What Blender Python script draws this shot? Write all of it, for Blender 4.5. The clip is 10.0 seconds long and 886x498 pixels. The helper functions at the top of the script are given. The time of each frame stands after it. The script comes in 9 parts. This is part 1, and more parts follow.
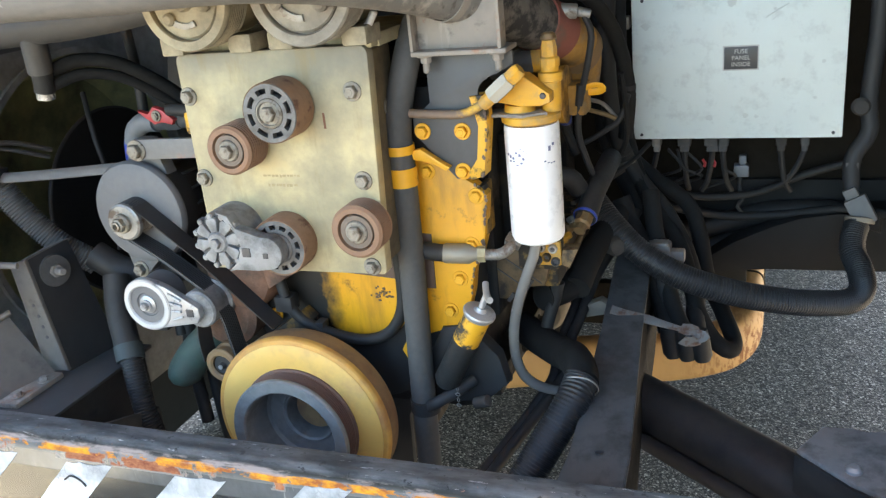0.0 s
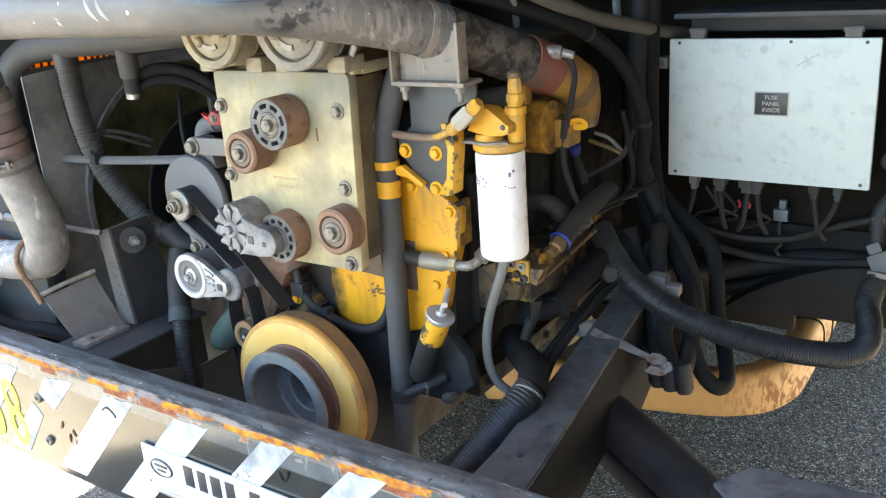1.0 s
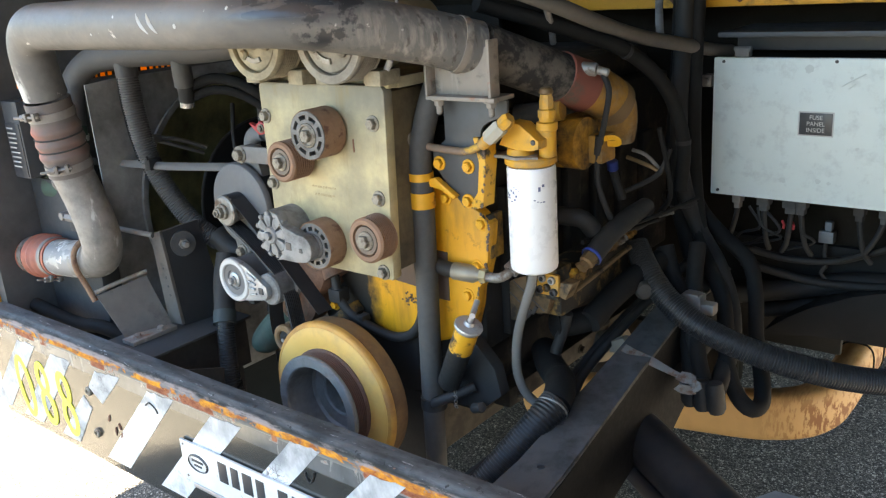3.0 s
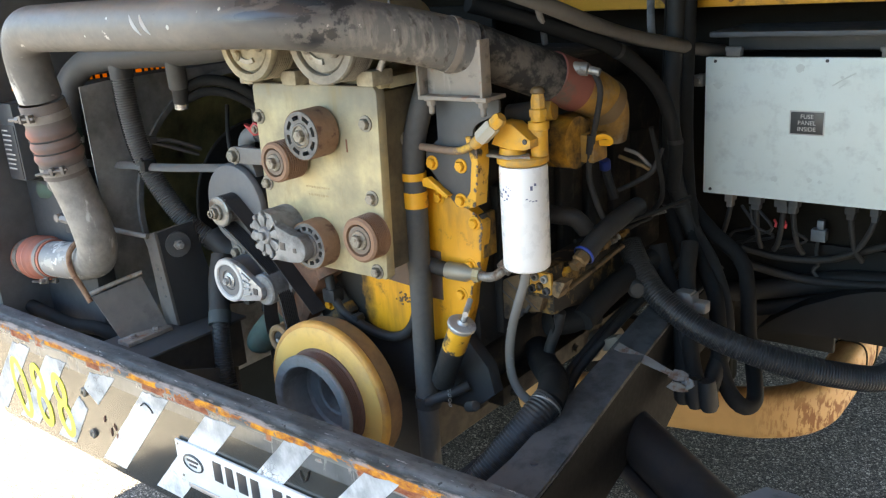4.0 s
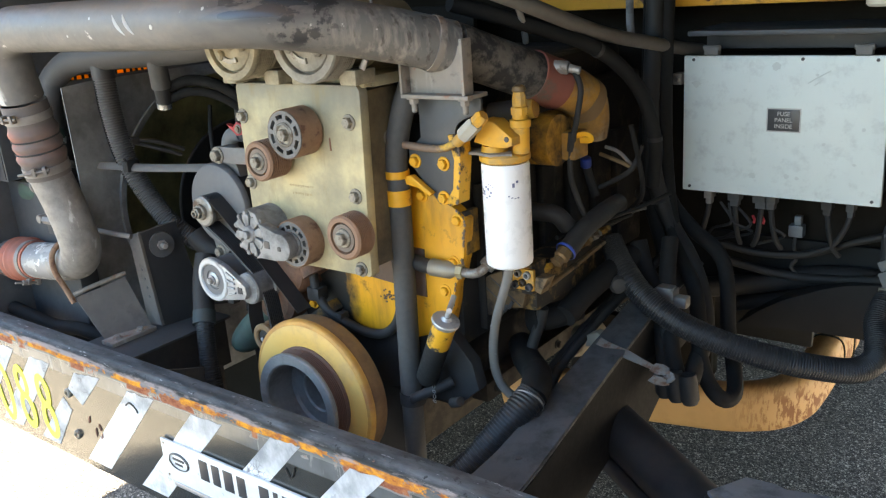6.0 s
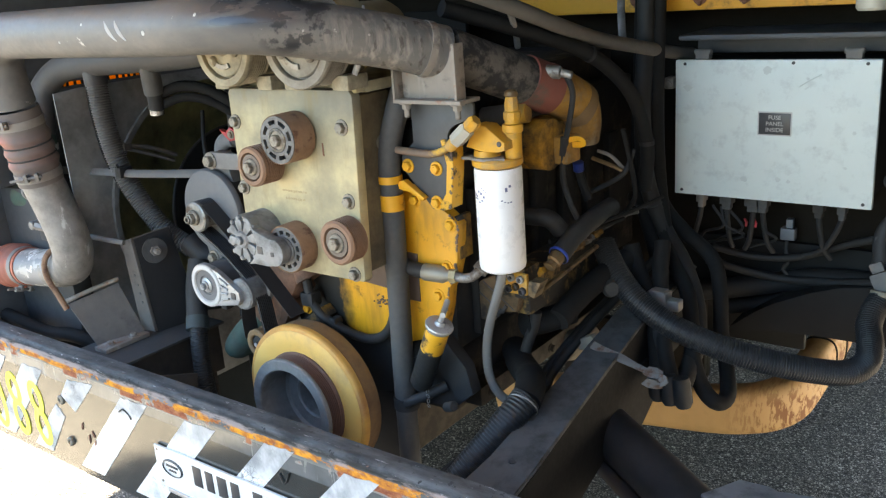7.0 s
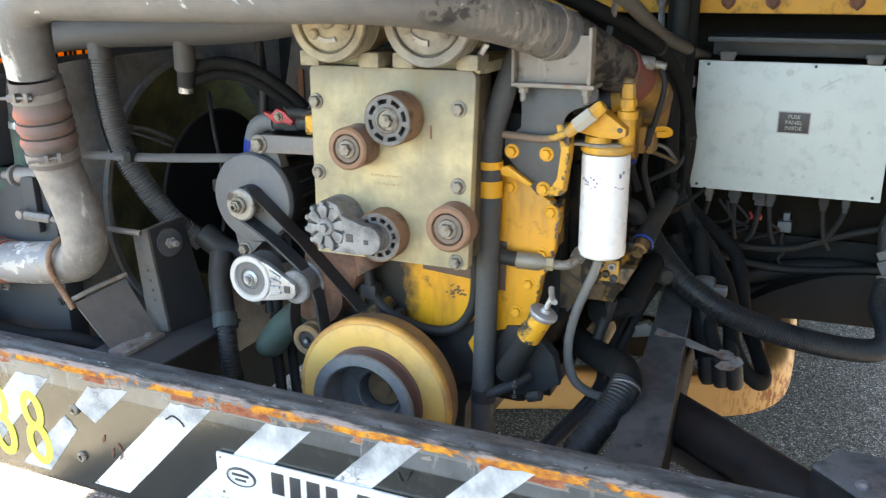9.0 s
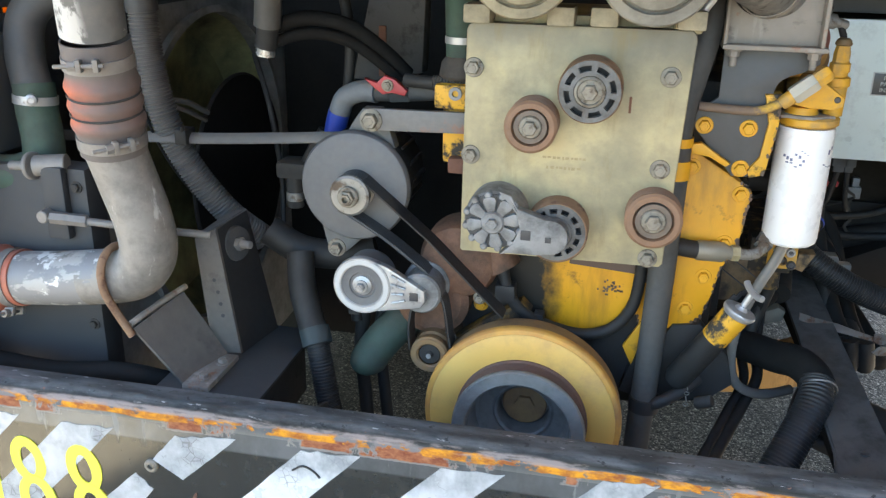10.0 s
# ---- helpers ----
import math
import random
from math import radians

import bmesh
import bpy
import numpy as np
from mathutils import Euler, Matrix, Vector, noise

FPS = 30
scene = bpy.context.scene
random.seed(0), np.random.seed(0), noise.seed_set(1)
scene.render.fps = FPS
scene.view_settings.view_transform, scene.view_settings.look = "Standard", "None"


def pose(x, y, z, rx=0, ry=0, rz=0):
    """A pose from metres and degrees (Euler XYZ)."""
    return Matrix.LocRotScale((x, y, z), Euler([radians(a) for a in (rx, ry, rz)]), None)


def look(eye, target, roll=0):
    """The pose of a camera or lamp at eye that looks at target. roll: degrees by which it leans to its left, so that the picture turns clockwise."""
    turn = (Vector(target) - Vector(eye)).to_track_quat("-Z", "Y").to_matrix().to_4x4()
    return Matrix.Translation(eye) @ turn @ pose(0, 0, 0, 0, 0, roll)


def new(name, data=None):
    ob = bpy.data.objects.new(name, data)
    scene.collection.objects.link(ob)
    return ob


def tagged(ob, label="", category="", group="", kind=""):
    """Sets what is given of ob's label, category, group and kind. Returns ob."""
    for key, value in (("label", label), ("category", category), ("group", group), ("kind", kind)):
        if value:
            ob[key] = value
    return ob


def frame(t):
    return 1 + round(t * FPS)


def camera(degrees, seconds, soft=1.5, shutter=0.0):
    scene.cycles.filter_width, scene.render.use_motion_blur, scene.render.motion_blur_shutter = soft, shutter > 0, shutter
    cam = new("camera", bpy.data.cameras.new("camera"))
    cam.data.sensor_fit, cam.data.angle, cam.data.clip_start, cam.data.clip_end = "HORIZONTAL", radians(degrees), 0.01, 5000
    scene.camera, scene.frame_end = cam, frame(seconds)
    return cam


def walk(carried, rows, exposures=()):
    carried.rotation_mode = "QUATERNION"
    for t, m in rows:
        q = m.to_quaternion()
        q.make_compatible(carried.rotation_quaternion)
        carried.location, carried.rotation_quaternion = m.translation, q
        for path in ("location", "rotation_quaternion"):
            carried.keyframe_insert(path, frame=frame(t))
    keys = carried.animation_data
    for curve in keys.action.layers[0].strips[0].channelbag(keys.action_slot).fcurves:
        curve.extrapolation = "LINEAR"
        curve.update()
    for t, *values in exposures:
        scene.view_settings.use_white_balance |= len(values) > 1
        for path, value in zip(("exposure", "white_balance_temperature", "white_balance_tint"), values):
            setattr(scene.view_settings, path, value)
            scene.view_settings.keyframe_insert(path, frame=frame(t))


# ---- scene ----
cam = camera(54.0, 10.0, soft=1.25, shutter=0.2)
PATH = [
    (0, (0.061, -0.006, 1.699), (-0.641, 1.726, 0.988), -6.1),
    (0.5, (0.311, 0.017, 1.729), (-0.650, 1.635, 1.050), -5.7),
    (1, (0.525, 0.025, 1.725), (-0.572, 1.565, 1.075), -4.35),
    (1.5, (0.569, 0.055, 1.716), (-0.619, 1.532, 1.079), -4.1),
    (2, (0.571, 0.057, 1.727), (-0.641, 1.513, 1.085), -3.9),
    (2.5, (0.585, 0.046, 1.73), (-0.636, 1.503, 1.108), -4.0),
    (4, (0.614, 0.039, 1.724), (-0.604, 1.504, 1.116), -4.2),
    (4.5, (0.61, 0.035, 1.724), (-0.6, 1.505, 1.111), -4.2),
    (5, (0.615, 0.033, 1.721), (-0.589, 1.508, 1.108), -4.2),
    (5.5, (0.621, 0.025, 1.721), (-0.574, 1.507, 1.11), -4.2),
    (7, (0.627, 0.022, 1.723), (-0.55, 1.523, 1.123), -4.4),
    (7.5, (0.613, 0.036, 1.718), (-0.558, 1.544, 1.123), -4.3),
    (8, (0.575, 0.02, 1.716), (-0.554, 1.557, 1.114), -3.4),
    (8.5, (0.380, -0.129, 1.728), (-0.604, 1.500, 1.111), -0.45),
    (9, (0.069, -0.274, 1.696), (-0.71, 1.467, 1.093), -0.4),
    (9.5, (-0.269, -0.248, 1.665), (-0.962, 1.516, 1.026), 0.1),
    (10, (-0.649, -0.176, 1.67), (-1.038, 1.657, 0.971), 1.1),
]
walk(cam, [(t, look(eye, target, roll)) for t, eye, target, roll in PATH], exposures=[(0.0, 4.66, 6650, 4), (1.0, 4.85, 6600, 4), (1.5, 4.78, 6600, 4), (2.5, 4.45, 6600, 4), (4.5, 4.38, 6650, 4), (5.5, 4.4, 6650, 4), (7.0, 4.45, 6650, 4), (9.0, 4.5, 6650, 4), (9.5, 4.5, 6650, 4), (10.0, 4.3, 6650, 4)])

# ---- light ----
SUN_EL, SUN_AZ = radians(58), radians(3.6)   # sun ahead of the bus, a little to its right
world = bpy.data.worlds.new("world")
scene.world = world
world.use_nodes = True
wn = world.node_tree.nodes
sky = wn.new("ShaderNodeTexSky")
sky.sky_type, sky.sun_disc = "NISHITA", False
sky.sun_elevation, sky.sun_rotation = SUN_EL, SUN_AZ
world.node_tree.links.new(sky.outputs[0], wn["Background"].inputs[0])
wn["Background"].inputs[1].default_value = 0.055
sun_data = bpy.data.lights.new("sun", "SUN")
sun_data.energy, sun_data.angle, sun_data.color = 5.0, radians(0.6), (1.0, 0.95, 0.87)
sun = new("sun", sun_data)
sun.matrix_world = look((0, 0, 0), (-math.sin(SUN_AZ) * math.cos(SUN_EL), -math.cos(SUN_AZ) * math.cos(SUN_EL), -math.sin(SUN_EL)))


# ---- materials ----
def material(name, base, second, rough=0.6, metal=0.0, fine=60.0, coarse=7.0, mix=0.5, bump=0.15, dirt=None, dirt_amount=0.5,
             dirt_scale=12.0, dirt_edge=0.12, rough_var=0.15, dirt_rough=0.85, coat=0.0, spec=0.5, grain=0.4, up_dust=None, up_amount=0.6):
    """Two tones mottled at two scales, with patches of dirt, dust on the upward faces, and fine relief."""
    m = bpy.data.materials.new(name)
    m.use_nodes = True
    n, l = m.node_tree.nodes, m.node_tree.links
    p = n["Principled BSDF"]
    tc = n.new("ShaderNodeTexCoord")

    def noise_tex(scale, detail=6.0, rgh=0.6):
        t = n.new("ShaderNodeTexNoise")
        t.inputs["Scale"].default_value, t.inputs["Detail"].default_value, t.inputs["Roughness"].default_value = scale, detail, rgh
        l.new(tc.outputs["Object"], t.inputs["Vector"])
        return t.outputs["Fac"]

    def ramp(src, a, b):
        r = n.new("ShaderNodeMapRange")
        r.inputs[1].default_value, r.inputs[2].default_value = a, b
        l.new(src, r.inputs[0])
        return r.outputs[0]

    def blend(fac, a, b):
        x = n.new("ShaderNodeMix")
        x.data_type = "RGBA"
        for sock, v in ((x.inputs[6], a), (x.inputs[7], b)):
            if isinstance(v, tuple):
                sock.default_value = (*v, 1)
            else:
                l.new(v, sock)
        l.new(fac, x.inputs[0])
        return x.outputs[2]

    def times(a, k):
        x = n.new("ShaderNodeMath")
        x.operation = "MULTIPLY"
        l.new(a, x.inputs[0])
        if isinstance(k, float):
            x.inputs[1].default_value = k
        else:
            l.new(k, x.inputs[1])
        return x.outputs[0]

    f_big, f_small = noise_tex(coarse), noise_tex(fine, 8.0)
    col = blend(times(ramp(f_big, 0.3, 0.7), float(mix * 2 if mix < 0.5 else 1.0)), base, second)
    shade = blend(ramp(f_small, 0.3, 0.7), tuple(c * 0.78 for c in base), tuple(min(1, c * 1.12) for c in second))
    half = n.new("ShaderNodeValue")
    half.outputs[0].default_value = grain
    col = blend(half.outputs[0], col, shade)
    rgh = ramp(f_small, 0.2, 0.8)
    rr = n.new("ShaderNodeMapRange")
    rr.inputs[3].default_value, rr.inputs[4].default_value = max(0.05, rough - rough_var), min(1, rough + rough_var)
    l.new(rgh, rr.inputs[0])
    rgh = rr.outputs[0]
    if dirt:
        lo = 0.72 - 0.44 * dirt_amount
        mask = ramp(noise_tex(dirt_scale, 9.0, 0.68), lo - dirt_edge / 2, lo + dirt_edge / 2)
        col = blend(mask, col, dirt)
        x = n.new("ShaderNodeMix")
        l.new(mask, x.inputs[0]), l.new(rgh, x.inputs[2])
        x.inputs[3].default_value = dirt_rough
        rgh = x.outputs[0]
    if up_dust:
        g = n.new("ShaderNodeNewGeometry")
        s = n.new("ShaderNodeSeparateXYZ")
        l.new(g.outputs["Normal"], s.inputs[0])
        mask = times(times(ramp(s.outputs[2], 0.0, 0.8), ramp(noise_tex(18.0), 0.25, 0.6)), float(up_amount))
        col = blend(mask, col, up_dust)
        x = n.new("ShaderNodeMix")
        l.new(mask, x.inputs[0]), l.new(rgh, x.inputs[2])
        x.inputs[3].default_value = 0.9
        rgh = x.outputs[0]
    l.new(col, p.inputs["Base Color"])
    l.new(rgh, p.inputs["Roughness"])
    p.inputs["Metallic"].default_value = metal
    p.inputs["Coat Weight"].default_value = coat
    p.inputs["Specular IOR Level"].default_value = spec
    b = n.new("ShaderNodeBump")
    b.inputs["Strength"].default_value, b.inputs["Distance"].default_value = bump, 0.003
    l.new(f_small, b.inputs["Height"])
    l.new(b.outputs[0], p.inputs["Normal"])
    return m


def lay_patch(m, col, ranges=(), scale=(10, 10, 10), lo=0.5, hi=0.6, rough=None, amount=1.0, wobble=0.0, detail=8.0, shift=0.0):
    """Lay a patch of another colour, wear or painted light, over a material: noise inside ramps along the object's
    axes.
    """
    n, l = m.node_tree.nodes, m.node_tree.links
    p = n["Principled BSDF"]
    tc = n.new("ShaderNodeTexCoord")
    mp = n.new("ShaderNodeMapping")
    mp.inputs["Scale"].default_value, mp.inputs["Location"].default_value = scale, (shift, shift, shift)
    t = n.new("ShaderNodeTexNoise")
    t.inputs["Scale"].default_value, t.inputs["Detail"].default_value, t.inputs["Roughness"].default_value = 1.0, detail, 0.62
    l.new(tc.outputs["Object"], mp.inputs[0]), l.new(mp.outputs[0], t.inputs["Vector"])
    sep = n.new("ShaderNodeSeparateXYZ")
    l.new(tc.outputs["Object"], sep.inputs[0])

    def ramp(src, a, b, top=1.0):
        r = n.new("ShaderNodeMapRange")
        r.inputs[1].default_value, r.inputs[2].default_value, r.inputs[4].default_value = a, b, top
        l.new(src, r.inputs[0])
        return r.outputs[0]

    mask = ramp(t.outputs["Fac"], lo, hi, amount)
    for axis, a, b in ranges:
        src = sep.outputs["xyz".index(axis)]
        if wobble:
            w = n.new("ShaderNodeMath")
            w.operation = "MULTIPLY_ADD"
            l.new(t.outputs["Fac"], w.inputs[0]), l.new(src, w.inputs[2])
            w.inputs[1].default_value = wobble
            src = w.outputs[0]
        x = n.new("ShaderNodeMath")
        x.operation = "MULTIPLY"
        l.new(mask, x.inputs[0]), l.new(ramp(src, a, b), x.inputs[1])
        mask = x.outputs[0]
    x = n.new("ShaderNodeMix")
    x.data_type = "RGBA"
    x.inputs[7].default_value = (*col, 1)
    l.new(mask, x.inputs[0]), l.new(p.inputs["Base Color"].links[0].from_socket, x.inputs[6])
    l.new(x.outputs[2], p.inputs["Base Color"])
    if rough is not None:
        y = n.new("ShaderNodeMix")
        y.inputs[3].default_value = rough
        l.new(mask, y.inputs[0]), l.new(p.inputs["Roughness"].links[0].from_socket, y.inputs[2])
        l.new(y.outputs[0], p.inputs["Roughness"])
    return m


def crackle(m, scale, width, col, lo, hi):
    """Fine cracks with patches of noise deciding where they run."""
    n, l = m.node_tree.nodes, m.node_tree.links
    p = n["Principled BSDF"]
    tc = n.new("ShaderNodeTexCoord")
    v = n.new("ShaderNodeTexVoronoi")
    v.feature = "DISTANCE_TO_EDGE"
    v.inputs["Scale"].default_value = scale
    t = n.new("ShaderNodeTexNoise")
    t.inputs["Scale"].default_value = 11
    l.new(tc.outputs["Object"], v.inputs["Vector"]), l.new(tc.outputs["Object"], t.inputs["Vector"])
    a, b, x, y = n.new("ShaderNodeMapRange"), n.new("ShaderNodeMapRange"), n.new("ShaderNodeMath"), n.new("ShaderNodeMix")
    a.inputs[1].default_value, a.inputs[2].default_value = width, width * 0.4
    b.inputs[1].default_value, b.inputs[2].default_value = lo, hi
    l.new(v.outputs["Distance"], a.inputs[0]), l.new(t.outputs["Fac"], b.inputs[0])
    x.operation = "MULTIPLY"
    l.new(a.outputs[0], x.inputs[0]), l.new(b.outputs[0], x.inputs[1])
    y.data_type = "RGBA"
    y.inputs[7].default_value = (*col, 1)
    l.new(x.outputs[0], y.inputs[0]), l.new(p.inputs["Base Color"].links[0].from_socket, y.inputs[6])
    l.new(y.outputs[2], p.inputs["Base Color"])
    return m


DUST = (0.19, 0.165, 0.14)
M_ZINC = material("zinc_plate", (0.50, 0.42, 0.23), (0.40, 0.36, 0.23), 0.5, 0.25, 55, 7, grain=0.3, dirt=(0.2, 0.175, 0.125), dirt_amount=0.27, dirt_scale=7, dirt_edge=0.35)
M_STEEL = material("dull_steel", (0.34, 0.33, 0.31), (0.24, 0.23, 0.21), 0.5, 0.6, 80, 15, dirt=(0.16, 0.12, 0.09), dirt_amount=0.35, dirt_scale=30)
M_BOLT = material("bolt_steel", (0.31, 0.285, 0.235), (0.21, 0.185, 0.15), 0.6, 0.4, 150, 40, dirt=(0.12, 0.09, 0.065), dirt_amount=0.3, dirt_scale=60)
# dark grey that puts shade into the pockets of the tensioner cap
M_RECESS_SHADE = material("recess_shade", (0.085, 0.083, 0.08), (0.055, 0.053, 0.05), 0.7, 0.1, 120, 20)
M_FADED_INK = material("faded_brown_ink", (0.30, 0.24, 0.13), (0.34, 0.28, 0.15), 0.6)
# darker towards the plate's upper and left edges
lay_patch(M_ZINC, (0.19, 0.18, 0.15), [("z", 0.345, 0.395)], (9, 9, 5), 0.3, 0.52, 0.6, 0.8, shift=6.0)
lay_patch(M_ZINC, (0.22, 0.205, 0.16), [("x", -0.135, -0.18)], (12, 12, 5), 0.38, 0.6, 0.6, 0.6, shift=16.0)
M_ALU = material("cast_aluminium", (0.30, 0.30, 0.30), (0.21, 0.21, 0.21), 0.6, 0.4, 120, 20, dirt=(0.11, 0.105, 0.1), dirt_amount=0.33, dirt_scale=22, dirt_edge=0.25)
M_ALU_BRIGHT = material("bright_aluminium", (0.5, 0.5, 0.505), (0.38, 0.38, 0.385), 0.42, 0.55, 120, 20, dirt=(0.2, 0.19, 0.18), dirt_amount=0.2, dirt_scale=25)
M_RUST = material("rusted_steel", (0.2, 0.108, 0.058), (0.27, 0.17, 0.105), 0.8, 0.0, 110, 22, bump=0.35, dirt=(0.12, 0.06, 0.04), dirt_amount=0.3, dirt_scale=35)
M_RUST_DARK = material("rusted_casting", (0.2, 0.09, 0.055), (0.13, 0.065, 0.045), 0.85, 0.0, 90, 16, bump=0.4)
M_BLACK = material("black_paint", (0.019, 0.02, 0.022), (0.032, 0.032, 0.033), 0.6, 0.0, 70, 8, spec=0.35, up_dust=DUST, up_amount=0.14)
# near-black for rubber; on metal parts it puts deep shade into the colour
M_SHADOW_BLACK = material("shadow_black_matt", (0.012, 0.012, 0.012), (0.021, 0.0205, 0.02), 0.75, 0.0, 70, 9, spec=0.12)
M_BLACK_DUSTY = material("dusty_black_paint", (0.03, 0.029, 0.028), (0.055, 0.05, 0.045), 0.75, 0.0, 70, 9, spec=0.3, up_dust=DUST, up_amount=0.3, dirt=(0.03, 0.03, 0.03), dirt_amount=0.25)
M_GREY = material("grey_painted_steel", (0.1, 0.1, 0.1), (0.15, 0.145, 0.135), 0.6, 0.0, 60, 8, up_dust=DUST, up_amount=0.4)
M_RUBBER = material("black_rubber", (0.014, 0.0145, 0.0155), (0.026, 0.026, 0.026), 0.6, 0.0, 120, 14, spec=0.35, up_dust=DUST, up_amount=0.12)
M_HOSE_GREY = material("dusty_rubber_hose", (0.05, 0.052, 0.054), (0.085, 0.083, 0.08), 0.68, 0.0, 90, 10, spec=0.4, up_dust=DUST, up_amount=0.3)
M_LOOM = material("ribbed_loom_plastic", (0.013, 0.0145, 0.017), (0.025, 0.025, 0.027), 0.42, 0.0, 100, 12, spec=0.4, up_dust=DUST, up_amount=0.08)
M_YELLOW = material("engine_yellow", (0.76, 0.38, 0.015), (0.68, 0.33, 0.015), 0.5, 0.0, 60, 8, dirt=(0.09, 0.065, 0.035), dirt_amount=0.2, dirt_scale=16)
M_YELLOW_GRIMY = material("grimy_engine_yellow", (0.6, 0.3, 0.018), (0.42, 0.22, 0.02), 0.55, 0.0, 60, 8, dirt=(0.03, 0.024, 0.018), dirt_amount=0.58, dirt_scale=9, dirt_edge=0.2)
M_BLOCK = material("oily_engine_block", (0.022, 0.018, 0.013), (0.055, 0.034, 0.012), 0.6, 0.0, 50, 7, dirt=(0.014, 0.013, 0.012), dirt_amount=0.66, dirt_scale=9, bump=0.3)
M_WHITE = material("white_enamel", (0.86, 0.86, 0.86), (0.83, 0.83, 0.83), 0.3, 0.0, 40, 3, bump=0.01, grain=0.06)
M_INK = material("dark_blue_print", (0.16, 0.18, 0.30), (0.12, 0.13, 0.2), 0.5, bump=0.0)
M_PANEL = material("off_white_panel", (0.70, 0.76, 0.735), (0.65, 0.705, 0.68), 0.45, 0.0, 25, 4, bump=0.03, grain=0.12, dirt=(0.47, 0.50, 0.49), dirt_amount=0.13, dirt_scale=22, dirt_edge=0.3)
M_LABEL = material("black_label", (0.035, 0.037, 0.042), (0.05, 0.05, 0.055), 0.4, bump=0.02)
M_LETTER = material("white_print", (0.5, 0.5, 0.48), (0.44, 0.44, 0.42), 0.5, bump=0.0)
M_RED = material("dusty_red_silicone", (0.165, 0.135, 0.122), (0.115, 0.10, 0.093), 0.7, 0.0, 70, 9)
lay_patch(M_RED, (0.24, 0.115, 0.09), [("z", 0.14, 0.11), ("z", 0.03, 0.055)], (9, 9, 16), 0.36, 0.68, None, 0.6)
# sunlit glow on the coupler's left side, put in as brighter orange
lay_patch(M_RED, (0.62, 0.14, 0.055), [("z", 0.135, 0.11), ("z", 0.035, 0.06), ("x", 0.03, -0.035)], (9, 9, 16), 0.25, 0.6, None, 0.95)
M_REDPLASTIC = material("red_plastic", (0.45, 0.035, 0.04), (0.36, 0.04, 0.045), 0.45, bump=0.05)
M_GREEN = material("green_silicone_hose", (0.032, 0.075, 0.052), (0.055, 0.085, 0.065), 0.75, 0.0, 90, 12, up_dust=DUST, up_amount=0.35, dirt=(0.04, 0.05, 0.042), dirt_amount=0.4, dirt_scale=14, dirt_edge=0.3)
M_BLUE = material("blue_hose", (0.02, 0.05, 0.35), (0.03, 0.06, 0.28), 0.5, bump=0.05)
M_OLIVE = material("olive_painted_sheet", (0.42, 0.43, 0.2), (0.30, 0.31, 0.15), 0.6, 0.0, 40, 5, dirt=(0.04, 0.042, 0.03), dirt_amount=0.45, dirt_scale=6, dirt_edge=0.4)
M_BODY = material("bus_yellow", (0.62, 0.31, 0.02), (0.55, 0.27, 0.02), 0.45, 0.0, 40, 5, dirt=(0.2, 0.11, 0.03), dirt_amount=0.2)
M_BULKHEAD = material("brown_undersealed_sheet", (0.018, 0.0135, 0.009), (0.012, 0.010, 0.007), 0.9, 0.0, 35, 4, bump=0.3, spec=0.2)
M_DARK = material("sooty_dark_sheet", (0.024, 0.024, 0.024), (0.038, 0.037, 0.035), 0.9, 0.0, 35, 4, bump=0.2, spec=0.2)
M_TAN_SCRAPED = material("scraped_tan_frame", (0.5, 0.275, 0.10), (0.43, 0.235, 0.085), 0.6, 0.0, 50, 6, grain=0.25, dirt=(0.36, 0.19, 0.07), dirt_amount=0.1, dirt_scale=9, dirt_edge=0.3)
lay_patch(M_TAN_SCRAPED, (0.2, 0.08, 0.025), [("x", 0.12, 0.30), ("z", 0.05, 0.08), ("z", 0.26, 0.18)], (90, 24, 24), 0.48, 0.55, 0.85)
M_CLEAR = material("smoky_drain_hose", (0.25, 0.24, 0.222), (0.2, 0.19, 0.175), 0.2, 0.0, 60, 9, bump=0.02, grain=0.08)
M_SILVER = crackle(material("silver_reflective_tape", (0.82, 0.83, 0.84), (0.74, 0.76, 0.78), 0.3, 0.15, 25, 6, bump=0.04, dirt=(0.28, 0.3, 0.32), dirt_amount=0.24, dirt_scale=9, dirt_edge=0.2), 75, 0.05, (0.2, 0.2, 0.2), 0.53, 0.62)
lay_patch(M_SILVER, (0.24, 0.26, 0.28), [("z", -0.125, -0.085)], (14, 14, 9), 0.3, 0.65, 0.5)
M_SILVER_FADED = crackle(material("faded_reflective_tape", (0.42, 0.445, 0.47), (0.56, 0.58, 0.60), 0.35, 0.15, 25, 7, bump=0.04, dirt=(0.2, 0.21, 0.22), dirt_amount=0.3, dirt_scale=11, dirt_edge=0.3), 60, 0.05, (0.2, 0.2, 0.2), 0.56, 0.64)
M_NAMEPLATE = material("white_nameplate", (0.78, 0.79, 0.78), (0.72, 0.73, 0.72), 0.35, 0.1, 40, 6, bump=0.02)
M_SIGNYELLOW = material("fluorescent_yellow_paint", (0.87, 0.84, 0.09), (0.8, 0.77, 0.07), 0.5, bump=0.05)


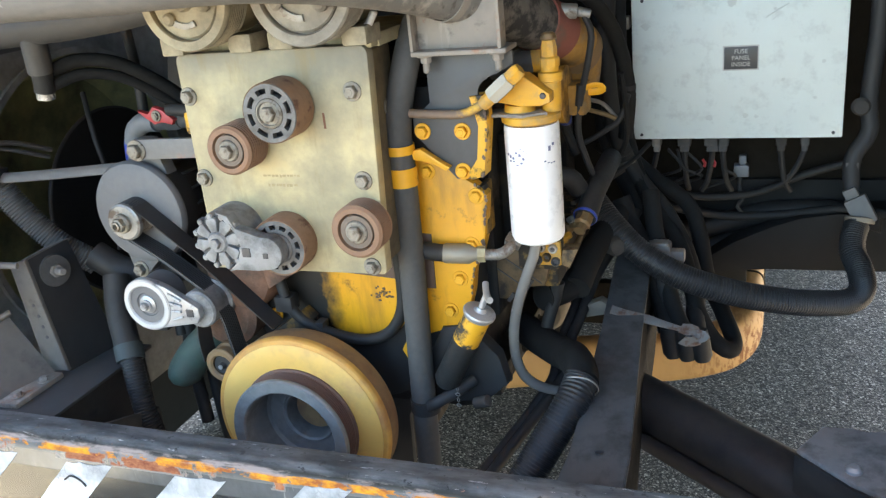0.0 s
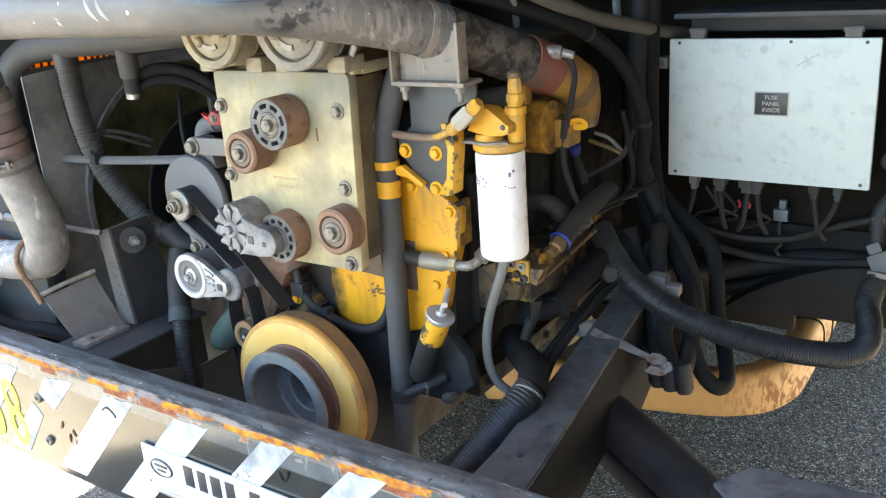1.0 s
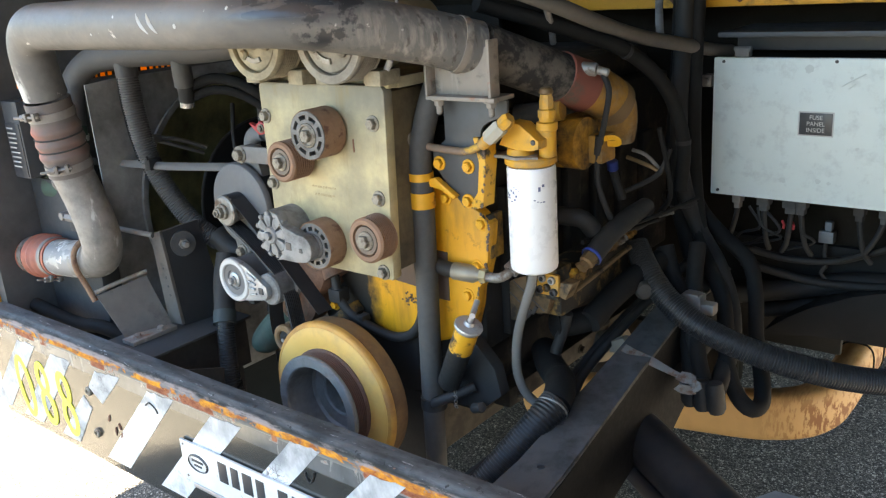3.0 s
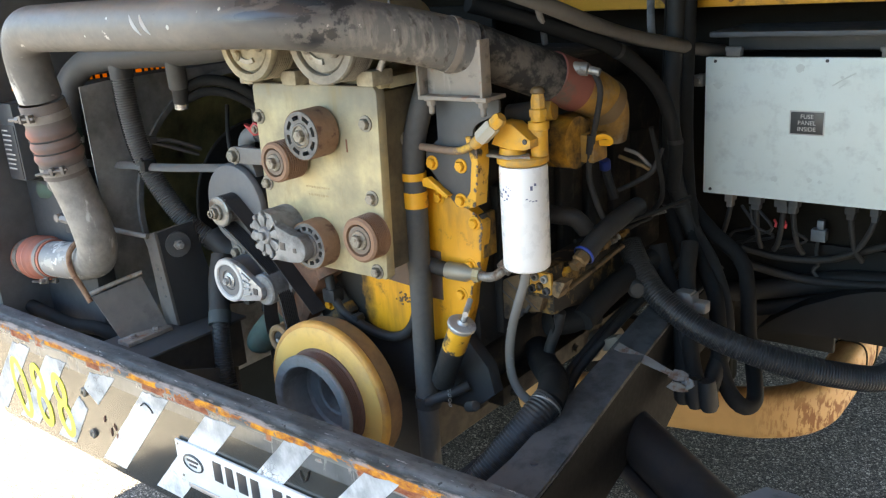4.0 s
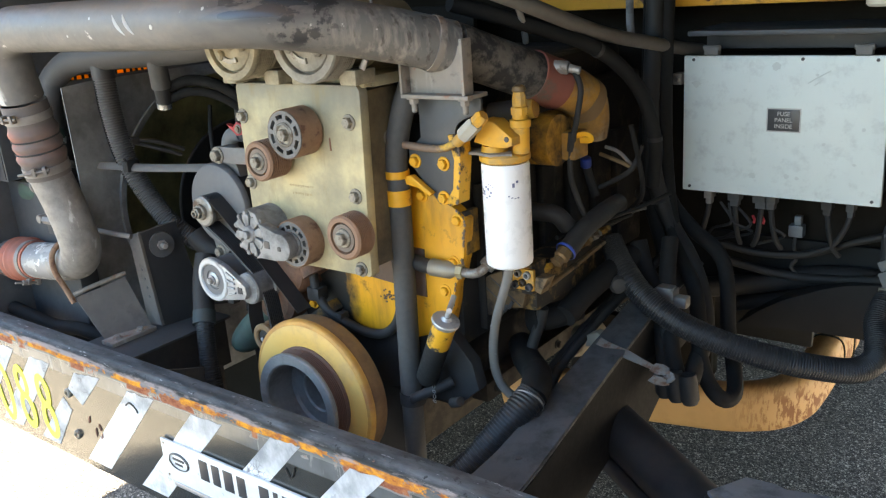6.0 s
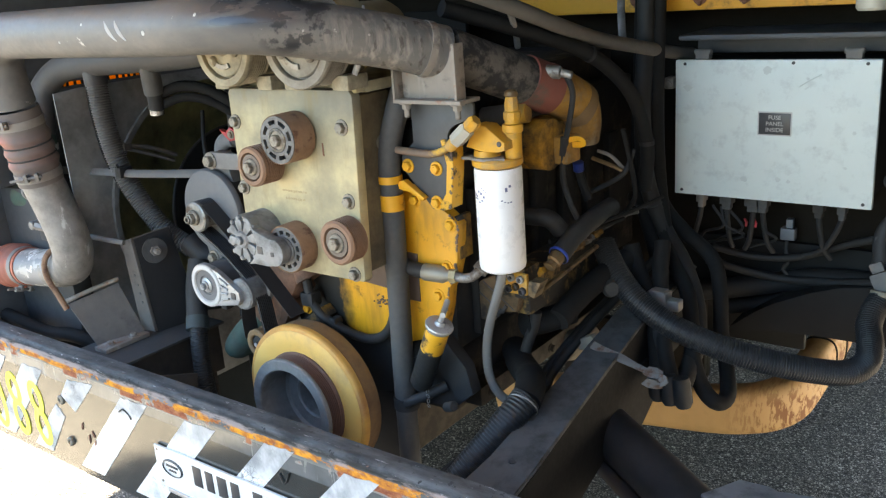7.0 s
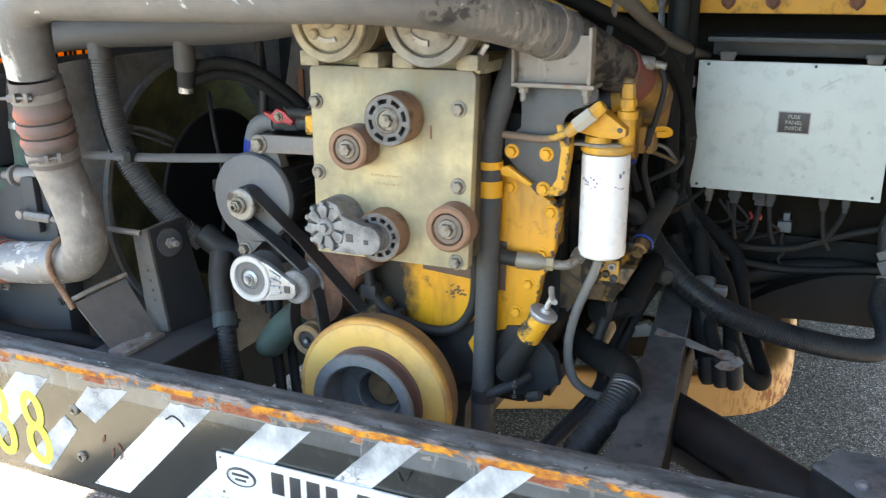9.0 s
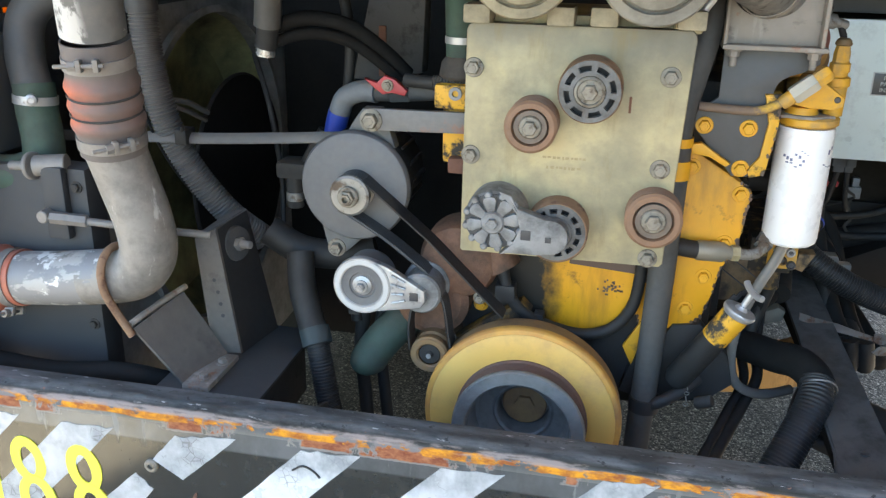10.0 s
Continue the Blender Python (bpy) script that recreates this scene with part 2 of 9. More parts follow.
def pipe_material():
    """Black painted tube under grey road dust, with glossy bare patches, scuffs and a painted sky sheen."""
    m = material("dusty_painted_pipe", (0.175, 0.170, 0.161), (0.12, 0.117, 0.113), 0.6, 0.05, 70, 10, bump=0.14)
    # sky sheen on thinly dusted paint, put into the colour along the top left
    lay_patch(m, (0.135, 0.14, 0.15), [("z", 0.055, 0.105), ("x", 0.40, 0.26)], (7, 30, 30), 0.25, 0.6, 0.33, 0.85)
    lay_patch(m, (0.18, 0.165, 0.15), [], (16, 26, 26), 0.45, 0.7, 0.5, 0.7, shift=9.0)
    lay_patch(m, (0.44, 0.405, 0.35), [("x", 0.46, 0.53)], (48, 48, 6), 0.5, 0.68, 0.8, 0.6)
    lay_patch(m, (0.085, 0.075, 0.065), [("x", 0.49, 0.54)], (60, 60, 20), 0.55, 0.64, 0.7, 0.9, shift=3.0)
    lay_patch(m, (0.06, 0.066, 0.078), [("x", 0.28, 0.37), ("x", 0.51, 0.46), ("z", 0.045, 0.07)], (8, 8, 26), 0.36, 0.5, 0.22)
    lay_patch(m, (0.035, 0.036, 0.04), [("x", 0.41, 0.44), ("x", 0.52, 0.49), ("z", -0.005, 0.02)], (22, 22, 22), 0.5, 0.55, 0.35)
    lay_patch(m, (0.10, 0.098, 0.095), [("x", -0.36, -0.42)], (12, 12, 12), 0.46, 0.62, 0.5, 0.8, shift=13.0)
    lay_patch(m, (0.5, 0.485, 0.455), [("x", -0.465, -0.478), ("z", -0.02, -0.04), ("y", 0.03, 0.01)], (40, 40, 22), 0.43, 0.50, 0.7)
    lay_patch(m, (0.42, 0.41, 0.39), [], (110, 110, 110), 0.70, 0.73, 0.7, 0.8, shift=21.0)
    lay_patch(m, (0.07, 0.07, 0.07), [], (75, 75, 75), 0.68, 0.72, 0.6, 0.7, shift=31.0)
    lay_patch(m, (0.5, 0.48, 0.45), [], (26, 26, 26), 0.68, 0.70, 0.7, shift=7.0)
    return m


M_PIPE = pipe_material()
M_PIPE_BARE = material("bare_dusty_aluminium_pipe", (0.33, 0.31, 0.28), (0.22, 0.205, 0.19), 0.55, 0.2, 70, 8, dirt=(0.12, 0.11, 0.1), dirt_amount=0.3, dirt_scale=11, dirt_edge=0.3)
lay_patch(M_PIPE_BARE, (0.12, 0.115, 0.11), [], (13, 13, 9), 0.56, 0.66, 0.6, 0.6, shift=2.0)
lay_patch(M_PIPE_BARE, (0.5, 0.48, 0.45), [], (30, 30, 9), 0.60, 0.66, 0.6, 0.8, shift=4.0)


def bumper_material():
    """Glossy black paint; along the upper bend the paint has gone to rust and grey primer."""
    m = bpy.data.materials.new("rust_edged_black_bumper")
    m.use_nodes = True
    n, l = m.node_tree.nodes, m.node_tree.links
    p = n["Principled BSDF"]
    tc = n.new("ShaderNodeTexCoord")
    sep = n.new("ShaderNodeSeparateXYZ")
    l.new(tc.outputs["Object"], sep.inputs[0])

    def tex(scale, sx=1.0, detail=8.0):
        mp = n.new("ShaderNodeMapping")
        mp.inputs["Scale"].default_value = (sx, 1, 1)
        t = n.new("ShaderNodeTexNoise")
        t.inputs["Scale"].default_value, t.inputs["Detail"].default_value, t.inputs["Roughness"].default_value = scale, detail, 0.65
        l.new(tc.outputs["Object"], mp.inputs[0]), l.new(mp.outputs[0], t.inputs["Vector"])
        return t.outputs["Fac"]

    def math_node(op, a, b):
        x = n.new("ShaderNodeMath")
        x.operation, x.use_clamp = op, False
        for s, v in ((x.inputs[0], a), (x.inputs[1], b)):
            if isinstance(v, float):
                s.default_value = v
            else:
                l.new(v, s)
        return x.outputs[0]

    def rng(src, a, b):
        r = n.new("ShaderNodeMapRange")
        r.inputs[1].default_value, r.inputs[2].default_value = a, b
        l.new(src, r.inputs[0])
        return r.outputs[0]

    def blend(fac, a, b):
        x = n.new("ShaderNodeMix")
        x.data_type = "RGBA"
        for s, v in ((x.inputs[6], a), (x.inputs[7], b)):
            if isinstance(v, tuple):
                s.default_value = (*v, 1)
            else:
                l.new(v, s)
        l.new(fac, x.inputs[0])
        return x.outputs[2]

    # z counts from the bend, along the slightly tilted beam
    zt = math_node("SUBTRACT", sep.outputs[2], math_node("MULTIPLY", math_node("ADD", sep.outputs[0], 0.15), 0.004))
    def along(sx, sz, shift=0.0):
        mp = n.new("ShaderNodeMapping")
        mp.inputs["Scale"].default_value, mp.inputs["Location"].default_value = (sx, sz, sz), (shift, shift, shift)
        t = n.new("ShaderNodeTexNoise")
        t.inputs["Scale"].default_value, t.inputs["Detail"].default_value, t.inputs["Roughness"].default_value = 1.0, 9.0, 0.66
        l.new(tc.outputs["Object"], mp.inputs[0]), l.new(mp.outputs[0], t.inputs["Vector"])
        return t.outputs["Fac"]

    def band(v, a, b, c, d):
        return math_node("MULTIPLY", rng(v, a, b), rng(v, d, c))

    def wavy(amount, sx, sz, shift):
        return math_node("ADD", zt, math_node("MULTIPLY", math_node("SUBTRACT", along(sx, sz, shift), 0.5), amount))

    # continuous orange line under the bend, red-brown plates hanging from it, pale primer above, grey film below
    gap = rng(along(7, 9, 7.0), 0.47, 0.50)
    line = math_node("MULTIPLY", band(wavy(0.022, 10, 34, 0.0), -0.033, -0.031, -0.017, -0.014), math_node("MAXIMUM", gap, rng(along(30, 70, 5.0), 0.53, 0.56)))
    patch_noise = along(5, 3, 2.0)
    zone = band(wavy(0.012, 26, 50, 9.0), -0.047, -0.0455, -0.027, -0.024)
    blot = math_node("MULTIPLY", zone, rng(patch_noise, 0.50, 0.515))
    rim = math_node("MULTIPLY", math_node("MULTIPLY", band(wavy(0.012, 26, 50, 9.0), -0.0505, -0.049, -0.018, -0.014), rng(patch_noise, 0.488, 0.50)), 0.4)
    rust = math_node("MAXIMUM", line, blot)
    pale = math_node("MULTIPLY", band(wavy(0.016, 9, 24, 4.0), -0.022, -0.019, -0.010, -0.007), rng(along(10, 40, 8.0), 0.44, 0.56))
    streak = math_node("MULTIPLY", band(wavy(0.10, 34, 3, 6.0), -0.10, -0.06, -0.03, -0.02), rng(along(40, 5, 1.0), 0.58, 0.70))
    haze = math_node("MULTIPLY", band(wavy(0.006, 3, 3, 3.0), -0.078, -0.074, -0.02, -0.01), rng(along(7, 5, 3.0), 0.2, 0.6))
    top = rng(zt, -0.010, -0.004)
    col = blend(rng(tex(30.0), 0.35, 0.75), (0.026, 0.026, 0.025), (0.05, 0.049, 0.044))
    col = blend(math_node("MULTIPLY", haze, 0.9), col, (0.15, 0.155, 0.157))
    col = blend(math_node("MULTIPLY", streak, 0.5), col, blend(rng(along(20, 20, 1.0), 0.4, 0.6), (0.2, 0.205, 0.21), (0.36, 0.36, 0.355)))
    col = blend(rim, col, (0.36, 0.31, 0.29))
    rust_a = blend(rng(along(30, 60, 0.0), 0.40, 0.62), (0.3, 0.10, 0.035), (0.74, 0.32, 0.03))
    col = blend(blot, col, blend(rng(along(40, 70, 3.0), 0.40, 0.62), (0.20, 0.062, 0.035), (0.40, 0.17, 0.085)))
    col = blend(line, col, rust_a)
    col = blend(math_node("MULTIPLY", pale, 0.8), col, (0.33, 0.275, 0.255))
    top_col = blend(rng(along(9, 30, 2.0), 0.40, 0.68), (0.040, 0.041, 0.044), (0.15, 0.152, 0.157))
    top_col = blend(rng(along(26, 45, 6.0), 0.66, 0.69), top_col, (0.22, 0.12, 0.09))
    top_col = blend(rng(along(20, 110, 1.0), 0.63, 0.66), top_col, (0.40, 0.395, 0.39))
    top_col = blend(math_node("MULTIPLY", rng(along(60, 60, 4.0), 0.60, 0.63), 0.8), top_col, (0.02, 0.02, 0.021))
    col = blend(math_node("MULTIPLY", top, math_node("SUBTRACT", 1.0, rust)), col, top_col)
    l.new(col, p.inputs["Base Color"])
    rough_mask = math_node("MAXIMUM", math_node("MAXIMUM", rust, rim), math_node("MAXIMUM", pale, math_node("MULTIPLY", streak, 0.5)))
    rough_mask = math_node("MAXIMUM", rough_mask, math_node("MULTIPLY", top, math_node("MULTIPLY", rng(along(12, 26, 2.0), 0.3, 0.7), 0.55)))
    rough_mask = math_node("MAXIMUM", rough_mask, band(zt, -0.040, -0.026, -0.003, 0.004))
    r = n.new("ShaderNodeMix")
    l.new(rough_mask, r.inputs[0])
    r.inputs[2].default_value, r.inputs[3].default_value = 0.19, 0.9
    p.inputs["Coat Weight"].default_value, p.inputs["Coat Roughness"].default_value = 0.35, 0.16
    p.inputs["Specular IOR Level"].default_value = 1.0
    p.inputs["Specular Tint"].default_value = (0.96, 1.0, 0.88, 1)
    l.new(r.outputs[0], p.inputs["Roughness"])
    sp = n.new("ShaderNodeMapRange")
    sp.inputs[3].default_value, sp.inputs[4].default_value = 1.0, 0.15
    l.new(rough_mask, sp.inputs[0]), l.new(sp.outputs[0], p.inputs["Specular IOR Level"])
    ct = n.new("ShaderNodeMapRange")
    ct.inputs[3].default_value, ct.inputs[4].default_value = 0.35, 0.0
    l.new(rough_mask, ct.inputs[0]), l.new(ct.outputs[0], p.inputs["Coat Weight"])
    b = n.new("ShaderNodeBump")
    b.inputs["Strength"].default_value, b.inputs["Distance"].default_value = 0.3, 0.003
    l.new(math_node("ADD", rust, math_node("MULTIPLY", tex(22.0), 0.12)), b.inputs["Height"])
    l.new(b.outputs[0], p.inputs["Normal"])
    return m


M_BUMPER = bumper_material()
M_AMBER = bpy.data.materials.new("amber_lens_plastic")
M_AMBER.use_nodes = True
_n = M_AMBER.node_tree.nodes
_t = _n.new("ShaderNodeBsdfTranslucent")
_t.inputs[0].default_value = (0.95, 0.38, 0.02, 1)
M_AMBER.node_tree.links.new(_t.outputs[0], _n["Material Output"].inputs[0])


def asphalt_material():
    """Worn asphalt: pale and brown chippings of two sizes in a dark binder."""
    m = bpy.data.materials.new("coarse_asphalt")
    m.use_nodes = True
    n, l = m.node_tree.nodes, m.node_tree.links
    p = n["Principled BSDF"]
    tc = n.new("ShaderNodeTexCoord")

    def mix(fac, a, b, kind="MIX"):
        x = n.new("ShaderNodeMix")
        x.data_type, x.blend_type = "RGBA", kind
        for s, v in ((x.inputs[0], fac), (x.inputs[6], a), (x.inputs[7], b)):
            if isinstance(v, (tuple, float)):
                s.default_value = (*v, 1) if isinstance(v, tuple) else v
            else:
                l.new(v, s)
        return x.outputs[2]

    def rng(src, a, b):
        r = n.new("ShaderNodeMapRange")
        r.inputs[1].default_value, r.inputs[2].default_value = a, b
        l.new(src, r.inputs[0])
        return r.outputs[0]

    warp = n.new("ShaderNodeTexNoise")
    warp.inputs["Scale"].default_value = 60
    l.new(tc.outputs["Object"], warp.inputs["Vector"])
    moved = mix(0.012, tc.outputs["Object"], warp.outputs["Color"])
    stones, dist = [], None
    for scale in (140, 260):
        v = n.new("ShaderNodeTexVoronoi")
        v.inputs["Scale"].default_value = scale
        l.new(moved, v.inputs["Vector"])
        s = n.new("ShaderNodeSeparateColor")
        l.new(v.outputs["Color"], s.inputs[0])
        ramp = n.new("ShaderNodeValToRGB")
        e = ramp.color_ramp.elements
        e[0].color, e[1].color = (0.032, 0.026, 0.02, 1), (0.50, 0.42, 0.33, 1)
        e[0].position, e[1].position = 0.1, 1.0
        mid = ramp.color_ramp.elements.new(0.72)
        mid.color = (0.135, 0.112, 0.09, 1)
        l.new(s.outputs[0], ramp.inputs[0])
        stones.append(mix(rng(v.outputs["Distance"], 0.4, 0.8), ramp.outputs[0], (0.03, 0.025, 0.02)))
        dist = v.outputs["Distance"] if dist is None else dist
    pick = n.new("ShaderNodeTexNoise")
    pick.inputs["Scale"].default_value = 40
    l.new(tc.outputs["Object"], pick.inputs["Vector"])
    big = n.new("ShaderNodeTexNoise")
    big.inputs["Scale"].default_value = 1.6
    l.new(tc.outputs["Object"], big.inputs["Vector"])
    col = mix(rng(pick.outputs["Fac"], 0.42, 0.58), stones[0], stones[1])
    tone = n.new("ShaderNodeMapRange")
    tone.inputs[3].default_value, tone.inputs[4].default_value = 0.7, 1.3
    l.new(big.outputs["Fac"], tone.inputs[0])
    col = mix(1.0, col, tone.outputs[0], "MULTIPLY")
    l.new(col, p.inputs["Base Color"])
    p.inputs["Roughness"].default_value = 0.95
    p.inputs["Specular IOR Level"].default_value = 0.15
    b = n.new("ShaderNodeBump")
    b.inputs["Strength"].default_value, b.inputs["Distance"].default_value, b.invert = 0.6, 0.004, True
    l.new(dist, b.inputs["Height"])
    l.new(b.outputs[0], p.inputs["Normal"])
    return m


M_ASPHALT = asphalt_material()


# ---- building helpers ----
def mesh_object(name, bm, mat, origin=(0, 0, 0), sharp=32):
    bmesh.ops.translate(bm, verts=bm.verts, vec=-Vector(origin))
    bmesh.ops.recalc_face_normals(bm, faces=bm.faces)
    me = bpy.data.meshes.new(name)
    bm.to_mesh(me)
    bm.free()
    me.shade_smooth()
    me.set_sharp_from_angle(angle=radians(sharp))
    me.materials.append(mat)
    return new(name, me)


def thing(name, base, label, category, group="", kind=""):
    ob = new(name)
    ob.location = base
    ob.empty_display_size = 0.05
    return tagged(ob, label, category, group, kind)


def base_of(ob):
    v = Vector((0, 0, 0))
    while ob:
        v += ob.location
        ob = ob.parent
    return v


def part(name, bm, mat, parent, label=""):
    ob = mesh_object(name, bm, mat, base_of(parent))
    ob.parent = parent
    return tagged(ob, label)


def solo(name, bm, mat, base, label, category, group="", kind=""):
    ob = mesh_object(name, bm, mat, base)
    ob.location = base
    return tagged(ob, label, category, group, kind)


def B():
    return bmesh.new()


def put(bm, tmp, m=None):
    if m is not None:
        bmesh.ops.transform(tmp, matrix=m, verts=tmp.verts)
    me = bpy.data.meshes.new("tmp")
    tmp.to_mesh(me)
    tmp.free()
    bm.from_mesh(me)
    bpy.data.meshes.remove(me)
    return bm


def axis_matrix(origin, axis):
    """Local z along axis."""
    return Matrix.Translation(origin) @ Vector(axis).normalized().to_track_quat("Z", "Y").to_matrix().to_4x4()


def box(bm, lo, hi, bevel=0.003, m=None):
    t = bmesh.new()
    bmesh.ops.create_cube(t, size=1)
    c, s = [(a + b) / 2 for a, b in zip(lo, hi)], [abs(b - a) for a, b in zip(lo, hi)]
    bmesh.ops.transform(t, matrix=Matrix.Translation(c) @ Matrix.Diagonal((*s, 1)), verts=t.verts)
    if bevel:
        bmesh.ops.bevel(t, geom=t.edges[:], offset=min(bevel, min(s) * 0.4), segments=2, affect="EDGES", profile=0.6)
    return put(bm, t, m)


def lathe(bm, origin, axis, profile, seg=32, closed=False):
    """profile: (radius, height along the axis) from one end to the other."""
    t = bmesh.new()
    rings = []
    for r, h in profile:
        if r < 1e-6:
            rings.append([t.verts.new((0, 0, h))])
        else:
            rings.append([t.verts.new((r * math.cos(2 * math.pi * i / seg), r * math.sin(2 * math.pi * i / seg), h)) for i in range(seg)])
    pairs = list(zip(rings, rings[1:])) + ([(rings[-1], rings[0])] if closed else [])
    for a, b in pairs:
        for i in range(seg):
            j = (i + 1) % seg
            if len(a) == 1 and len(b) == 1:
                continue
            if len(a) == 1:
                t.faces.new((a[0], b[i], b[j]))
            elif len(b) == 1:
                t.faces.new((a[i], a[j], b[0]))
            else:
                t.faces.new((a[i], a[j], b[j], b[i]))
    return put(bm, t, axis_matrix(origin, axis))


def cyl(bm, p0, p1, r, r1=None, seg=24, bevel=0.002):
    p0, p1 = Vector(p0), Vector(p1)
    h, r1 = (p1 - p0).length, r if r1 is None else r1
    b = min(bevel, h * 0.3, r * 0.4, r1 * 0.4)
    return lathe(bm, p0, p1 - p0, [(0, 0), (r - b, 0), (r, b), (r1, h - b), (r1 - b, h), (0, h)], seg)


def hexbolt(bm, p, axis, r=0.011, h=0.009, washer=True):
    a = Vector(axis).normalized()
    p = Vector(p)
    if washer:
        cyl(bm, p, p + a * 0.003, r * 1.45, seg=20, bevel=0.001)
    lathe(bm, p + a * 0.002, a, [(0, 0), (r, 0), (r, h * 0.8), (r * 0.86, h), (0, h)], 6)
    cyl(bm, p + a * h, p + a * (h + 0.0025), r * 0.5, seg=12, bevel=0.0005)
    return bm


def spline(pts, step=0.012):
    """Catmull-Rom through the points, evenly stepped."""
    P = [Vector(p) for p in pts]
    P = [2 * P[0] - P[1]] + P + [2 * P[-1] - P[-2]]
    raw = []
    for i in range(1, len(P) - 2):
        a, b, c, d = P[i - 1:i + 3]
        k = max(4, int((c - b).length / (step * 0.5)))
        for j in range(k):
            u = j / k
            raw.append(0.5 * ((2 * b) + (c - a) * u + (2 * a - 5 * b + 4 * c - d) * u * u + (3 * b - a - 3 * c + d) * u ** 3))
    raw.append(P[-2])
    out, need = [raw[0]], step
    for a, b in zip(raw, raw[1:]):
        seg_len = (b - a).length
        pos = 0.0
        while seg_len - pos >= need and seg_len > 0:
            pos += need
            out.append(a.lerp(b, pos / seg_len))
            need = step
        need -= seg_len - pos
    if (out[-1] - raw[-1]).length > step * 0.3:
        out.append(raw[-1])
    return out


def sweep(bm, path, rad, seg=14, caps=True, flat=1.0):
    """A tube along evenly stepped points; rad is a number or a function of the index."""
    t = bmesh.new()
    up = None
    rings = []
    for i, p in enumerate(path):
        d = (path[min(i + 1, len(path) - 1)] - path[max(i - 1, 0)]).normalized()
        if up is None:
            up = d.orthogonal().normalized()
        up = (up - d * up.dot(d)).normalized()
        side = d.cross(up)
        r = rad(i) if callable(rad) else rad
        rings.append([t.verts.new(p + r * (math.cos(2 * math.pi * k / seg) * up + flat * math.sin(2 * math.pi * k / seg) * side)) for k in range(seg)])
    for a, b in zip(rings, rings[1:]):
        for k in range(seg):
            j = (k + 1) % seg
            t.faces.new((a[k], a[j], b[j], b[k]))
    if caps:
        t.faces.new(rings[0][::-1]), t.faces.new(rings[-1])
    return put(bm, t)


def tube(bm, pts, r, seg=14, step=0.012):
    return sweep(bm, spline(pts, step), r, seg)


def ribbed(bm, pts, r, pitch=0.007, depth=0.0022, seg=18):
    """Corrugated hose: four rings to a rib."""
    path = spline(pts, pitch / 4)
    wave = (0, 0, -depth, -depth)
    return sweep(bm, path, lambda i: r + wave[i % 4], seg)


def ribbon(bm, pts, width, y0, y1, closed=False):
    """A flat painted stroke of even width along points in x, z."""
    k = len(pts)
    left, right = [], []
    for i, (a, b) in enumerate(pts):
        p, q = (pts[(i - 1) % k], pts[(i + 1) % k]) if closed else (pts[max(i - 1, 0)], pts[min(i + 1, k - 1)])
        d = Vector((q[0] - p[0], q[1] - p[1])).normalized()
        w = width / 2 * (1 + 0.14 * noise.noise((a * 40, b * 40, 2.0)))
        left.append((a - d.y * w, b + d.x * w)), right.append((a + d.y * w, b - d.x * w))
    t = bmesh.new()
    rows = [[t.verts.new((x, y, z)) for (x, z), y in ((l, y0), (r, y0), (r, y1), (l, y1))] for l, r in zip(left, right)]
    n = k if closed else k - 1
    for i in range(n):
        a, b = rows[i], rows[(i + 1) % k]
        for j in range(4):
            t.faces.new((a[j], a[(j + 1) % 4], b[(j + 1) % 4], b[j]))
    if not closed:
        t.faces.new(rows[0][::-1]), t.faces.new(rows[-1])
    return put(bm, t)


def prism(bm, outline, y0, y1, bevel=0.003, plane="xz", m=None, segs=2):
    """A plate: an outline in x, z (or the named plane) pulled from y0 to y1."""
    t = bmesh.new()
    order = {"xz": lambda a, b, c: (a, c, b), "yz": lambda a, b, c: (c, a, b), "xy": lambda a, b, c: (a, b, c)}[plane]
    lo = [t.verts.new(order(a, b, y0)) for a, b in outline]
    hi = [t.verts.new(order(a, b, y1)) for a, b in outline]
    k = len(outline)
    f0, f1 = t.faces.new(lo), t.faces.new(hi[::-1])
    rim = [t.faces.new((lo[i], lo[(i + 1) % k], hi[(i + 1) % k], hi[i])) for i in range(k)]
    bmesh.ops.recalc_face_normals(t, faces=t.faces)
    if bevel:
        edges = [e for e in t.edges if any(f in (f0, f1) for f in e.link_faces)]
        bmesh.ops.bevel(t, geom=edges, offset=bevel, segments=segs, affect="EDGES", profile=0.6 if segs == 2 else 0.5)
    return put(bm, t, m)


def chips(parent, line, y, count, size, mat, label, name="paint_chip", inward=0.004, seed=1):
    """Small ragged chips scattered along an edge on a face that looks towards -y."""
    rnd = random.Random(seed)
    for _ in range(count):
        i = rnd.randrange(len(line) - 1)
        u = rnd.random()
        (ax, az), (bx, bz_) = line[i], line[i + 1]
        x, z = ax + (bx - ax) * u - inward * rnd.random(), az + (bz_ - az) * u
        s = size * rnd.uniform(0.4, 1.3)
        k = 7
        pts = [(x + s * rnd.uniform(0.5, 1.1) * math.cos(2 * math.pi * j / k), z + 1.5 * s * rnd.uniform(0.5, 1.1) * math.sin(2 * math.pi * j / k)) for j in range(k)]
        part(name, prism(B(), pts, y - 0.0008, y + 0.001, 0), mat, parent, label)


def arc(cx, cz, r, a0, a1, k=12):
    return [(cx + r * math.cos(radians(a0 + (a1 - a0) * i / k)), cz + r * math.sin(radians(a0 + (a1 - a0) * i / k))) for i in range(k + 1)]


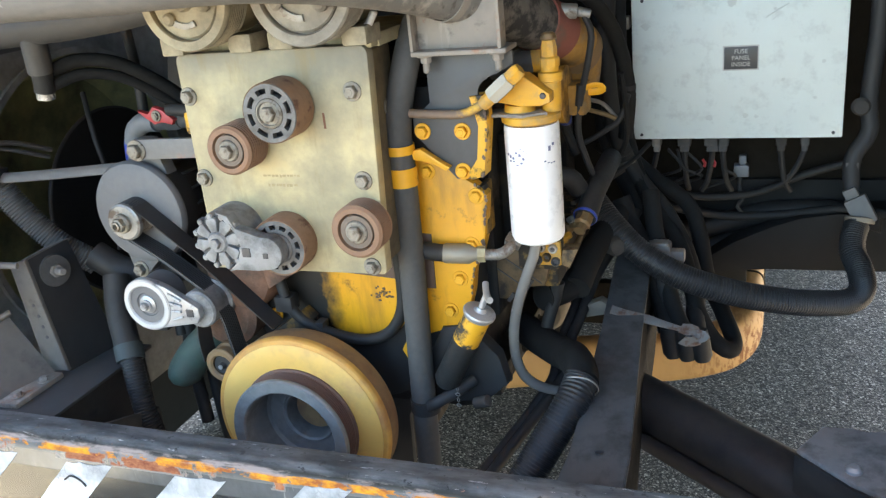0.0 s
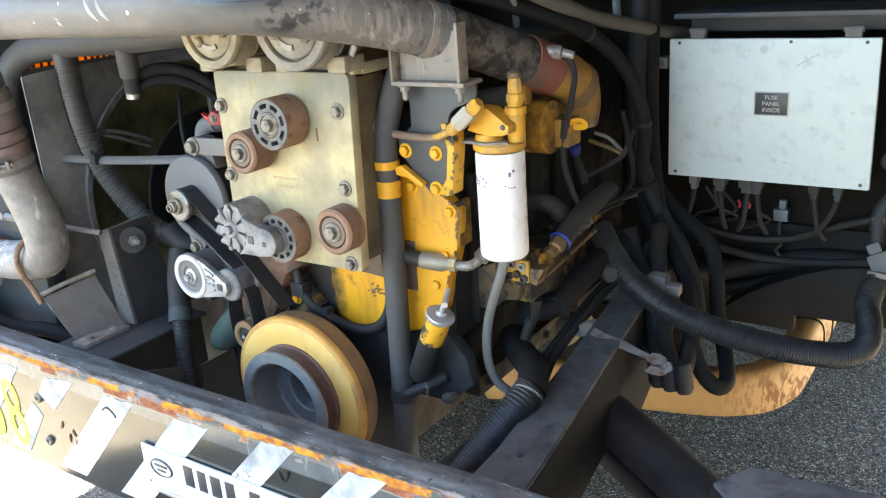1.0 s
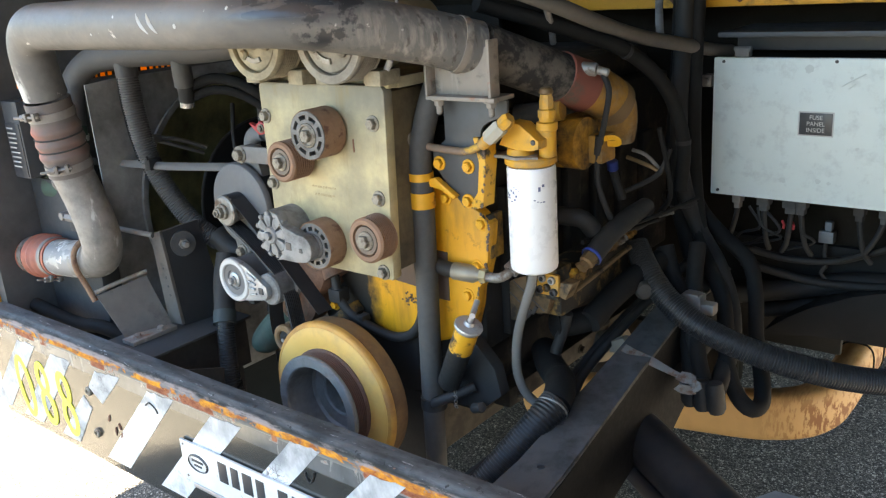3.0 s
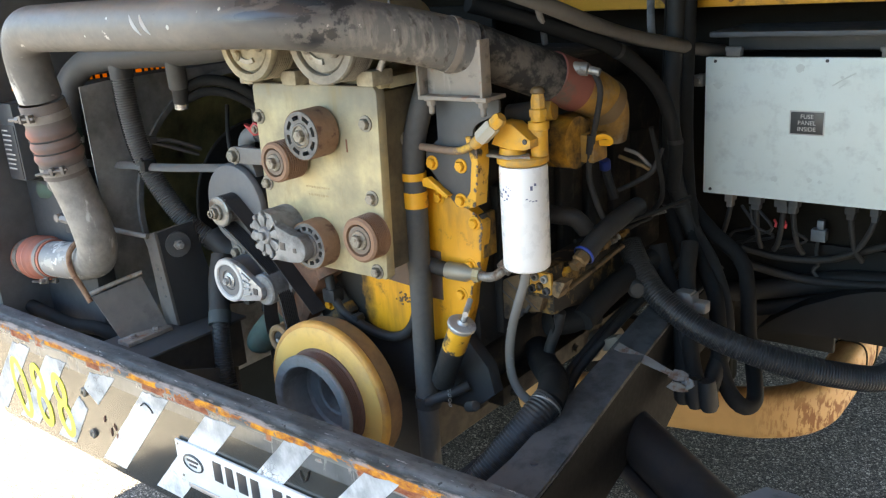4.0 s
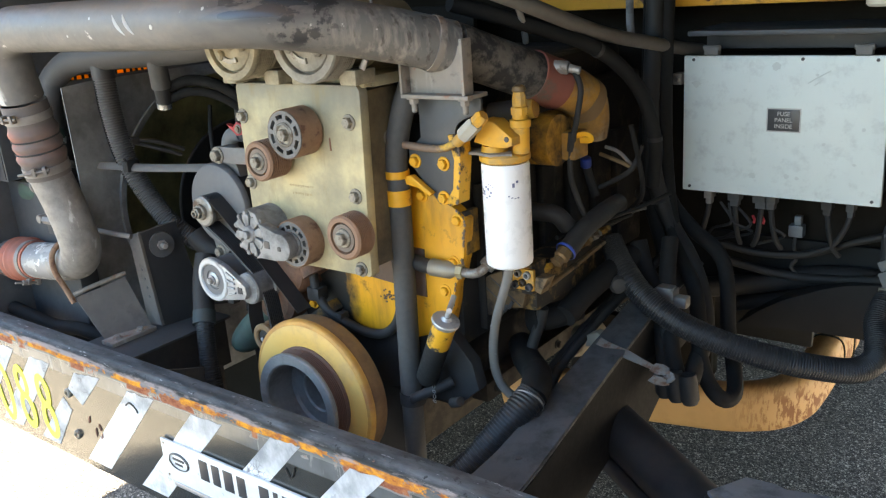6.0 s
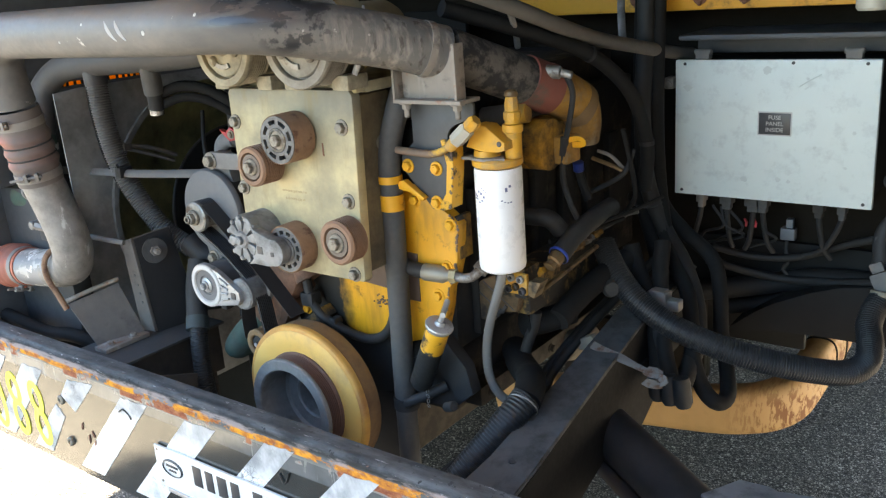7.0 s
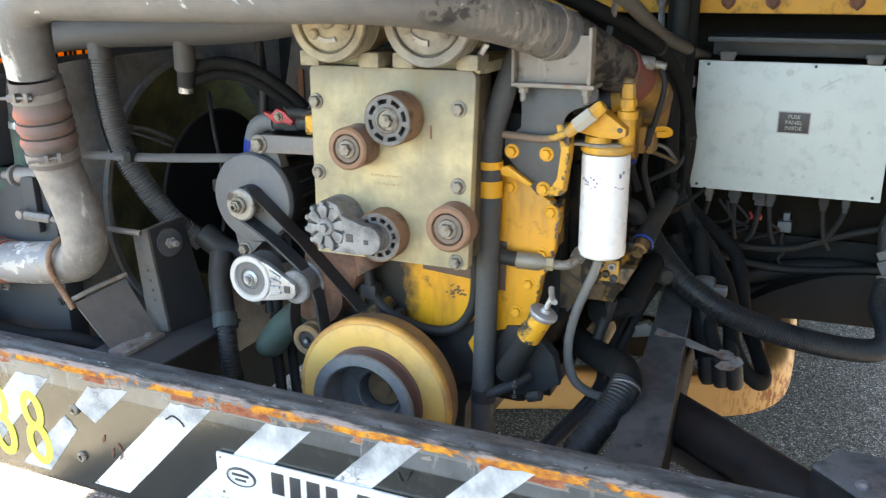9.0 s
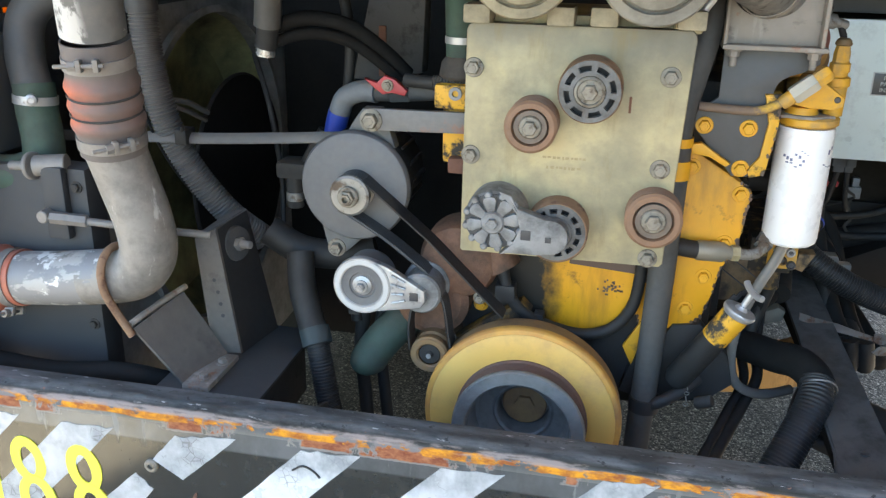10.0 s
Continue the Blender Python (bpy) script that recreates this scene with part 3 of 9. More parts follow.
def ring_clamp(p, axis, r, width=0.012, mat=None, parent=None, label="worn steel band clamp", screw=None, name="clamp"):
    """A band round a hose, with its screw housing, T-bolt and nut."""
    bm = B()
    h = width / 2
    lathe(bm, p, axis, [(r, -h), (r + 0.002, -h), (r + 0.002, h), (r, h)], 36, closed=True)
    if screw is not None:
        s, a = Vector(screw).normalized(), Vector(axis).normalized()
        d = a.cross(s).normalized()
        q = Vector(p) + s * (r + 0.009)
        m = Matrix.Translation(q) @ Matrix((d, a, s)).transposed().to_4x4()
        box(bm, (-0.016, -h, -0.008), (-0.008, h, 0.009), 0.001, m)
        box(bm, (0.010, -h, -0.008), (0.018, h, 0.009), 0.001, m)
        cyl(bm, m @ Vector((-0.024, 0, 0.003)), m @ Vector((0.052, 0, 0.003)), 0.0035, seg=10)
        lathe(bm, m @ Vector((0.018, 0, 0.003)), d, [(0, 0), (0.008, 0), (0.008, 0.012), (0, 0.012)], 6)
    return part(name, bm, mat or M_STEEL, parent, label)


def text_mesh(words, size, mat, parent, m, name="lettering", label=""):
    cu = bpy.data.curves.new("text", "FONT")
    cu.body, cu.size, cu.extrude, cu.align_x, cu.align_y, cu.space_line = words, size, 0.0004, "CENTER", "CENTER", 1.05
    ob = bpy.data.objects.new("text", cu)
    scene.collection.objects.link(ob)
    me = bpy.data.meshes.new_from_object(ob.evaluated_get(bpy.context.evaluated_depsgraph_get()))
    bpy.data.objects.remove(ob)
    me.transform(m)
    me.materials.clear()
    me.materials.append(mat)
    o = new(name, me)
    o.parent = parent
    return tagged(o, label)


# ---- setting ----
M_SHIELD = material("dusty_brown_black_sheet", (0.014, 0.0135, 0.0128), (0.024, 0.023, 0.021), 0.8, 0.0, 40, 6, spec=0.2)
M_WALLGREY = material("grey_side_sheet", (0.085, 0.088, 0.093), (0.12, 0.12, 0.12), 0.65, 0.0, 30, 5, bump=0.1, dirt=(0.04, 0.04, 0.04), dirt_amount=0.35, dirt_scale=5, dirt_edge=0.4)
M_LIGHTBLOCK = material("light_block_grey", (0.16, 0.15, 0.135), (0.12, 0.115, 0.105), 0.9, 0.0, 20, 2)

def build_setting():
    t = B()
    bmesh.ops.create_grid(t, x_segments=8, y_segments=8, size=600)
    solo("ground", t, M_ASPHALT, (0, 0, 0), "coarse grey asphalt with pale stones, partly in sun", "asphalt", kind="structure")
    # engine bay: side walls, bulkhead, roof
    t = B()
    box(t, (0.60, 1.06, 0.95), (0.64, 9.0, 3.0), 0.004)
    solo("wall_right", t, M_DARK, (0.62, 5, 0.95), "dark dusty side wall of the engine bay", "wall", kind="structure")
    # added panel that keeps low light from the right off the frame rail
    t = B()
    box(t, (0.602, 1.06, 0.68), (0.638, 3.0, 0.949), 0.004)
    solo("added_light_block", t, M_DARK, (0.62, 2, 0.68), "dark panel added to block low light from the right", "wall", kind="structure")
    # left wall has the grille opening of the radiator
    gy0, gy1, gz0, gz1 = 1.22, 1.765, 1.482, 1.495
    t = B()
    for lo, hi in (((-1.96, 1.06, 0.74), (-1.92, 9.0, gz0)), ((-1.96, 1.06, gz1), (-1.92, 9.0, 3.0)),
                   ((-1.96, 1.06, gz0), (-1.92, gy0, gz1)), ((-1.96, gy1, gz0), (-1.92, 9.0, gz1))):
        box(t, lo, hi, 0)
    solo("wall_left", t, M_WALLGREY, (-1.94, 5, 0.62), "dark side wall with an opening for the grille", "wall", kind="structure")
    grille = thing("marker_lens_strip", (-1.94, 1.5, gz0), "amber lens strip glowing with daylight in the side wall", "lens strip", kind="structure")
    random.seed(31)
    y = gy0
    while y < gy1 - 0.03:
        w = random.uniform(0.016, 0.034)
        t = B()
        box(t, (-1.944, y, gz0), (-1.936, y + w - 0.006, gz1), 0.001)
        part("lens", t, M_AMBER, grille)
        t = B()
        box(t, (-1.946, y + w - 0.006, gz0), (-1.93, y + w, gz1), 0)
        part("lens_divider", t, M_DARK, grille)
        y += w
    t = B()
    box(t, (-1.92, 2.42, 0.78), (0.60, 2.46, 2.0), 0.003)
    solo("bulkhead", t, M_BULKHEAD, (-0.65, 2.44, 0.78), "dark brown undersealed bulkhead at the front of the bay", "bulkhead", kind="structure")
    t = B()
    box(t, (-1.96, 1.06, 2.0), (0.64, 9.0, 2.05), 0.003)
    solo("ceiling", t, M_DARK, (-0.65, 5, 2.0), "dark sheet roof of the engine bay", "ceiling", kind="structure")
    t = B()
    box(t, (-1.96, 1.02, 2.05), (0.64, 1.06, 3.0), 0.003)
    solo("rear_wall", t, M_BODY, (-0.65, 1.04, 2.05), "yellow rear body wall above the engine bay", "wall", kind="structure")
    t = B()
    box(t, (-1.96, 1.02, 3.0), (0.64, 9.0, 3.05), 0.003)
    solo("roof", t, M_BODY, (-0.65, 5, 3.0), "yellow bus roof", "roof", kind="structure")
    t = B()
    box(t, (-1.92, 2.46, 0.70), (0.60, 9.0, 0.78), 0.003)
    solo("floor_pan", t, M_DARK, (-0.65, 5, 0.70), "dark underside of the passenger floor", "floor", kind="structure")
    for x0, x1 in ((-1.995, -1.962), (0.642, 0.675)):
        t = B()
        if x0 < 0:      # the lens strip lets daylight through
            for lo, hi in (((x0, 1.03, 0.74), (x1, 9.0, gz0 - 0.02)), ((x0, 1.03, gz1 + 0.06), (x1, 9.0, 3.04)), ((x0, 1.03, gz0 - 0.02), (x1, gy0 - 0.05, gz1 + 0.06)), ((x0, gy1 + 0.05, gz0 - 0.02), (x1, 9.0, gz1 + 0.06))):
                box(t, lo, hi, 0)
        else:
            box(t, (x0, 1.03, 0.74), (x1, 9.0, 3.04), 0.003)
        solo("body_side", t, M_BODY, ((x0 + x1) / 2, 5, 0.74), "yellow painted side skin of the bus", "body panel", kind="structure")
    # added black sheet that screens off sunlit ground beyond the left side
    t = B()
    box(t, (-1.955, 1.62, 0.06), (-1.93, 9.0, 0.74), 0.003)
    solo("added_ground_screen", t, M_SHADOW_BLACK, (-1.94, 5.5, 0.06), "black sheet added to hide sunlit ground at the left", "skirt", kind="structure")
    # unseen engine door and side wall, added to cut light from above and right
    t = B()
    prism(t, [(1.02, 2.06), (1.02, 2.09), (0.05, 2.47), (0.04, 2.44)], -1.94, 0.62, 0.004, "yz")
    solo("unseen_engine_door", t, M_BODY, (-0.65, 0.6, 2.06), "unseen yellow engine bay door overhead, added to block skylight", "door", kind="structure")
    t = B()
    box(t, (1.9, -6.0, 0.0), (2.1, 0.7, 3.2), 0.01)
    solo("light_block_wall", t, M_LIGHTBLOCK, (2.0, -2.6, 0.0), "plain unseen wall added to block light from the right", "wall", kind="structure")
    # yellow cross beam over the fuse box, with its bolts
    beam = thing("body_cross_beam", (-0.2, 2.24, 1.59), "yellow painted body cross beam with hanging bolts", "beam", kind="structure")
    t = B()
    box(t, (-0.75, 2.20, 1.592), (0.60, 2.26, 1.80), 0.006)
    part("beam_web", t, M_BODY, beam)
    for x in (-0.38, -0.211, -0.10, 0.097, 0.24):
        t = B()
        hexbolt(t, (x, 2.2, 1.624), (0, -1, 0), 0.013, 0.014)
        cyl(t, (x, 2.196, 1.618), (x + 0.002, 2.188, 1.604), 0.008, 0.005, seg=10)
        part("bolt", t, M_RUST_DARK, beam, "dark rusted bolt end")
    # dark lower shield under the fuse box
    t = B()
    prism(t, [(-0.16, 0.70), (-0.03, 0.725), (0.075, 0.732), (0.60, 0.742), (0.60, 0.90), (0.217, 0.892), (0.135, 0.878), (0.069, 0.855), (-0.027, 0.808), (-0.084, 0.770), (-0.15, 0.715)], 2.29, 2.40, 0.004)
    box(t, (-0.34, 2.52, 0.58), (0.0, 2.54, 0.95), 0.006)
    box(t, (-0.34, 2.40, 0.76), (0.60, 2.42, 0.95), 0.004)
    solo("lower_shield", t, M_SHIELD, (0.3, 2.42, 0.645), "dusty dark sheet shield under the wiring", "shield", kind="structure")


build_setting()

# ---- bumper ----
BUMP_SLOPE = 0.004


def bz(x):
    return BUMP_SLOPE * (x + 0.8)


def build_bumper():
    base = Vector((-0.65, 1.005, 0.888))
    bumper = thing("rear_bumper", base, "black steel bus bumper with rusted upper edge and silver stripes", "bumper")
    # folded channel section, pulled along x
    sec = [(1.066, -0.045), (1.066, -0.006), (1.062, 0.0), (1.026, 0.002), (1.014, -0.003), (1.007, -0.012), (1.005, -0.026), (1.005, -0.325), (1.010, -0.337),
           (1.022, -0.342), (1.07, -0.342), (1.07, -0.336), (1.024, -0.336), (1.015, -0.333), (1.011, -0.324), (1.011, -0.027), (1.013, -0.014), (1.018, -0.007),
           (1.027, -0.004), (1.060, -0.006), (1.060, -0.045)]
    t = B()
    xs = [-1.95 + 2.62 * i / 60 for i in range(61)]
    rings = [[t.verts.new((x, y, 0.888 + z + bz(x))) for y, z in sec] for x in xs]
    k = len(sec)
    for a, b in zip(rings, rings[1:]):
        for i in range(k):
            t.faces.new((a[i], b[i], b[(i + 1) % k], a[(i + 1) % k]))
    t.faces.new(rings[0]), t.faces.new(rings[-1][::-1])
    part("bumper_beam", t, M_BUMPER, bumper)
    # slanted reflective stripes, thin sheets lying on the face
    y0, y1 = 1.0042, 1.0056
    def stripe(corners, mat, label):
        """Four corners from the upper left clockwise; the long edges run slightly ragged, the upper end torn."""
        (ax, az), (bx, bz_), (cx, cz), (dx, dz) = corners
        n, m = 9, 7
        left = [(dx + (ax - dx) * j / n + random.uniform(-0.0012, 0.0012), dz + (az - dz) * j / n) for j in range(n + 1)]
        top = [(ax + (bx - ax) * j / m, az + (bz_ - az) * j / m + random.uniform(-0.004, 0.003)) for j in range(1, m)]
        right = [(bx + (cx - bx) * j / n + random.uniform(-0.0012, 0.0012), bz_ + (cz - bz_) * j / n) for j in range(n + 1)]
        t = B()
        prism(t, left + top + right, y0 - 0.0005, y1, 0)
        part("reflective_stripe", t, mat, bumper, label)

    faded, bright = "faded grey reflective stripe, scuffed", "cracked silver reflective stripe"
    slant, zb = 0.98, 0.575
    for x, zt, w, mat, label in ((-2.02, 0.82, 0.10, M_SILVER_FADED, faded), (-1.78, 0.82, 0.10, M_SILVER_FADED, faded), (-1.595, 0.820, 0.105, M_SILVER_FADED, faded), (-1.138, 0.833, 0.104, M_SILVER, bright), (-0.895, 0.838, 0.104, M_SILVER, bright),
                                 (-0.634, 0.858, 0.086, M_SILVER, bright), (-0.416, 0.857, 0.086, M_SILVER, bright), (-0.16, 0.853, 0.09, M_SILVER, bright), (0.08, 0.853, 0.09, M_SILVER, bright), (0.32, 0.853, 0.09, M_SILVER, bright)):
        d = slant * (zt - zb)
        stripe([(x, zt), (x + w, zt + 0.004), (x + w - d, zb), (x - d, zb)], mat, label)
    # the stripe by the bolts has peeled into two pieces
    stripe([(-1.372, 0.826), (-1.256, 0.836), (-1.364, 0.736), (-1.420, 0.770)], M_SILVER_FADED, faded)
    stripe([(-1.458, 0.736), (-1.424, 0.706), (-1.530, zb), (-1.622, zb)], M_SILVER_FADED, faded)
    # peeled tape scraps and cracks
    for x, z, dx, dz in ((-1.155, 0.792, 0.05, 0.012), (-0.60, 0.80, 0.03, -0.02)):
        t = B()
        tube(t, [(x, 1.003, z), (x + dx * 0.4, 1.002, z + dz), (x + dx * 0.8, 1.003, z + dz * 0.2), (x + dx, 1.001, z - dz * 0.6)], 0.0019, 8, 0.006)
        part("tape_scrap", t, M_RUBBER, bumper, "curled black scrap of peeling tape")
    for x, z in ((-1.423, 0.757), (-1.42, 0.637)):
        t = B()
        lathe(t, (x, 1.005, z), (0, -1, 0), [(0.013, 0), (0.013, 0.004), (0.010, 0.007), (0.0055, 0.007), (0.0055, 0.001), (0, 0.001)], 20)
        part("bolt", t, M_BOLT, bumper)
    # small scars in the paint beside the bolts
    for x, z, tilt in ((-1.345, 0.70, 20), (-1.30, 0.69, -15), (-1.322, 0.672, 10), (-1.296, 0.668, 30)):
        t = B()
        k = 9
        pts = [(0.004 * random.uniform(0.5, 1.2) * math.cos(2 * math.pi * i / k), 0.013 * random.uniform(0.6, 1.2) * math.sin(2 * math.pi * i / k)) for i in range(k)]
        prism(t, pts, 1.0030, 1.0052, 0, "xz", Matrix.Translation((x, 0, z)) @ Matrix.Rotation(radians(tilt), 4, "Y"))
        part("paint_scar", t, M_RUST_DARK, bumper, "dark rusty scar in the paint")
    # painted fleet number: strokes lying on the face
    def loop(cx, cz, rx, rz, lean=0.0, k=26):
        return [(cx + rx * math.cos(2 * math.pi * i / k) + lean * rz * math.sin(2 * math.pi * i / k), cz + rz * math.sin(2 * math.pi * i / k)) for i in range(k)]

    def digit(loops):
        t = B()
        for i, lp in enumerate(loops):
            ribbon(t, lp, 0.0205, 1.0031 - 0.0003 * i, 1.0052, True)
        part("digit", t, M_SIGNYELLOW, bumper, "bright yellow painted digit")

    digit([loop(-1.79, 0.675, 0.034, 0.086, -0.12)])
    for cx in (-1.672, -1.557):
        digit([loop(cx - 0.005, 0.727, 0.025, 0.040, -0.1), loop(cx + 0.004, 0.642, 0.029, 0.045, -0.1)])


def build_nameplate():
    plate = thing("nameplate", (-0.7, 0.999, 0.65), "white maker's plate with dark raised marks on the bumper", "nameplate")
    t = B()
    prism(t, [(-1.022, 0.748), (-0.33, 0.752), (-0.335, 0.648), (-1.024, 0.644)], 0.996, 1.002, 0.001)
    part("plate", t, M_NAMEPLATE, plate)
    t = B()
    sweep(t, [Vector((-0.962 + 0.036 * math.cos(a), 0.9955, 0.702 + 0.021 * math.sin(a))) for a in [2 * math.pi * i / 24 for i in range(25)]], 0.004, 8, False, 0.3)
    box(t, (-0.985, 0.9948, 0.703), (-0.943, 0.9965, 0.709), 0.0005)
    box(t, (-0.978, 0.9948, 0.692), (-0.95, 0.9965, 0.697), 0.0005)
    part("emblem", t, M_LABEL, plate, "dark oval emblem")
    x = -0.886
    for w in (0.030, 0.026, 0.031, 0.027, 0.0, 0.030, 0.014, 0.031, 0.031):
        if w:
            t = B()
            box(t, (x, 0.9948, 0.684), (x + w, 0.9965, 0.734), 0.0008)
            part("letter_bar", t, M_LABEL, plate, "dark bar of the maker's lettering")
        x += w + 0.014 if w else 0.03
    for x, z in ((-1.012, 0.738), (-1.010, 0.656)):
        t = B()
        lathe(t, (x, 0.997, z), (0, -1, 0), [(0, 0), (0.004, 0), (0.003, 0.002), (0, 0.0025)], 12)
        part("rivet", t, M_BOLT, plate)
    t = B()
    box(t, (-0.99, 0.992, 0.635), (-0.34, 1.001, 0.645), 0.002)
    part("lower_rim", t, M_ALU_BRIGHT, plate, "polished lower rim")


build_bumper()
build_nameplate()


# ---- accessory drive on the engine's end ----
# darker again towards the upper edge, most at the upper right
lay_patch(M_ZINC, (0.13, 0.115, 0.09), [("z", 0.31, 0.40), ("x", 0.02, 0.14)], (16, 16, 9), 0.35, 0.6, 0.7, 0.85)
lay_patch(M_ZINC, (0.20, 0.185, 0.14), [("z", 0.315, 0.40)], (9, 9, 14), 0.3, 0.62, 0.6, 0.8)
lay_patch(M_ZINC, (0.25, 0.225, 0.15), [], (6, 6, 6), 0.5, 0.68, 0.6, 0.65, shift=11.0)
lay_patch(M_ZINC, (0.24, 0.19, 0.10), [], (22, 22, 5), 0.56, 0.7, 0.7, 0.6, shift=2.0)


M_SPACER = material("grimy_brown_spacer", (0.17, 0.135, 0.075), (0.10, 0.085, 0.055), 0.65, 0.1, 60, 8, dirt=(0.05, 0.042, 0.032), dirt_amount=0.35, dirt_scale=10, dirt_edge=0.3)
M_BEARING = material("brown_bearing_ring", (0.19, 0.15, 0.118), (0.13, 0.10, 0.08), 0.6, 0.25, 120, 22)


def build_mounting_plate():
    pl = thing("mounting_plate", (-0.745, 1.29, 1.118), "large yellowish zinc-plated accessory mounting plate, bolted and stained", "plate")
    t = B()
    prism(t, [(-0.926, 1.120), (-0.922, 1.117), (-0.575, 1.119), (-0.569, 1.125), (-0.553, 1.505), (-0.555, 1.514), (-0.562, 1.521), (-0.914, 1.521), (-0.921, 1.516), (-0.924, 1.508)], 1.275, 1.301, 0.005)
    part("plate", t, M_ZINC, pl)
    for x0, x1 in ((-0.612, -0.572), (-0.905, -0.87)):
        t = B()
        box(t, (x0, 1.3015, 1.135), (x1, 1.41, 1.505), 0.006)
        part("spacer_bar", t, M_SPACER, pl, "brownish grimy spacer behind the plate")
    for z in (1.20, 1.40):
        t = B()
        hexbolt(t, (-0.572, 1.37, z), (1, 0, 0), 0.011, 0.010)
        part("spacer_bolt", t, M_BOLT, pl)
    for x, z in ((-0.910, 1.447), (-0.588, 1.447), (-0.911, 1.297), (-0.590, 1.294), (-0.595, 1.135)):
        t = B()
        hexbolt(t, (x, 1.275, z), (0, -1, 0), 0.0115, 0.011)
        part("bolt", t, M_BOLT, pl)
    t = B()
    box(t, (-0.65, 1.2742, 1.385), (-0.646, 1.277, 1.412), 0.0005, None)
    part("scratch", t, M_RUST_DARK, pl, "short dark scratch")
    random.seed(77)
    for z, x0, x1 in ((1.302, -0.786, -0.714), (1.285, -0.779, -0.72)):
        x = x0
        while x < x1:
            w = random.uniform(0.003, 0.007)
            t = B()
            box(t, (x, 1.2746, z - random.uniform(0.001, 0.004)), (x + w, 1.277, z + 0.0015), 0)
            part("faded_mark", t, M_FADED_INK, pl, "faded brown handwriting")
            x += w + random.uniform(0.0015, 0.004)


def pulley_ribs(r, y0, y1, count):
    """Profile of a ribbed belt face between two heights."""
    out = []
    d = (y1 - y0) / count
    for i in range(count):
        out += [(r, y0 + d * (i + 0.15)), (r, y0 + d * (i + 0.45)), (r - 0.005, y0 + d * (i + 0.6)), (r - 0.005, y0 + d * (i + 0.95))]
    return out


M_RIB = material("pinkish_rusted_ribs", (0.27, 0.16, 0.10), (0.19, 0.105, 0.06), 0.7, 0.0, 110, 16, bump=0.2)


def build_ribbed_idler(c, r, depth):
    ob = thing("idler_pulley", c, "rust-brown ribbed idler pulley with a dull steel hub bolt", "pulley", "idlers on the plate")
    x, y, z = c
    t = B()
    lathe(t, (x, y, z), (0, 1, 0), [(r * 0.66, 0.012), (r * 0.72, 0.0), (r * 0.9, 0.0), (r, 0.004)] + pulley_ribs(r, 0.006, depth - 0.004, 8)
          + [(r, depth), (r * 0.5, depth), (r * 0.5, 0.014), (r * 0.66, 0.012)], 44)
    part("rim", t, M_RIB, ob)
    t = B()
    lathe(t, (x, y, z), (0, 1, 0), [(r * 0.45, 0.002), (r * 0.62, 0.002), (r * 0.64, 0.004), (r * 0.64, 0.03), (r * 0.45, 0.03)], 36)
    part("bearing", t, M_BEARING, ob, "brown stained bearing ring")
    t = B()
    cyl(t, (x, y + 0.02, z), (x, y - 0.001, z), r * 0.43, seg=28)
    hexbolt(t, (x, y - 0.001, z), (0, -1, 0), r * 0.29, 0.009, False)
    part("hub_bolt", t, M_BOLT, ob)
    t = B()
    cyl(t, (x, y + depth - 0.004, z), (x, 1.277, z), r * 0.5, seg=24)
    part("stand_off", t, M_STEEL, ob)
    return ob


def spoked_face(bm, x, y, z, r_in, r_out, th, n_slots=8):
    """A disc with a ring of rounded slots: two rings joined by short spokes."""
    seg = 96
    t = bmesh.new()
    ra, rb = r_in + (r_out - r_in) * 0.30, r_in + (r_out - r_in) * 0.68
    period = seg // n_slots

    def ring(r, yy):
        return [t.verts.new((x + r * math.cos(2 * math.pi * i / seg), yy, z + r * math.sin(2 * math.pi * i / seg))) for i in range(seg)]

    f = [ring(r, y) for r in (r_in, ra, rb, r_out)]
    b = [ring(r, y + th) for r in (r_in, ra, rb, r_out)]
    for lay in (f, b):
        for k in range(3):
            for i in range(seg):
                j = (i + 1) % seg
                if k == 1 and i % period < period * 0.6:
                    continue
                t.faces.new((lay[k][i], lay[k][j], lay[k + 1][j], lay[k + 1][i]))
    for k in (0, 3):
        for i in range(seg):
            j = (i + 1) % seg
            t.faces.new((f[k][i], f[k][j], b[k][j], b[k][i]))
    hole = [i % period < period * 0.6 for i in range(seg)]
    for i in range(seg):
        j = (i + 1) % seg
        if hole[i]:
            t.faces.new((f[1][i], f[1][j], b[1][j], b[1][i]))
            t.faces.new((f[2][i], f[2][j], b[2][j], b[2][i]))
        if hole[i] != hole[i - 1]:
            t.faces.new((f[1][i], f[2][i], b[2][i], b[1][i]))
    put(bm, t)


M_FACE = material("dull_grey_face", (0.19, 0.188, 0.185), (0.135, 0.133, 0.13), 0.6, 0.3, 120, 20, dirt=(0.10, 0.085, 0.07), dirt_amount=0.35, dirt_scale=26, dirt_edge=0.3)


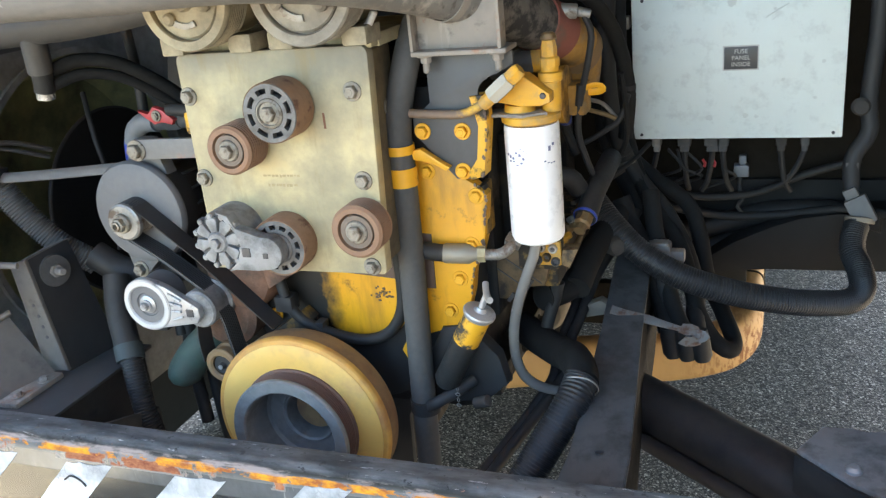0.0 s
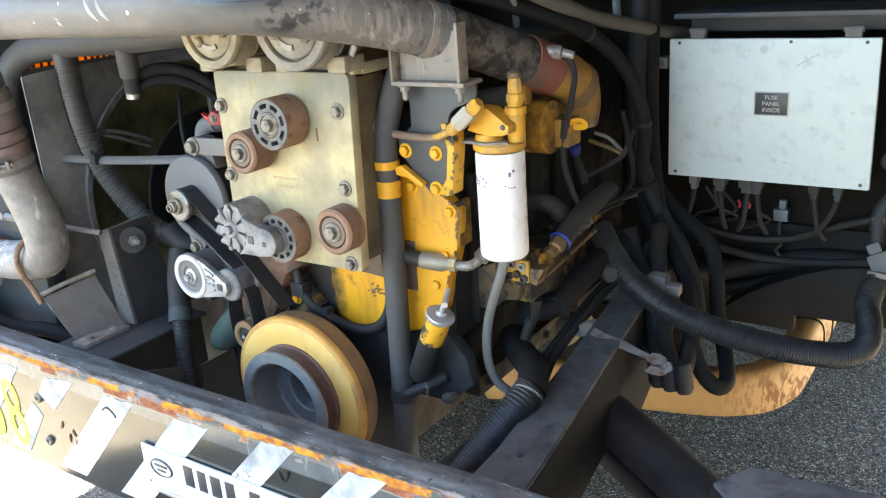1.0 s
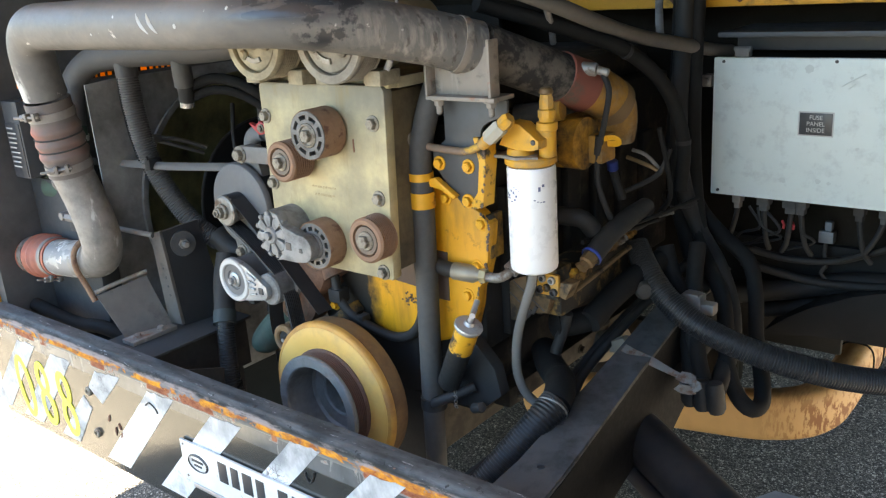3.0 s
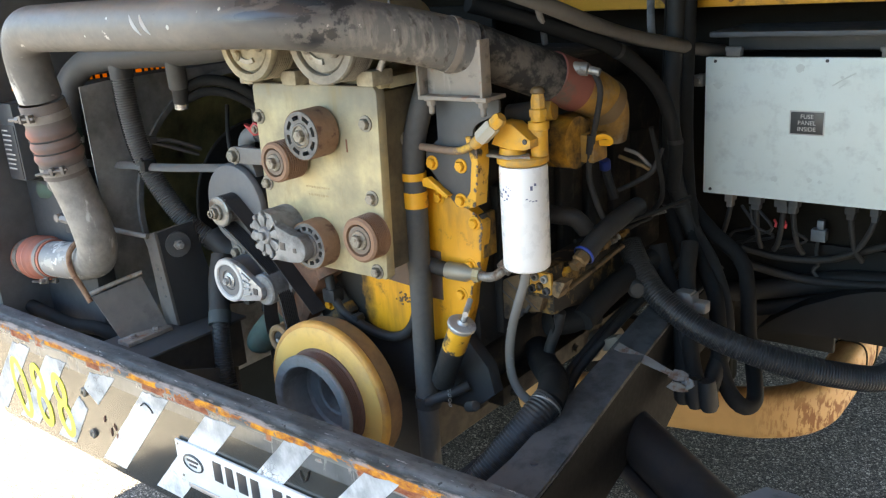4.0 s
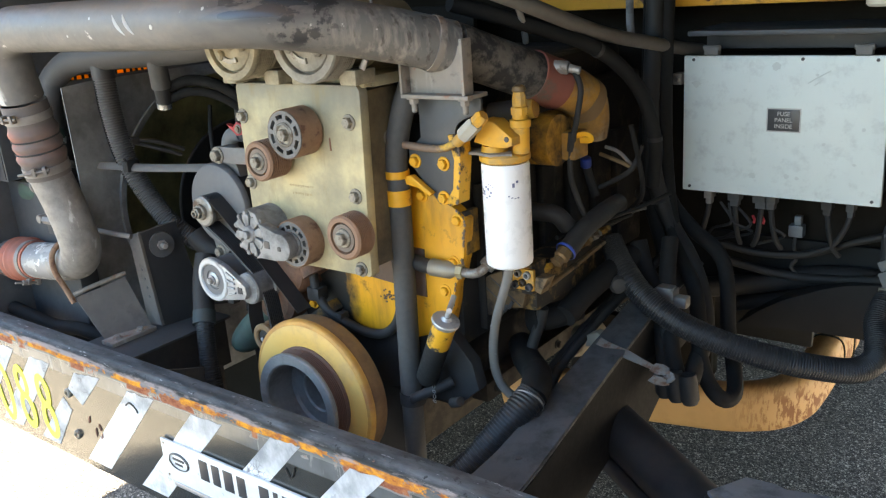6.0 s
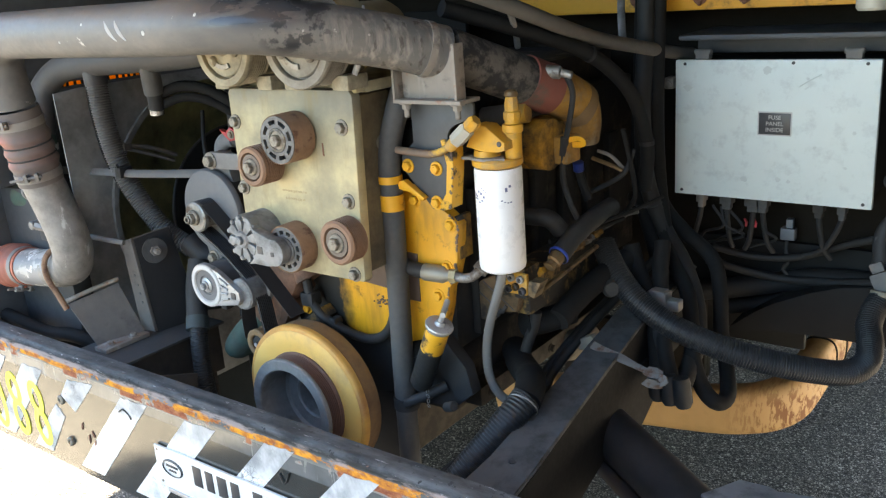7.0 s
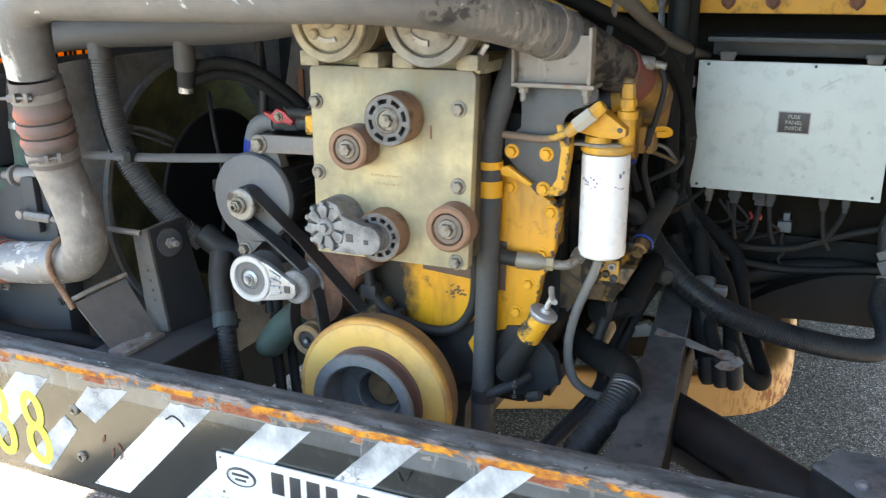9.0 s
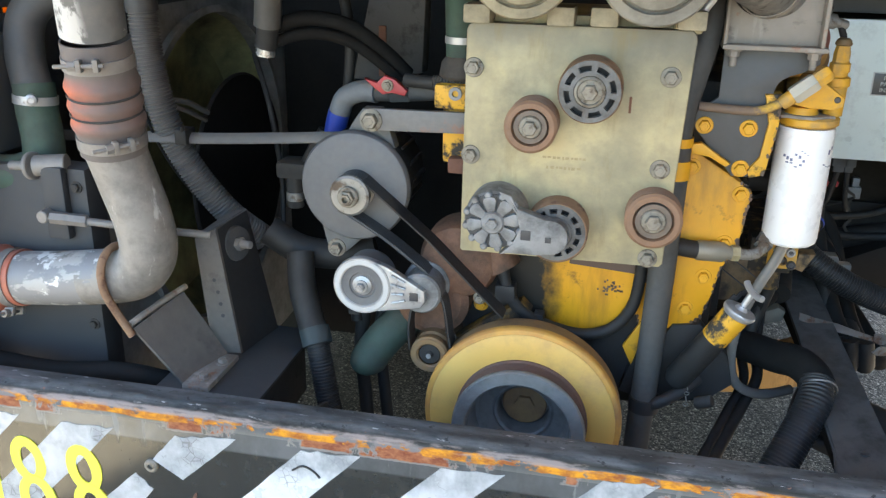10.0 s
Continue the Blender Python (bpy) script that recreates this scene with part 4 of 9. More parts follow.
def build_spoked_idler(c, r, depth):
    ob = thing("idler_pulley", c, "smooth idler pulley with grey slotted face and rusty rim", "pulley", "idlers on the plate")
    x, y, z = c
    t = B()
    lathe(t, (x, y, z), (0, 1, 0), [(r * 0.95, 0.003), (r * 0.985, 0.001), (r, 0.004), (r, depth), (r * 0.9, depth), (r * 0.9, 0.006), (r * 0.95, 0.003)], 48)
    part("rim", t, M_RUST, ob, "brown rusted belt rim")
    t = B()
    spoked_face(t, x, y, z, r * 0.5, r * 0.95, 0.012)
    part("face", t, M_FACE, ob, "dull grey slotted face")
    t = B()
    lathe(t, (x, y, z), (0, 1, 0), [(0, 0.02), (r * 0.88, 0.02), (r * 0.88, 0.022), (0, 0.022)], 36)
    part("inner_web", t, M_BLACK, ob)
    t = B()
    lathe(t, (x, y, z), (0, 1, 0), [(0.0, 0.016), (r * 0.48, 0.016), (r * 0.48, -0.001), (r * 0.40, -0.004), (r * 0.37, -0.002), (r * 0.37, 0.0), (0, 0.0)], 32)
    hexbolt(t, (x, y + 0.001, z), (0, -1, 0), r * 0.26, 0.01, False)
    part("hub_bolt", t, M_BOLT, ob)
    t = B()
    cyl(t, (x, y + 0.02, z), (x, 1.277, z), r * 0.4, seg=24)
    part("stand_off", t, M_STEEL, ob)


def build_upper_tensioner():
    ob = thing("belt_tensioner", (-0.81, 1.25, 1.19), "grey cast aluminium spring tensioner with rusty pulley on the plate", "tensioner")
    x, y, z = -0.857, 1.206, 1.200
    t = B()
    lathe(t, (x, y + 0.006, z), (0, 1, 0), [(0, 0), (0.046, 0), (0.051, 0.006), (0.053, 0.03), (0.053, 0.066), (0, 0.066)], 40)
    part("spring_case", t, M_ALU, ob)
    for i in range(8):
        a = radians(45 * i + 10)
        t = B()
        m = Matrix.Translation((x, 0, z)) @ Matrix.Rotation(-a, 4, "Y")
        prism(t, [(0.016, -0.006), (0.027, -0.0085), (0.037, -0.0115), (0.0435, -0.0095), (0.0455, 0.0), (0.0435, 0.0095), (0.037, 0.0115), (0.027, 0.0085), (0.016, 0.006)], y - 0.004, y + 0.008, 0.002, "xz", m)
        part("cap_rib", t, M_ALU, ob, "raised rib of the cap")
    # disc that darkens the pockets between the ribs as shade would
    t = B()
    cyl(t, (x, y + 0.0065, z), (x, y + 0.0035, z), 0.0475, seg=40, bevel=0)
    part("cap_recess", t, M_RECESS_SHADE, ob, "dark disc for the shade between the ribs")
    for i in range(12):
        a = radians(30 * i + 12)
        t = B()
        p = (x + 0.0475 * math.cos(a), y + 0.014, z + 0.0475 * math.sin(a))
        lathe(t, p, (0, -1, 0), [(0, 0), (0.0065, 0), (0.0065, 0.014), (0.0045, 0.0165), (0, 0.017)], 10)
        part("cap_lobe", t, M_ALU, ob)
    t = B()
    lathe(t, (x, y - 0.006, z), (0, 1, 0), [(0, -0.002), (0.017, -0.002), (0.0205, 0.002), (0.0205, 0.016), (0, 0.016)], 24)
    part("cap_hub", t, M_ALU, ob)
    t = B()
    hexbolt(t, (x, y - 0.007, z), (0, -1, 0), 0.010, 0.008, False)
    part("centre_bolt", t, M_ALU, ob)
    # arm reaching to the pulley, with a square hole
    px, pz = -0.752, 1.182
    out = [(x + 0.005, z + 0.058), (x + 0.030, z + 0.050), (x + 0.042, z + 0.028), (px - 0.018, pz + 0.031)] + arc(px - 0.008, pz, 0.031, 75, -85, 14) + [(px - 0.03, pz - 0.034), (x + 0.03, z - 0.052), (x + 0.012, z - 0.056), (x + 0.036, z - 0.034),
           (x + 0.046, z - 0.006), (x + 0.04, z + 0.018), (x + 0.022, z + 0.04)]
    t = B()
    prism(t, out, y - 0.006, y + 0.02, 0.004)
    part("arm", t, M_ALU, ob)
    for bx, bz_, w in ((-0.800, 1.183, 0.0085), (-0.762, 1.178, 0.005)):
        t = B()
        box(t, (bx - w, y - 0.0075, bz_ - w), (bx + w, y - 0.004, bz_ + w), 0.0015)
        part("square_hole", t, M_LABEL, ob, "dark square tool hole")
    t = B()
    r, d = 0.054, 0.046
    lathe(t, (px, y + 0.022, pz), (0, 1, 0), [(r * 0.93, 0.002), (r * 0.97, 0.0), (r, 0.003), (r, d), (r * 0.88, d), (r * 0.88, 0.006), (r * 0.93, 0.002)], 44)
    part("pulley_rim", t, M_RUST, ob, "brown rusted pulley rim")
    t = B()
    spoked_face(t, px, y + 0.024, pz, r * 0.5, r * 0.93, 0.01, 12)
    cyl(t, (px, y + 0.02, pz), (px, y + 0.04, pz), r * 0.52, seg=28)
    part("pulley_face", t, M_FACE, ob)
    t = B()
    cyl(t, (px, y + 0.044, pz), (px, y + 0.048, pz), r * 0.87, seg=28)
    part("pulley_web", t, M_BLACK, ob)


M_CLUTCH_GREY = material("dusty_grey_clutch", (0.3, 0.28, 0.235), (0.23, 0.215, 0.185), 0.65, 0.15, 70, 9, dirt=(0.12, 0.10, 0.08), dirt_amount=0.34, dirt_scale=14, dirt_edge=0.3)
M_CLUTCH = material("dusty_clutch_metal", (0.37, 0.325, 0.22), (0.29, 0.26, 0.19), 0.6, 0.2, 70, 9, dirt=(0.12, 0.105, 0.08), dirt_amount=0.3, dirt_scale=14, dirt_edge=0.3)


def build_compressor(c, r, face_mat, bolt_at, tilt):
    ob = thing("air_conditioning_compressor", (c[0], c[1] + 0.15, 1.53), "dusty compressor with grooved clutch pulley on the engine's top", "compressor", "pair of compressors")
    x, y, z = c
    t = B()
    lathe(t, (x, y, z), (0, 1, 0), [(r * 0.78, 0.004), (r * 0.80, 0.0), (r * 0.97, 0.0), (r, 0.004), (r, 0.012)] + pulley_ribs(r - 0.001, 0.014, 0.058, 8)
          + [(r, 0.062), (r * 0.6, 0.062), (r * 0.6, 0.012), (r * 0.78, 0.012), (r * 0.78, 0.004)], 56)
    part("clutch_pulley", t, face_mat, ob)
    t = B()
    lathe(t, (x, y, z), (0, 1, 0), [(0, -0.004), (r * 0.2, -0.004), (r * 0.24, 0.003), (r * 0.72, 0.005), (r * 0.75, 0.008), (r * 0.75, 0.014), (0, 0.014)], 44)
    part("clutch_disc", t, face_mat, ob)
    # three leaf springs on the disc
    for k in range(3):
        t = B()
        a0 = tilt + 120 * k
        pts = arc(x, z, r * 0.56, a0, a0 + 75, 10)
        inner = arc(x, z, r * 0.44, a0 + 75, a0, 10)
        prism(t, pts + inner, y - 0.001, y + 0.004, 0.001)
        part("leaf_spring", t, M_STEEL, ob)
        t = B()
        bx, bz_ = x + r * 0.5 * math.cos(radians(a0 + 5)), z + r * 0.5 * math.sin(radians(a0 + 5))
        lathe(t, (bx, y + 0.003, bz_), (0, -1, 0), [(0, 0), (r * 0.13, 0), (r * 0.13, 0.006), (r * 0.08, 0.01), (0, 0.01)], 16)
        part("rivet", t, face_mat, ob)
    if bolt_at:
        t = B()
        hexbolt(t, (x + bolt_at[0], y - 0.002, z + bolt_at[1]), (0, -1, 0), 0.016, 0.014)
        part("hub_bolt", t, M_RUST, ob)
    t = B()
    lathe(t, (x, y + 0.06, z), (0, 1, 0), [(0, 0), (r * 0.8, 0), (r * 0.86, 0.008), (r * 0.86, 0.09), (r * 0.7, 0.1), (r * 0.7, 0.2), (r * 0.6, 0.22), (0, 0.22)], 40)
    part("housing", t, M_ZINC, ob, "dusty yellowish housing")
    for dx in (-0.075, 0.06):
        t = B()
        box(t, (x + dx - 0.022, y + 0.05, 1.522), (x + dx + 0.022, y + 0.11, 1.552), 0.004)
        part("foot", t, M_CLUTCH, ob)


def build_accessories():
    build_mounting_plate()
    build_spoked_idler((-0.712, 1.211, 1.427), 0.0515, 0.058)
    build_ribbed_idler((-0.803, 1.208, 1.365), 0.0435, 0.058)
    build_ribbed_idler((-0.593, 1.226, 1.217), 0.0475, 0.046)
    build_upper_tensioner()
    build_compressor((-0.828, 1.195, 1.617), 0.083, M_CLUTCH, None, 100)
    build_compressor((-0.625, 1.208, 1.620), 0.090, M_CLUTCH_GREY, (-0.03, 0.005), 200)
    t = B()
    box(t, (-0.92, 1.31, 1.512), (-0.545, 1.55, 1.535), 0.004)
    box(t, (-0.59, 1.285, 1.514), (-0.548, 1.40, 1.532), 0.004)
    solo("compressor_bracket", t, M_ZINC, (-0.73, 1.4, 1.512), "yellowish zinc-plated bracket under the compressors", "bracket")
    t = B()
    cyl(t, (-0.552, 1.285, 1.546), (-0.535, 1.285, 1.572), 0.0065, seg=12)
    tube(t, [(-0.54, 1.285, 1.566), (-0.526, 1.30, 1.62), (-0.54, 1.32, 1.68)], 0.003, 8)
    solo("grease_line", t, M_ALU_BRIGHT, (-0.552, 1.285, 1.546), "small pale grease fitting with thin line", "fitting")


build_accessories()


def build_damper():
    x, y, z = -0.798, 1.267, 0.787
    ob = thing("crankshaft_damper", (x, y, z - 0.19), "yellow crankshaft damper with worn grey ribbed hub", "pulley")
    r = 0.1895
    t = B()
    lathe(t, (x, y, z), (0, 1, 0), [(0.105, 0.004), (0.124, 0.002), (0.130, 0.0), (r - 0.014, 0.0), (r - 0.012, 0.0012), (r - 0.012, 0.02), (0.105, 0.02), (0.105, 0.004)], 96)
    part("front_ring", t, M_YELLOW_RING, ob)
    t = B()
    lathe(t, (x, y, z), (0, 1, 0), [(r - 0.0115, 0.0015), (r - 0.004, 0.003), (r - 0.001, 0.006), (r, 0.010), (r, 0.018), (r - 0.003, 0.021), (r - 0.0115, 0.021), (r - 0.0115, 0.0015)], 96)
    part("worn_rim", t, M_RIMWORN, ob, "worn chamfered yellow rim")
    t = B()
    lathe(t, (x, y + 0.021, z), (0, 1, 0), [(0.10, 0.0), (r - 0.007, 0.0), (r - 0.004, 0.003), (r - 0.0035, 0.036), (r - 0.006, 0.042), (0.10, 0.042), (0.10, 0.0)], 96)
    part("rear_ring", t, M_RING_RUST, ob, "brown rust-worn rear ring")
    h = 0.048
    t = B()
    lathe(t, (x, y, z), (0, -1, 0), [(0.10, -0.002), (0.1265, -0.002), (0.1265, 0.003), (0.1235, 0.005)] + pulley_ribs(0.1235, 0.006, 0.036, 6) + [(0.1225, 0.037), (0.10, 0.037)], 80)
    part("grooved_band", t, M_GROOVES, ob, "dark rusted grooved belt face")
    t = B()
    lathe(t, (x, y, z), (0, -1, 0), [(0.1235, 0.0355), (0.1254, 0.038), (0.1254, 0.044), (0.1225, h), (0.101, h), (0.0975, 0.0445),
          (0.092, -0.026), (0.086, -0.032), (0.060, -0.034), (0.055, -0.030), (0.051, -0.034), (0.048, -0.072), (0, -0.072)], 80)
    part("hub", t, M_HUB, ob, "grey worn steel hub")
    t = B()
    cyl(t, (x, y + 0.0715, z), (x, y + 0.062, z), 0.044, seg=28)
    lathe(t, (x, y + 0.062, z), (0, -1, 0), [(0, 0), (0.02, 0), (0.02, 0.008), (0, 0.008)], 6)
    part("centre_bolt", t, M_RING_RUST, ob, "grimy brown centre washer deep in the hub")


M_YELLOW_RING = material("worn_yellow_ring", (0.74, 0.465, 0.125), (0.67, 0.41, 0.11), 0.5, 0.0, 50, 5, grain=0.2, bump=0.08, dirt=(0.42, 0.24, 0.11), dirt_amount=0.2, dirt_scale=9, dirt_edge=0.3)
M_RIMWORN = material("worn_ring_edge", (0.68, 0.375, 0.07), (0.56, 0.29, 0.07), 0.55, 0.0, 60, 9, dirt=(0.34, 0.16, 0.07), dirt_amount=0.3, dirt_scale=12, dirt_edge=0.3)
M_RING_RUST = material("rust_worn_ring", (0.25, 0.155, 0.085), (0.33, 0.2, 0.08), 0.7, 0.0, 60, 7, dirt=(0.14, 0.075, 0.05), dirt_amount=0.3, dirt_scale=11, dirt_edge=0.3)
M_GROOVES = material("dark_rusted_grooves", (0.10, 0.062, 0.055), (0.16, 0.085, 0.065), 0.7, 0.1, 90, 10, bump=0.1)
M_HUB = material("worn_grey_hub", (0.165, 0.17, 0.178), (0.225, 0.225, 0.225), 0.5, 0.2, 60, 9, bump=0.06, dirt=(0.09, 0.085, 0.08), dirt_amount=0.2, dirt_scale=14, dirt_edge=0.3)
build_damper()


def build_alternator():
    x, y, z = -1.149, 1.346, 1.197
    ob = thing("alternator", (x, 1.43, 1.09), "dusty grey alternator with small grooved pulley and big front disc", "alternator")
    t = B()
    lathe(t, (x, y, z), (0, 1, 0), [(0, 0.0), (0.09, 0.0), (0.104, 0.005), (0.108, 0.012), (0.108, 0.02), (0.10, 0.026), (0, 0.026)], 56)
    part("front_disc", t, M_GREY_DISC, ob)
    t = B()
    lathe(t, (x, y + 0.026, z), (0, 1, 0), [(0, 0), (0.098, 0), (0.1, 0.01), (0.1, 0.05), (0.094, 0.06), (0.094, 0.15), (0.088, 0.17), (0.07, 0.19), (0, 0.19)], 48)
    part("body", t, M_BLACK, ob)
    for k in range(18):
        a = 2 * math.pi * k / 18
        t = B()
        box(t, (0.09, 0.07, -0.003), (0.101, 0.17, 0.003), 0.001, Matrix.Translation((x, y, z)) @ Matrix.Rotation(a, 4, "Y"))
        part("cooling_fin", t, M_BLACK, ob)
    # mounting ears above and below
    t = B()
    prism(t, [(x - 0.03, z + 0.085), (x - 0.005, z + 0.125), (x + 0.012, z + 0.148), (x + 0.045, z + 0.148), (x + 0.062, z + 0.12), (x + 0.075, z + 0.075)], y + 0.027, y + 0.06, 0.004)
    part("upper_ear", t, M_GREY, ob)
    t = B()
    prism(t, [(x - 0.08, z - 0.07), (x - 0.066, z - 0.128), (x - 0.048, z - 0.150), (x - 0.025, z - 0.142), (x + 0.02, z - 0.1)], y + 0.027, y + 0.06, 0.004)
    part("lower_ear", t, M_GREY, ob)
    for bx, bz_ in ((-1.194, 1.062),):
        t = B()
        hexbolt(t, (bx, y + 0.027, bz_), (0, -1, 0), 0.013, 0.013)
        part("bolt", t, M_BOLT, ob)
    t = B()
    lathe(t, (-1.141, 1.293, 1.196), (0, 1, 0), [(0, 0), (0.034, 0), (0.0385, 0.003), (0.0385, 0.012)] + pulley_ribs(0.033, 0.013, 0.045, 7) + [(0.036, 0.047), (0.036, 0.053), (0, 0.053)], 40)
    part("pulley", t, M_STEEL, ob, "dull steel grooved pulley")
    t = B()
    cyl(t, (-1.141, 1.294, 1.196), (-1.141, 1.284, 1.196), 0.020, seg=24)
    lathe(t, (-1.141, 1.285, 1.196), (0, -1, 0), [(0, 0), (0.0145, 0), (0.0145, 0.011), (0.0105, 0.013), (0.0105, 0.017), (0.006, 0.017), (0.006, 0.006), (0, 0.006)], 6)
    part("pulley_nut", t, M_BOLT, ob)
    # adjusting arm to the engine
    arm = thing("adjusting_strap", (-1.02, 1.36, 1.31), "grey steel alternator adjusting arm, partly rusted", "bracket")
    t = B()
    prism(t, [(-1.130, 1.310), (-0.90, 1.316), (-0.90, 1.354), (-1.115, 1.352), (-1.135, 1.334)], 1.345, 1.357, 0.003)
    part("strap", t, M_ARM, arm)
    t = B()
    hexbolt(t, (-1.112, 1.345, 1.330), (0, -1, 0), 0.015, 0.014)
    part("bolt", t, M_BOLT, arm)


M_GREY_DISC = material("dusty_grey_disc", (0.13, 0.13, 0.135), (0.165, 0.16, 0.155), 0.6, 0.1, 70, 6, bump=0.06)
M_ARM = material("part_rusted_strap", (0.15, 0.145, 0.14), (0.2, 0.19, 0.18), 0.6, 0.2, 70, 9, dirt=(0.3, 0.15, 0.1), dirt_amount=0.22, dirt_scale=18)
build_alternator()


def build_lower_tensioner():
    ob = thing("belt_tensioner", (-1.06, 1.32, 1.0), "bright cast aluminium belt tensioner with white-ringed pulley", "tensioner")
    x, y, z = -1.112, 1.272, 1.028
    px, pz = -1.007, 1.016
    t = B()
    lathe(t, (x, y, z), (0, 1, 0), [(0.04, 0.002), (0.042, 0.0), (0.055, 0.0), (0.057, 0.003), (0.057, 0.012), (0.04, 0.012)], 44)
    part("arm_ring", t, M_ALU_BRIGHT, ob)
    t = B()
    lathe(t, (x, y, z), (0, 1, 0), [(0.043, 0.003), (0.044, -0.001), (0.0525, -0.001), (0.0535, 0.003)], 44)
    part("white_ring", t, M_WHITE_RING, ob, "white painted ring")
    t = B()
    lathe(t, (x, y, z), (0, 1, 0), [(0, 0.006), (0.024, 0.006), (0.026, 0.003), (0.041, 0.003), (0.044, 0.0015), (0.044, 0.012)], 40)
    part("bearing_shield", t, M_GREY_DISC, ob)
    t = B()
    lathe(t, (x, y + 0.006, z), (0, -1, 0), [(0, 0), (0.019, 0), (0.019, 0.003), (0.012, 0.006), (0.012, 0.010), (0, 0.010)], 24)
    hexbolt(t, (x, y - 0.003, z), (0, -1, 0), 0.009, 0.008, False)
    part("hub_bolt", t, M_ALU_BRIGHT, ob)
    t = B()
    out = [(x + 0.018, z + 0.053), (x + 0.05, z + 0.042), (px + 0.0, pz + 0.022), (px + 0.016, pz + 0.012), (px + 0.018, pz - 0.008), (px + 0.008, pz - 0.022), (px - 0.01, pz - 0.026),
           (x + 0.02, z - 0.052), (x + 0.048, z - 0.030), (x + 0.056, z), (x + 0.045, z + 0.032)]
    prism(t, out, y + 0.001, y + 0.018, 0.004)
    part("arm", t, M_ALU_BRIGHT, ob)
    for k in range(4):
        t = B()
        zz = z + 0.03 - 0.019 * k
        tube(t, [(x + 0.058, y - 0.0005, zz - 0.002), (x + 0.085, y - 0.0015, z + (zz - z) * 0.62 - 0.004)], 0.0028, 8)
        part("arm_rib", t, M_ALU_BRIGHT, ob)
    t = B()
    box(t, (px - 0.012, y - 0.001, pz - 0.008), (px + 0.004, y + 0.004, pz + 0.008), 0.001)
    part("square_hole", t, M_LABEL, ob, "dark square tool hole")
    t = B()
    lathe(t, (px + 0.004, y + 0.016, pz), (0, 1, 0), [(0, 0), (0.036, 0), (0.04, 0.004), (0.04, 0.05), (0.046, 0.054), (0.046, 0.07), (0, 0.07)], 40)
    part("spring_case", t, M_ALU, ob)
    t = B()
    lathe(t, (x, y + 0.012, z), (0, 1, 0), [(0, 0), (0.05, 0), (0.05, 0.056), (0, 0.056)], 40)
    part("pulley", t, M_GREY_DISC, ob, "grey flat belt pulley")
    # small idler by the damper
    sm = thing("idler_pulley", (-0.987, 1.33, 0.85), "small brown grooved idler pulley beside the damper", "pulley")
    t = B()
    lathe(t, (-0.987, 1.302, 0.882), (0, 1, 0), [(0.022, 0.004), (0.026, 0.0), (0.034, 0.0), (0.038, 0.004), (0.038, 0.012), (0.034, 0.018), (0.034, 0.028), (0.038, 0.032), (0.038, 0.05), (0, 0.05)], 36)
    part("rim", t, M_RUST_YEL, sm)
    t = B()
    lathe(t, (-0.987, 1.302, 0.882), (0, 1, 0), [(0, -0.002), (0.006, -0.002), (0.008, 0.006), (0.02, 0.006), (0.022, 0.01)], 28)
    part("hub", t, M_BLACK_DUSTY, sm)
    t = B()
    cyl(t, (-0.987, 1.301, 0.882), (-0.987, 1.297, 0.882), 0.005, seg=12)
    part("hub_stud", t, M_ALU_BRIGHT, sm)


M_WHITE_RING = material("white_ring_paint", (0.58, 0.58, 0.57), (0.5, 0.5, 0.49), 0.5, 0.0, 60, 12, bump=0.03, dirt=(0.35, 0.34, 0.32), dirt_amount=0.15)
M_RUST_YEL = material("ochre_rusted_pulley", (0.28, 0.17, 0.07), (0.2, 0.13, 0.08), 0.65, 0.1, 80, 16)
build_lower_tensioner()


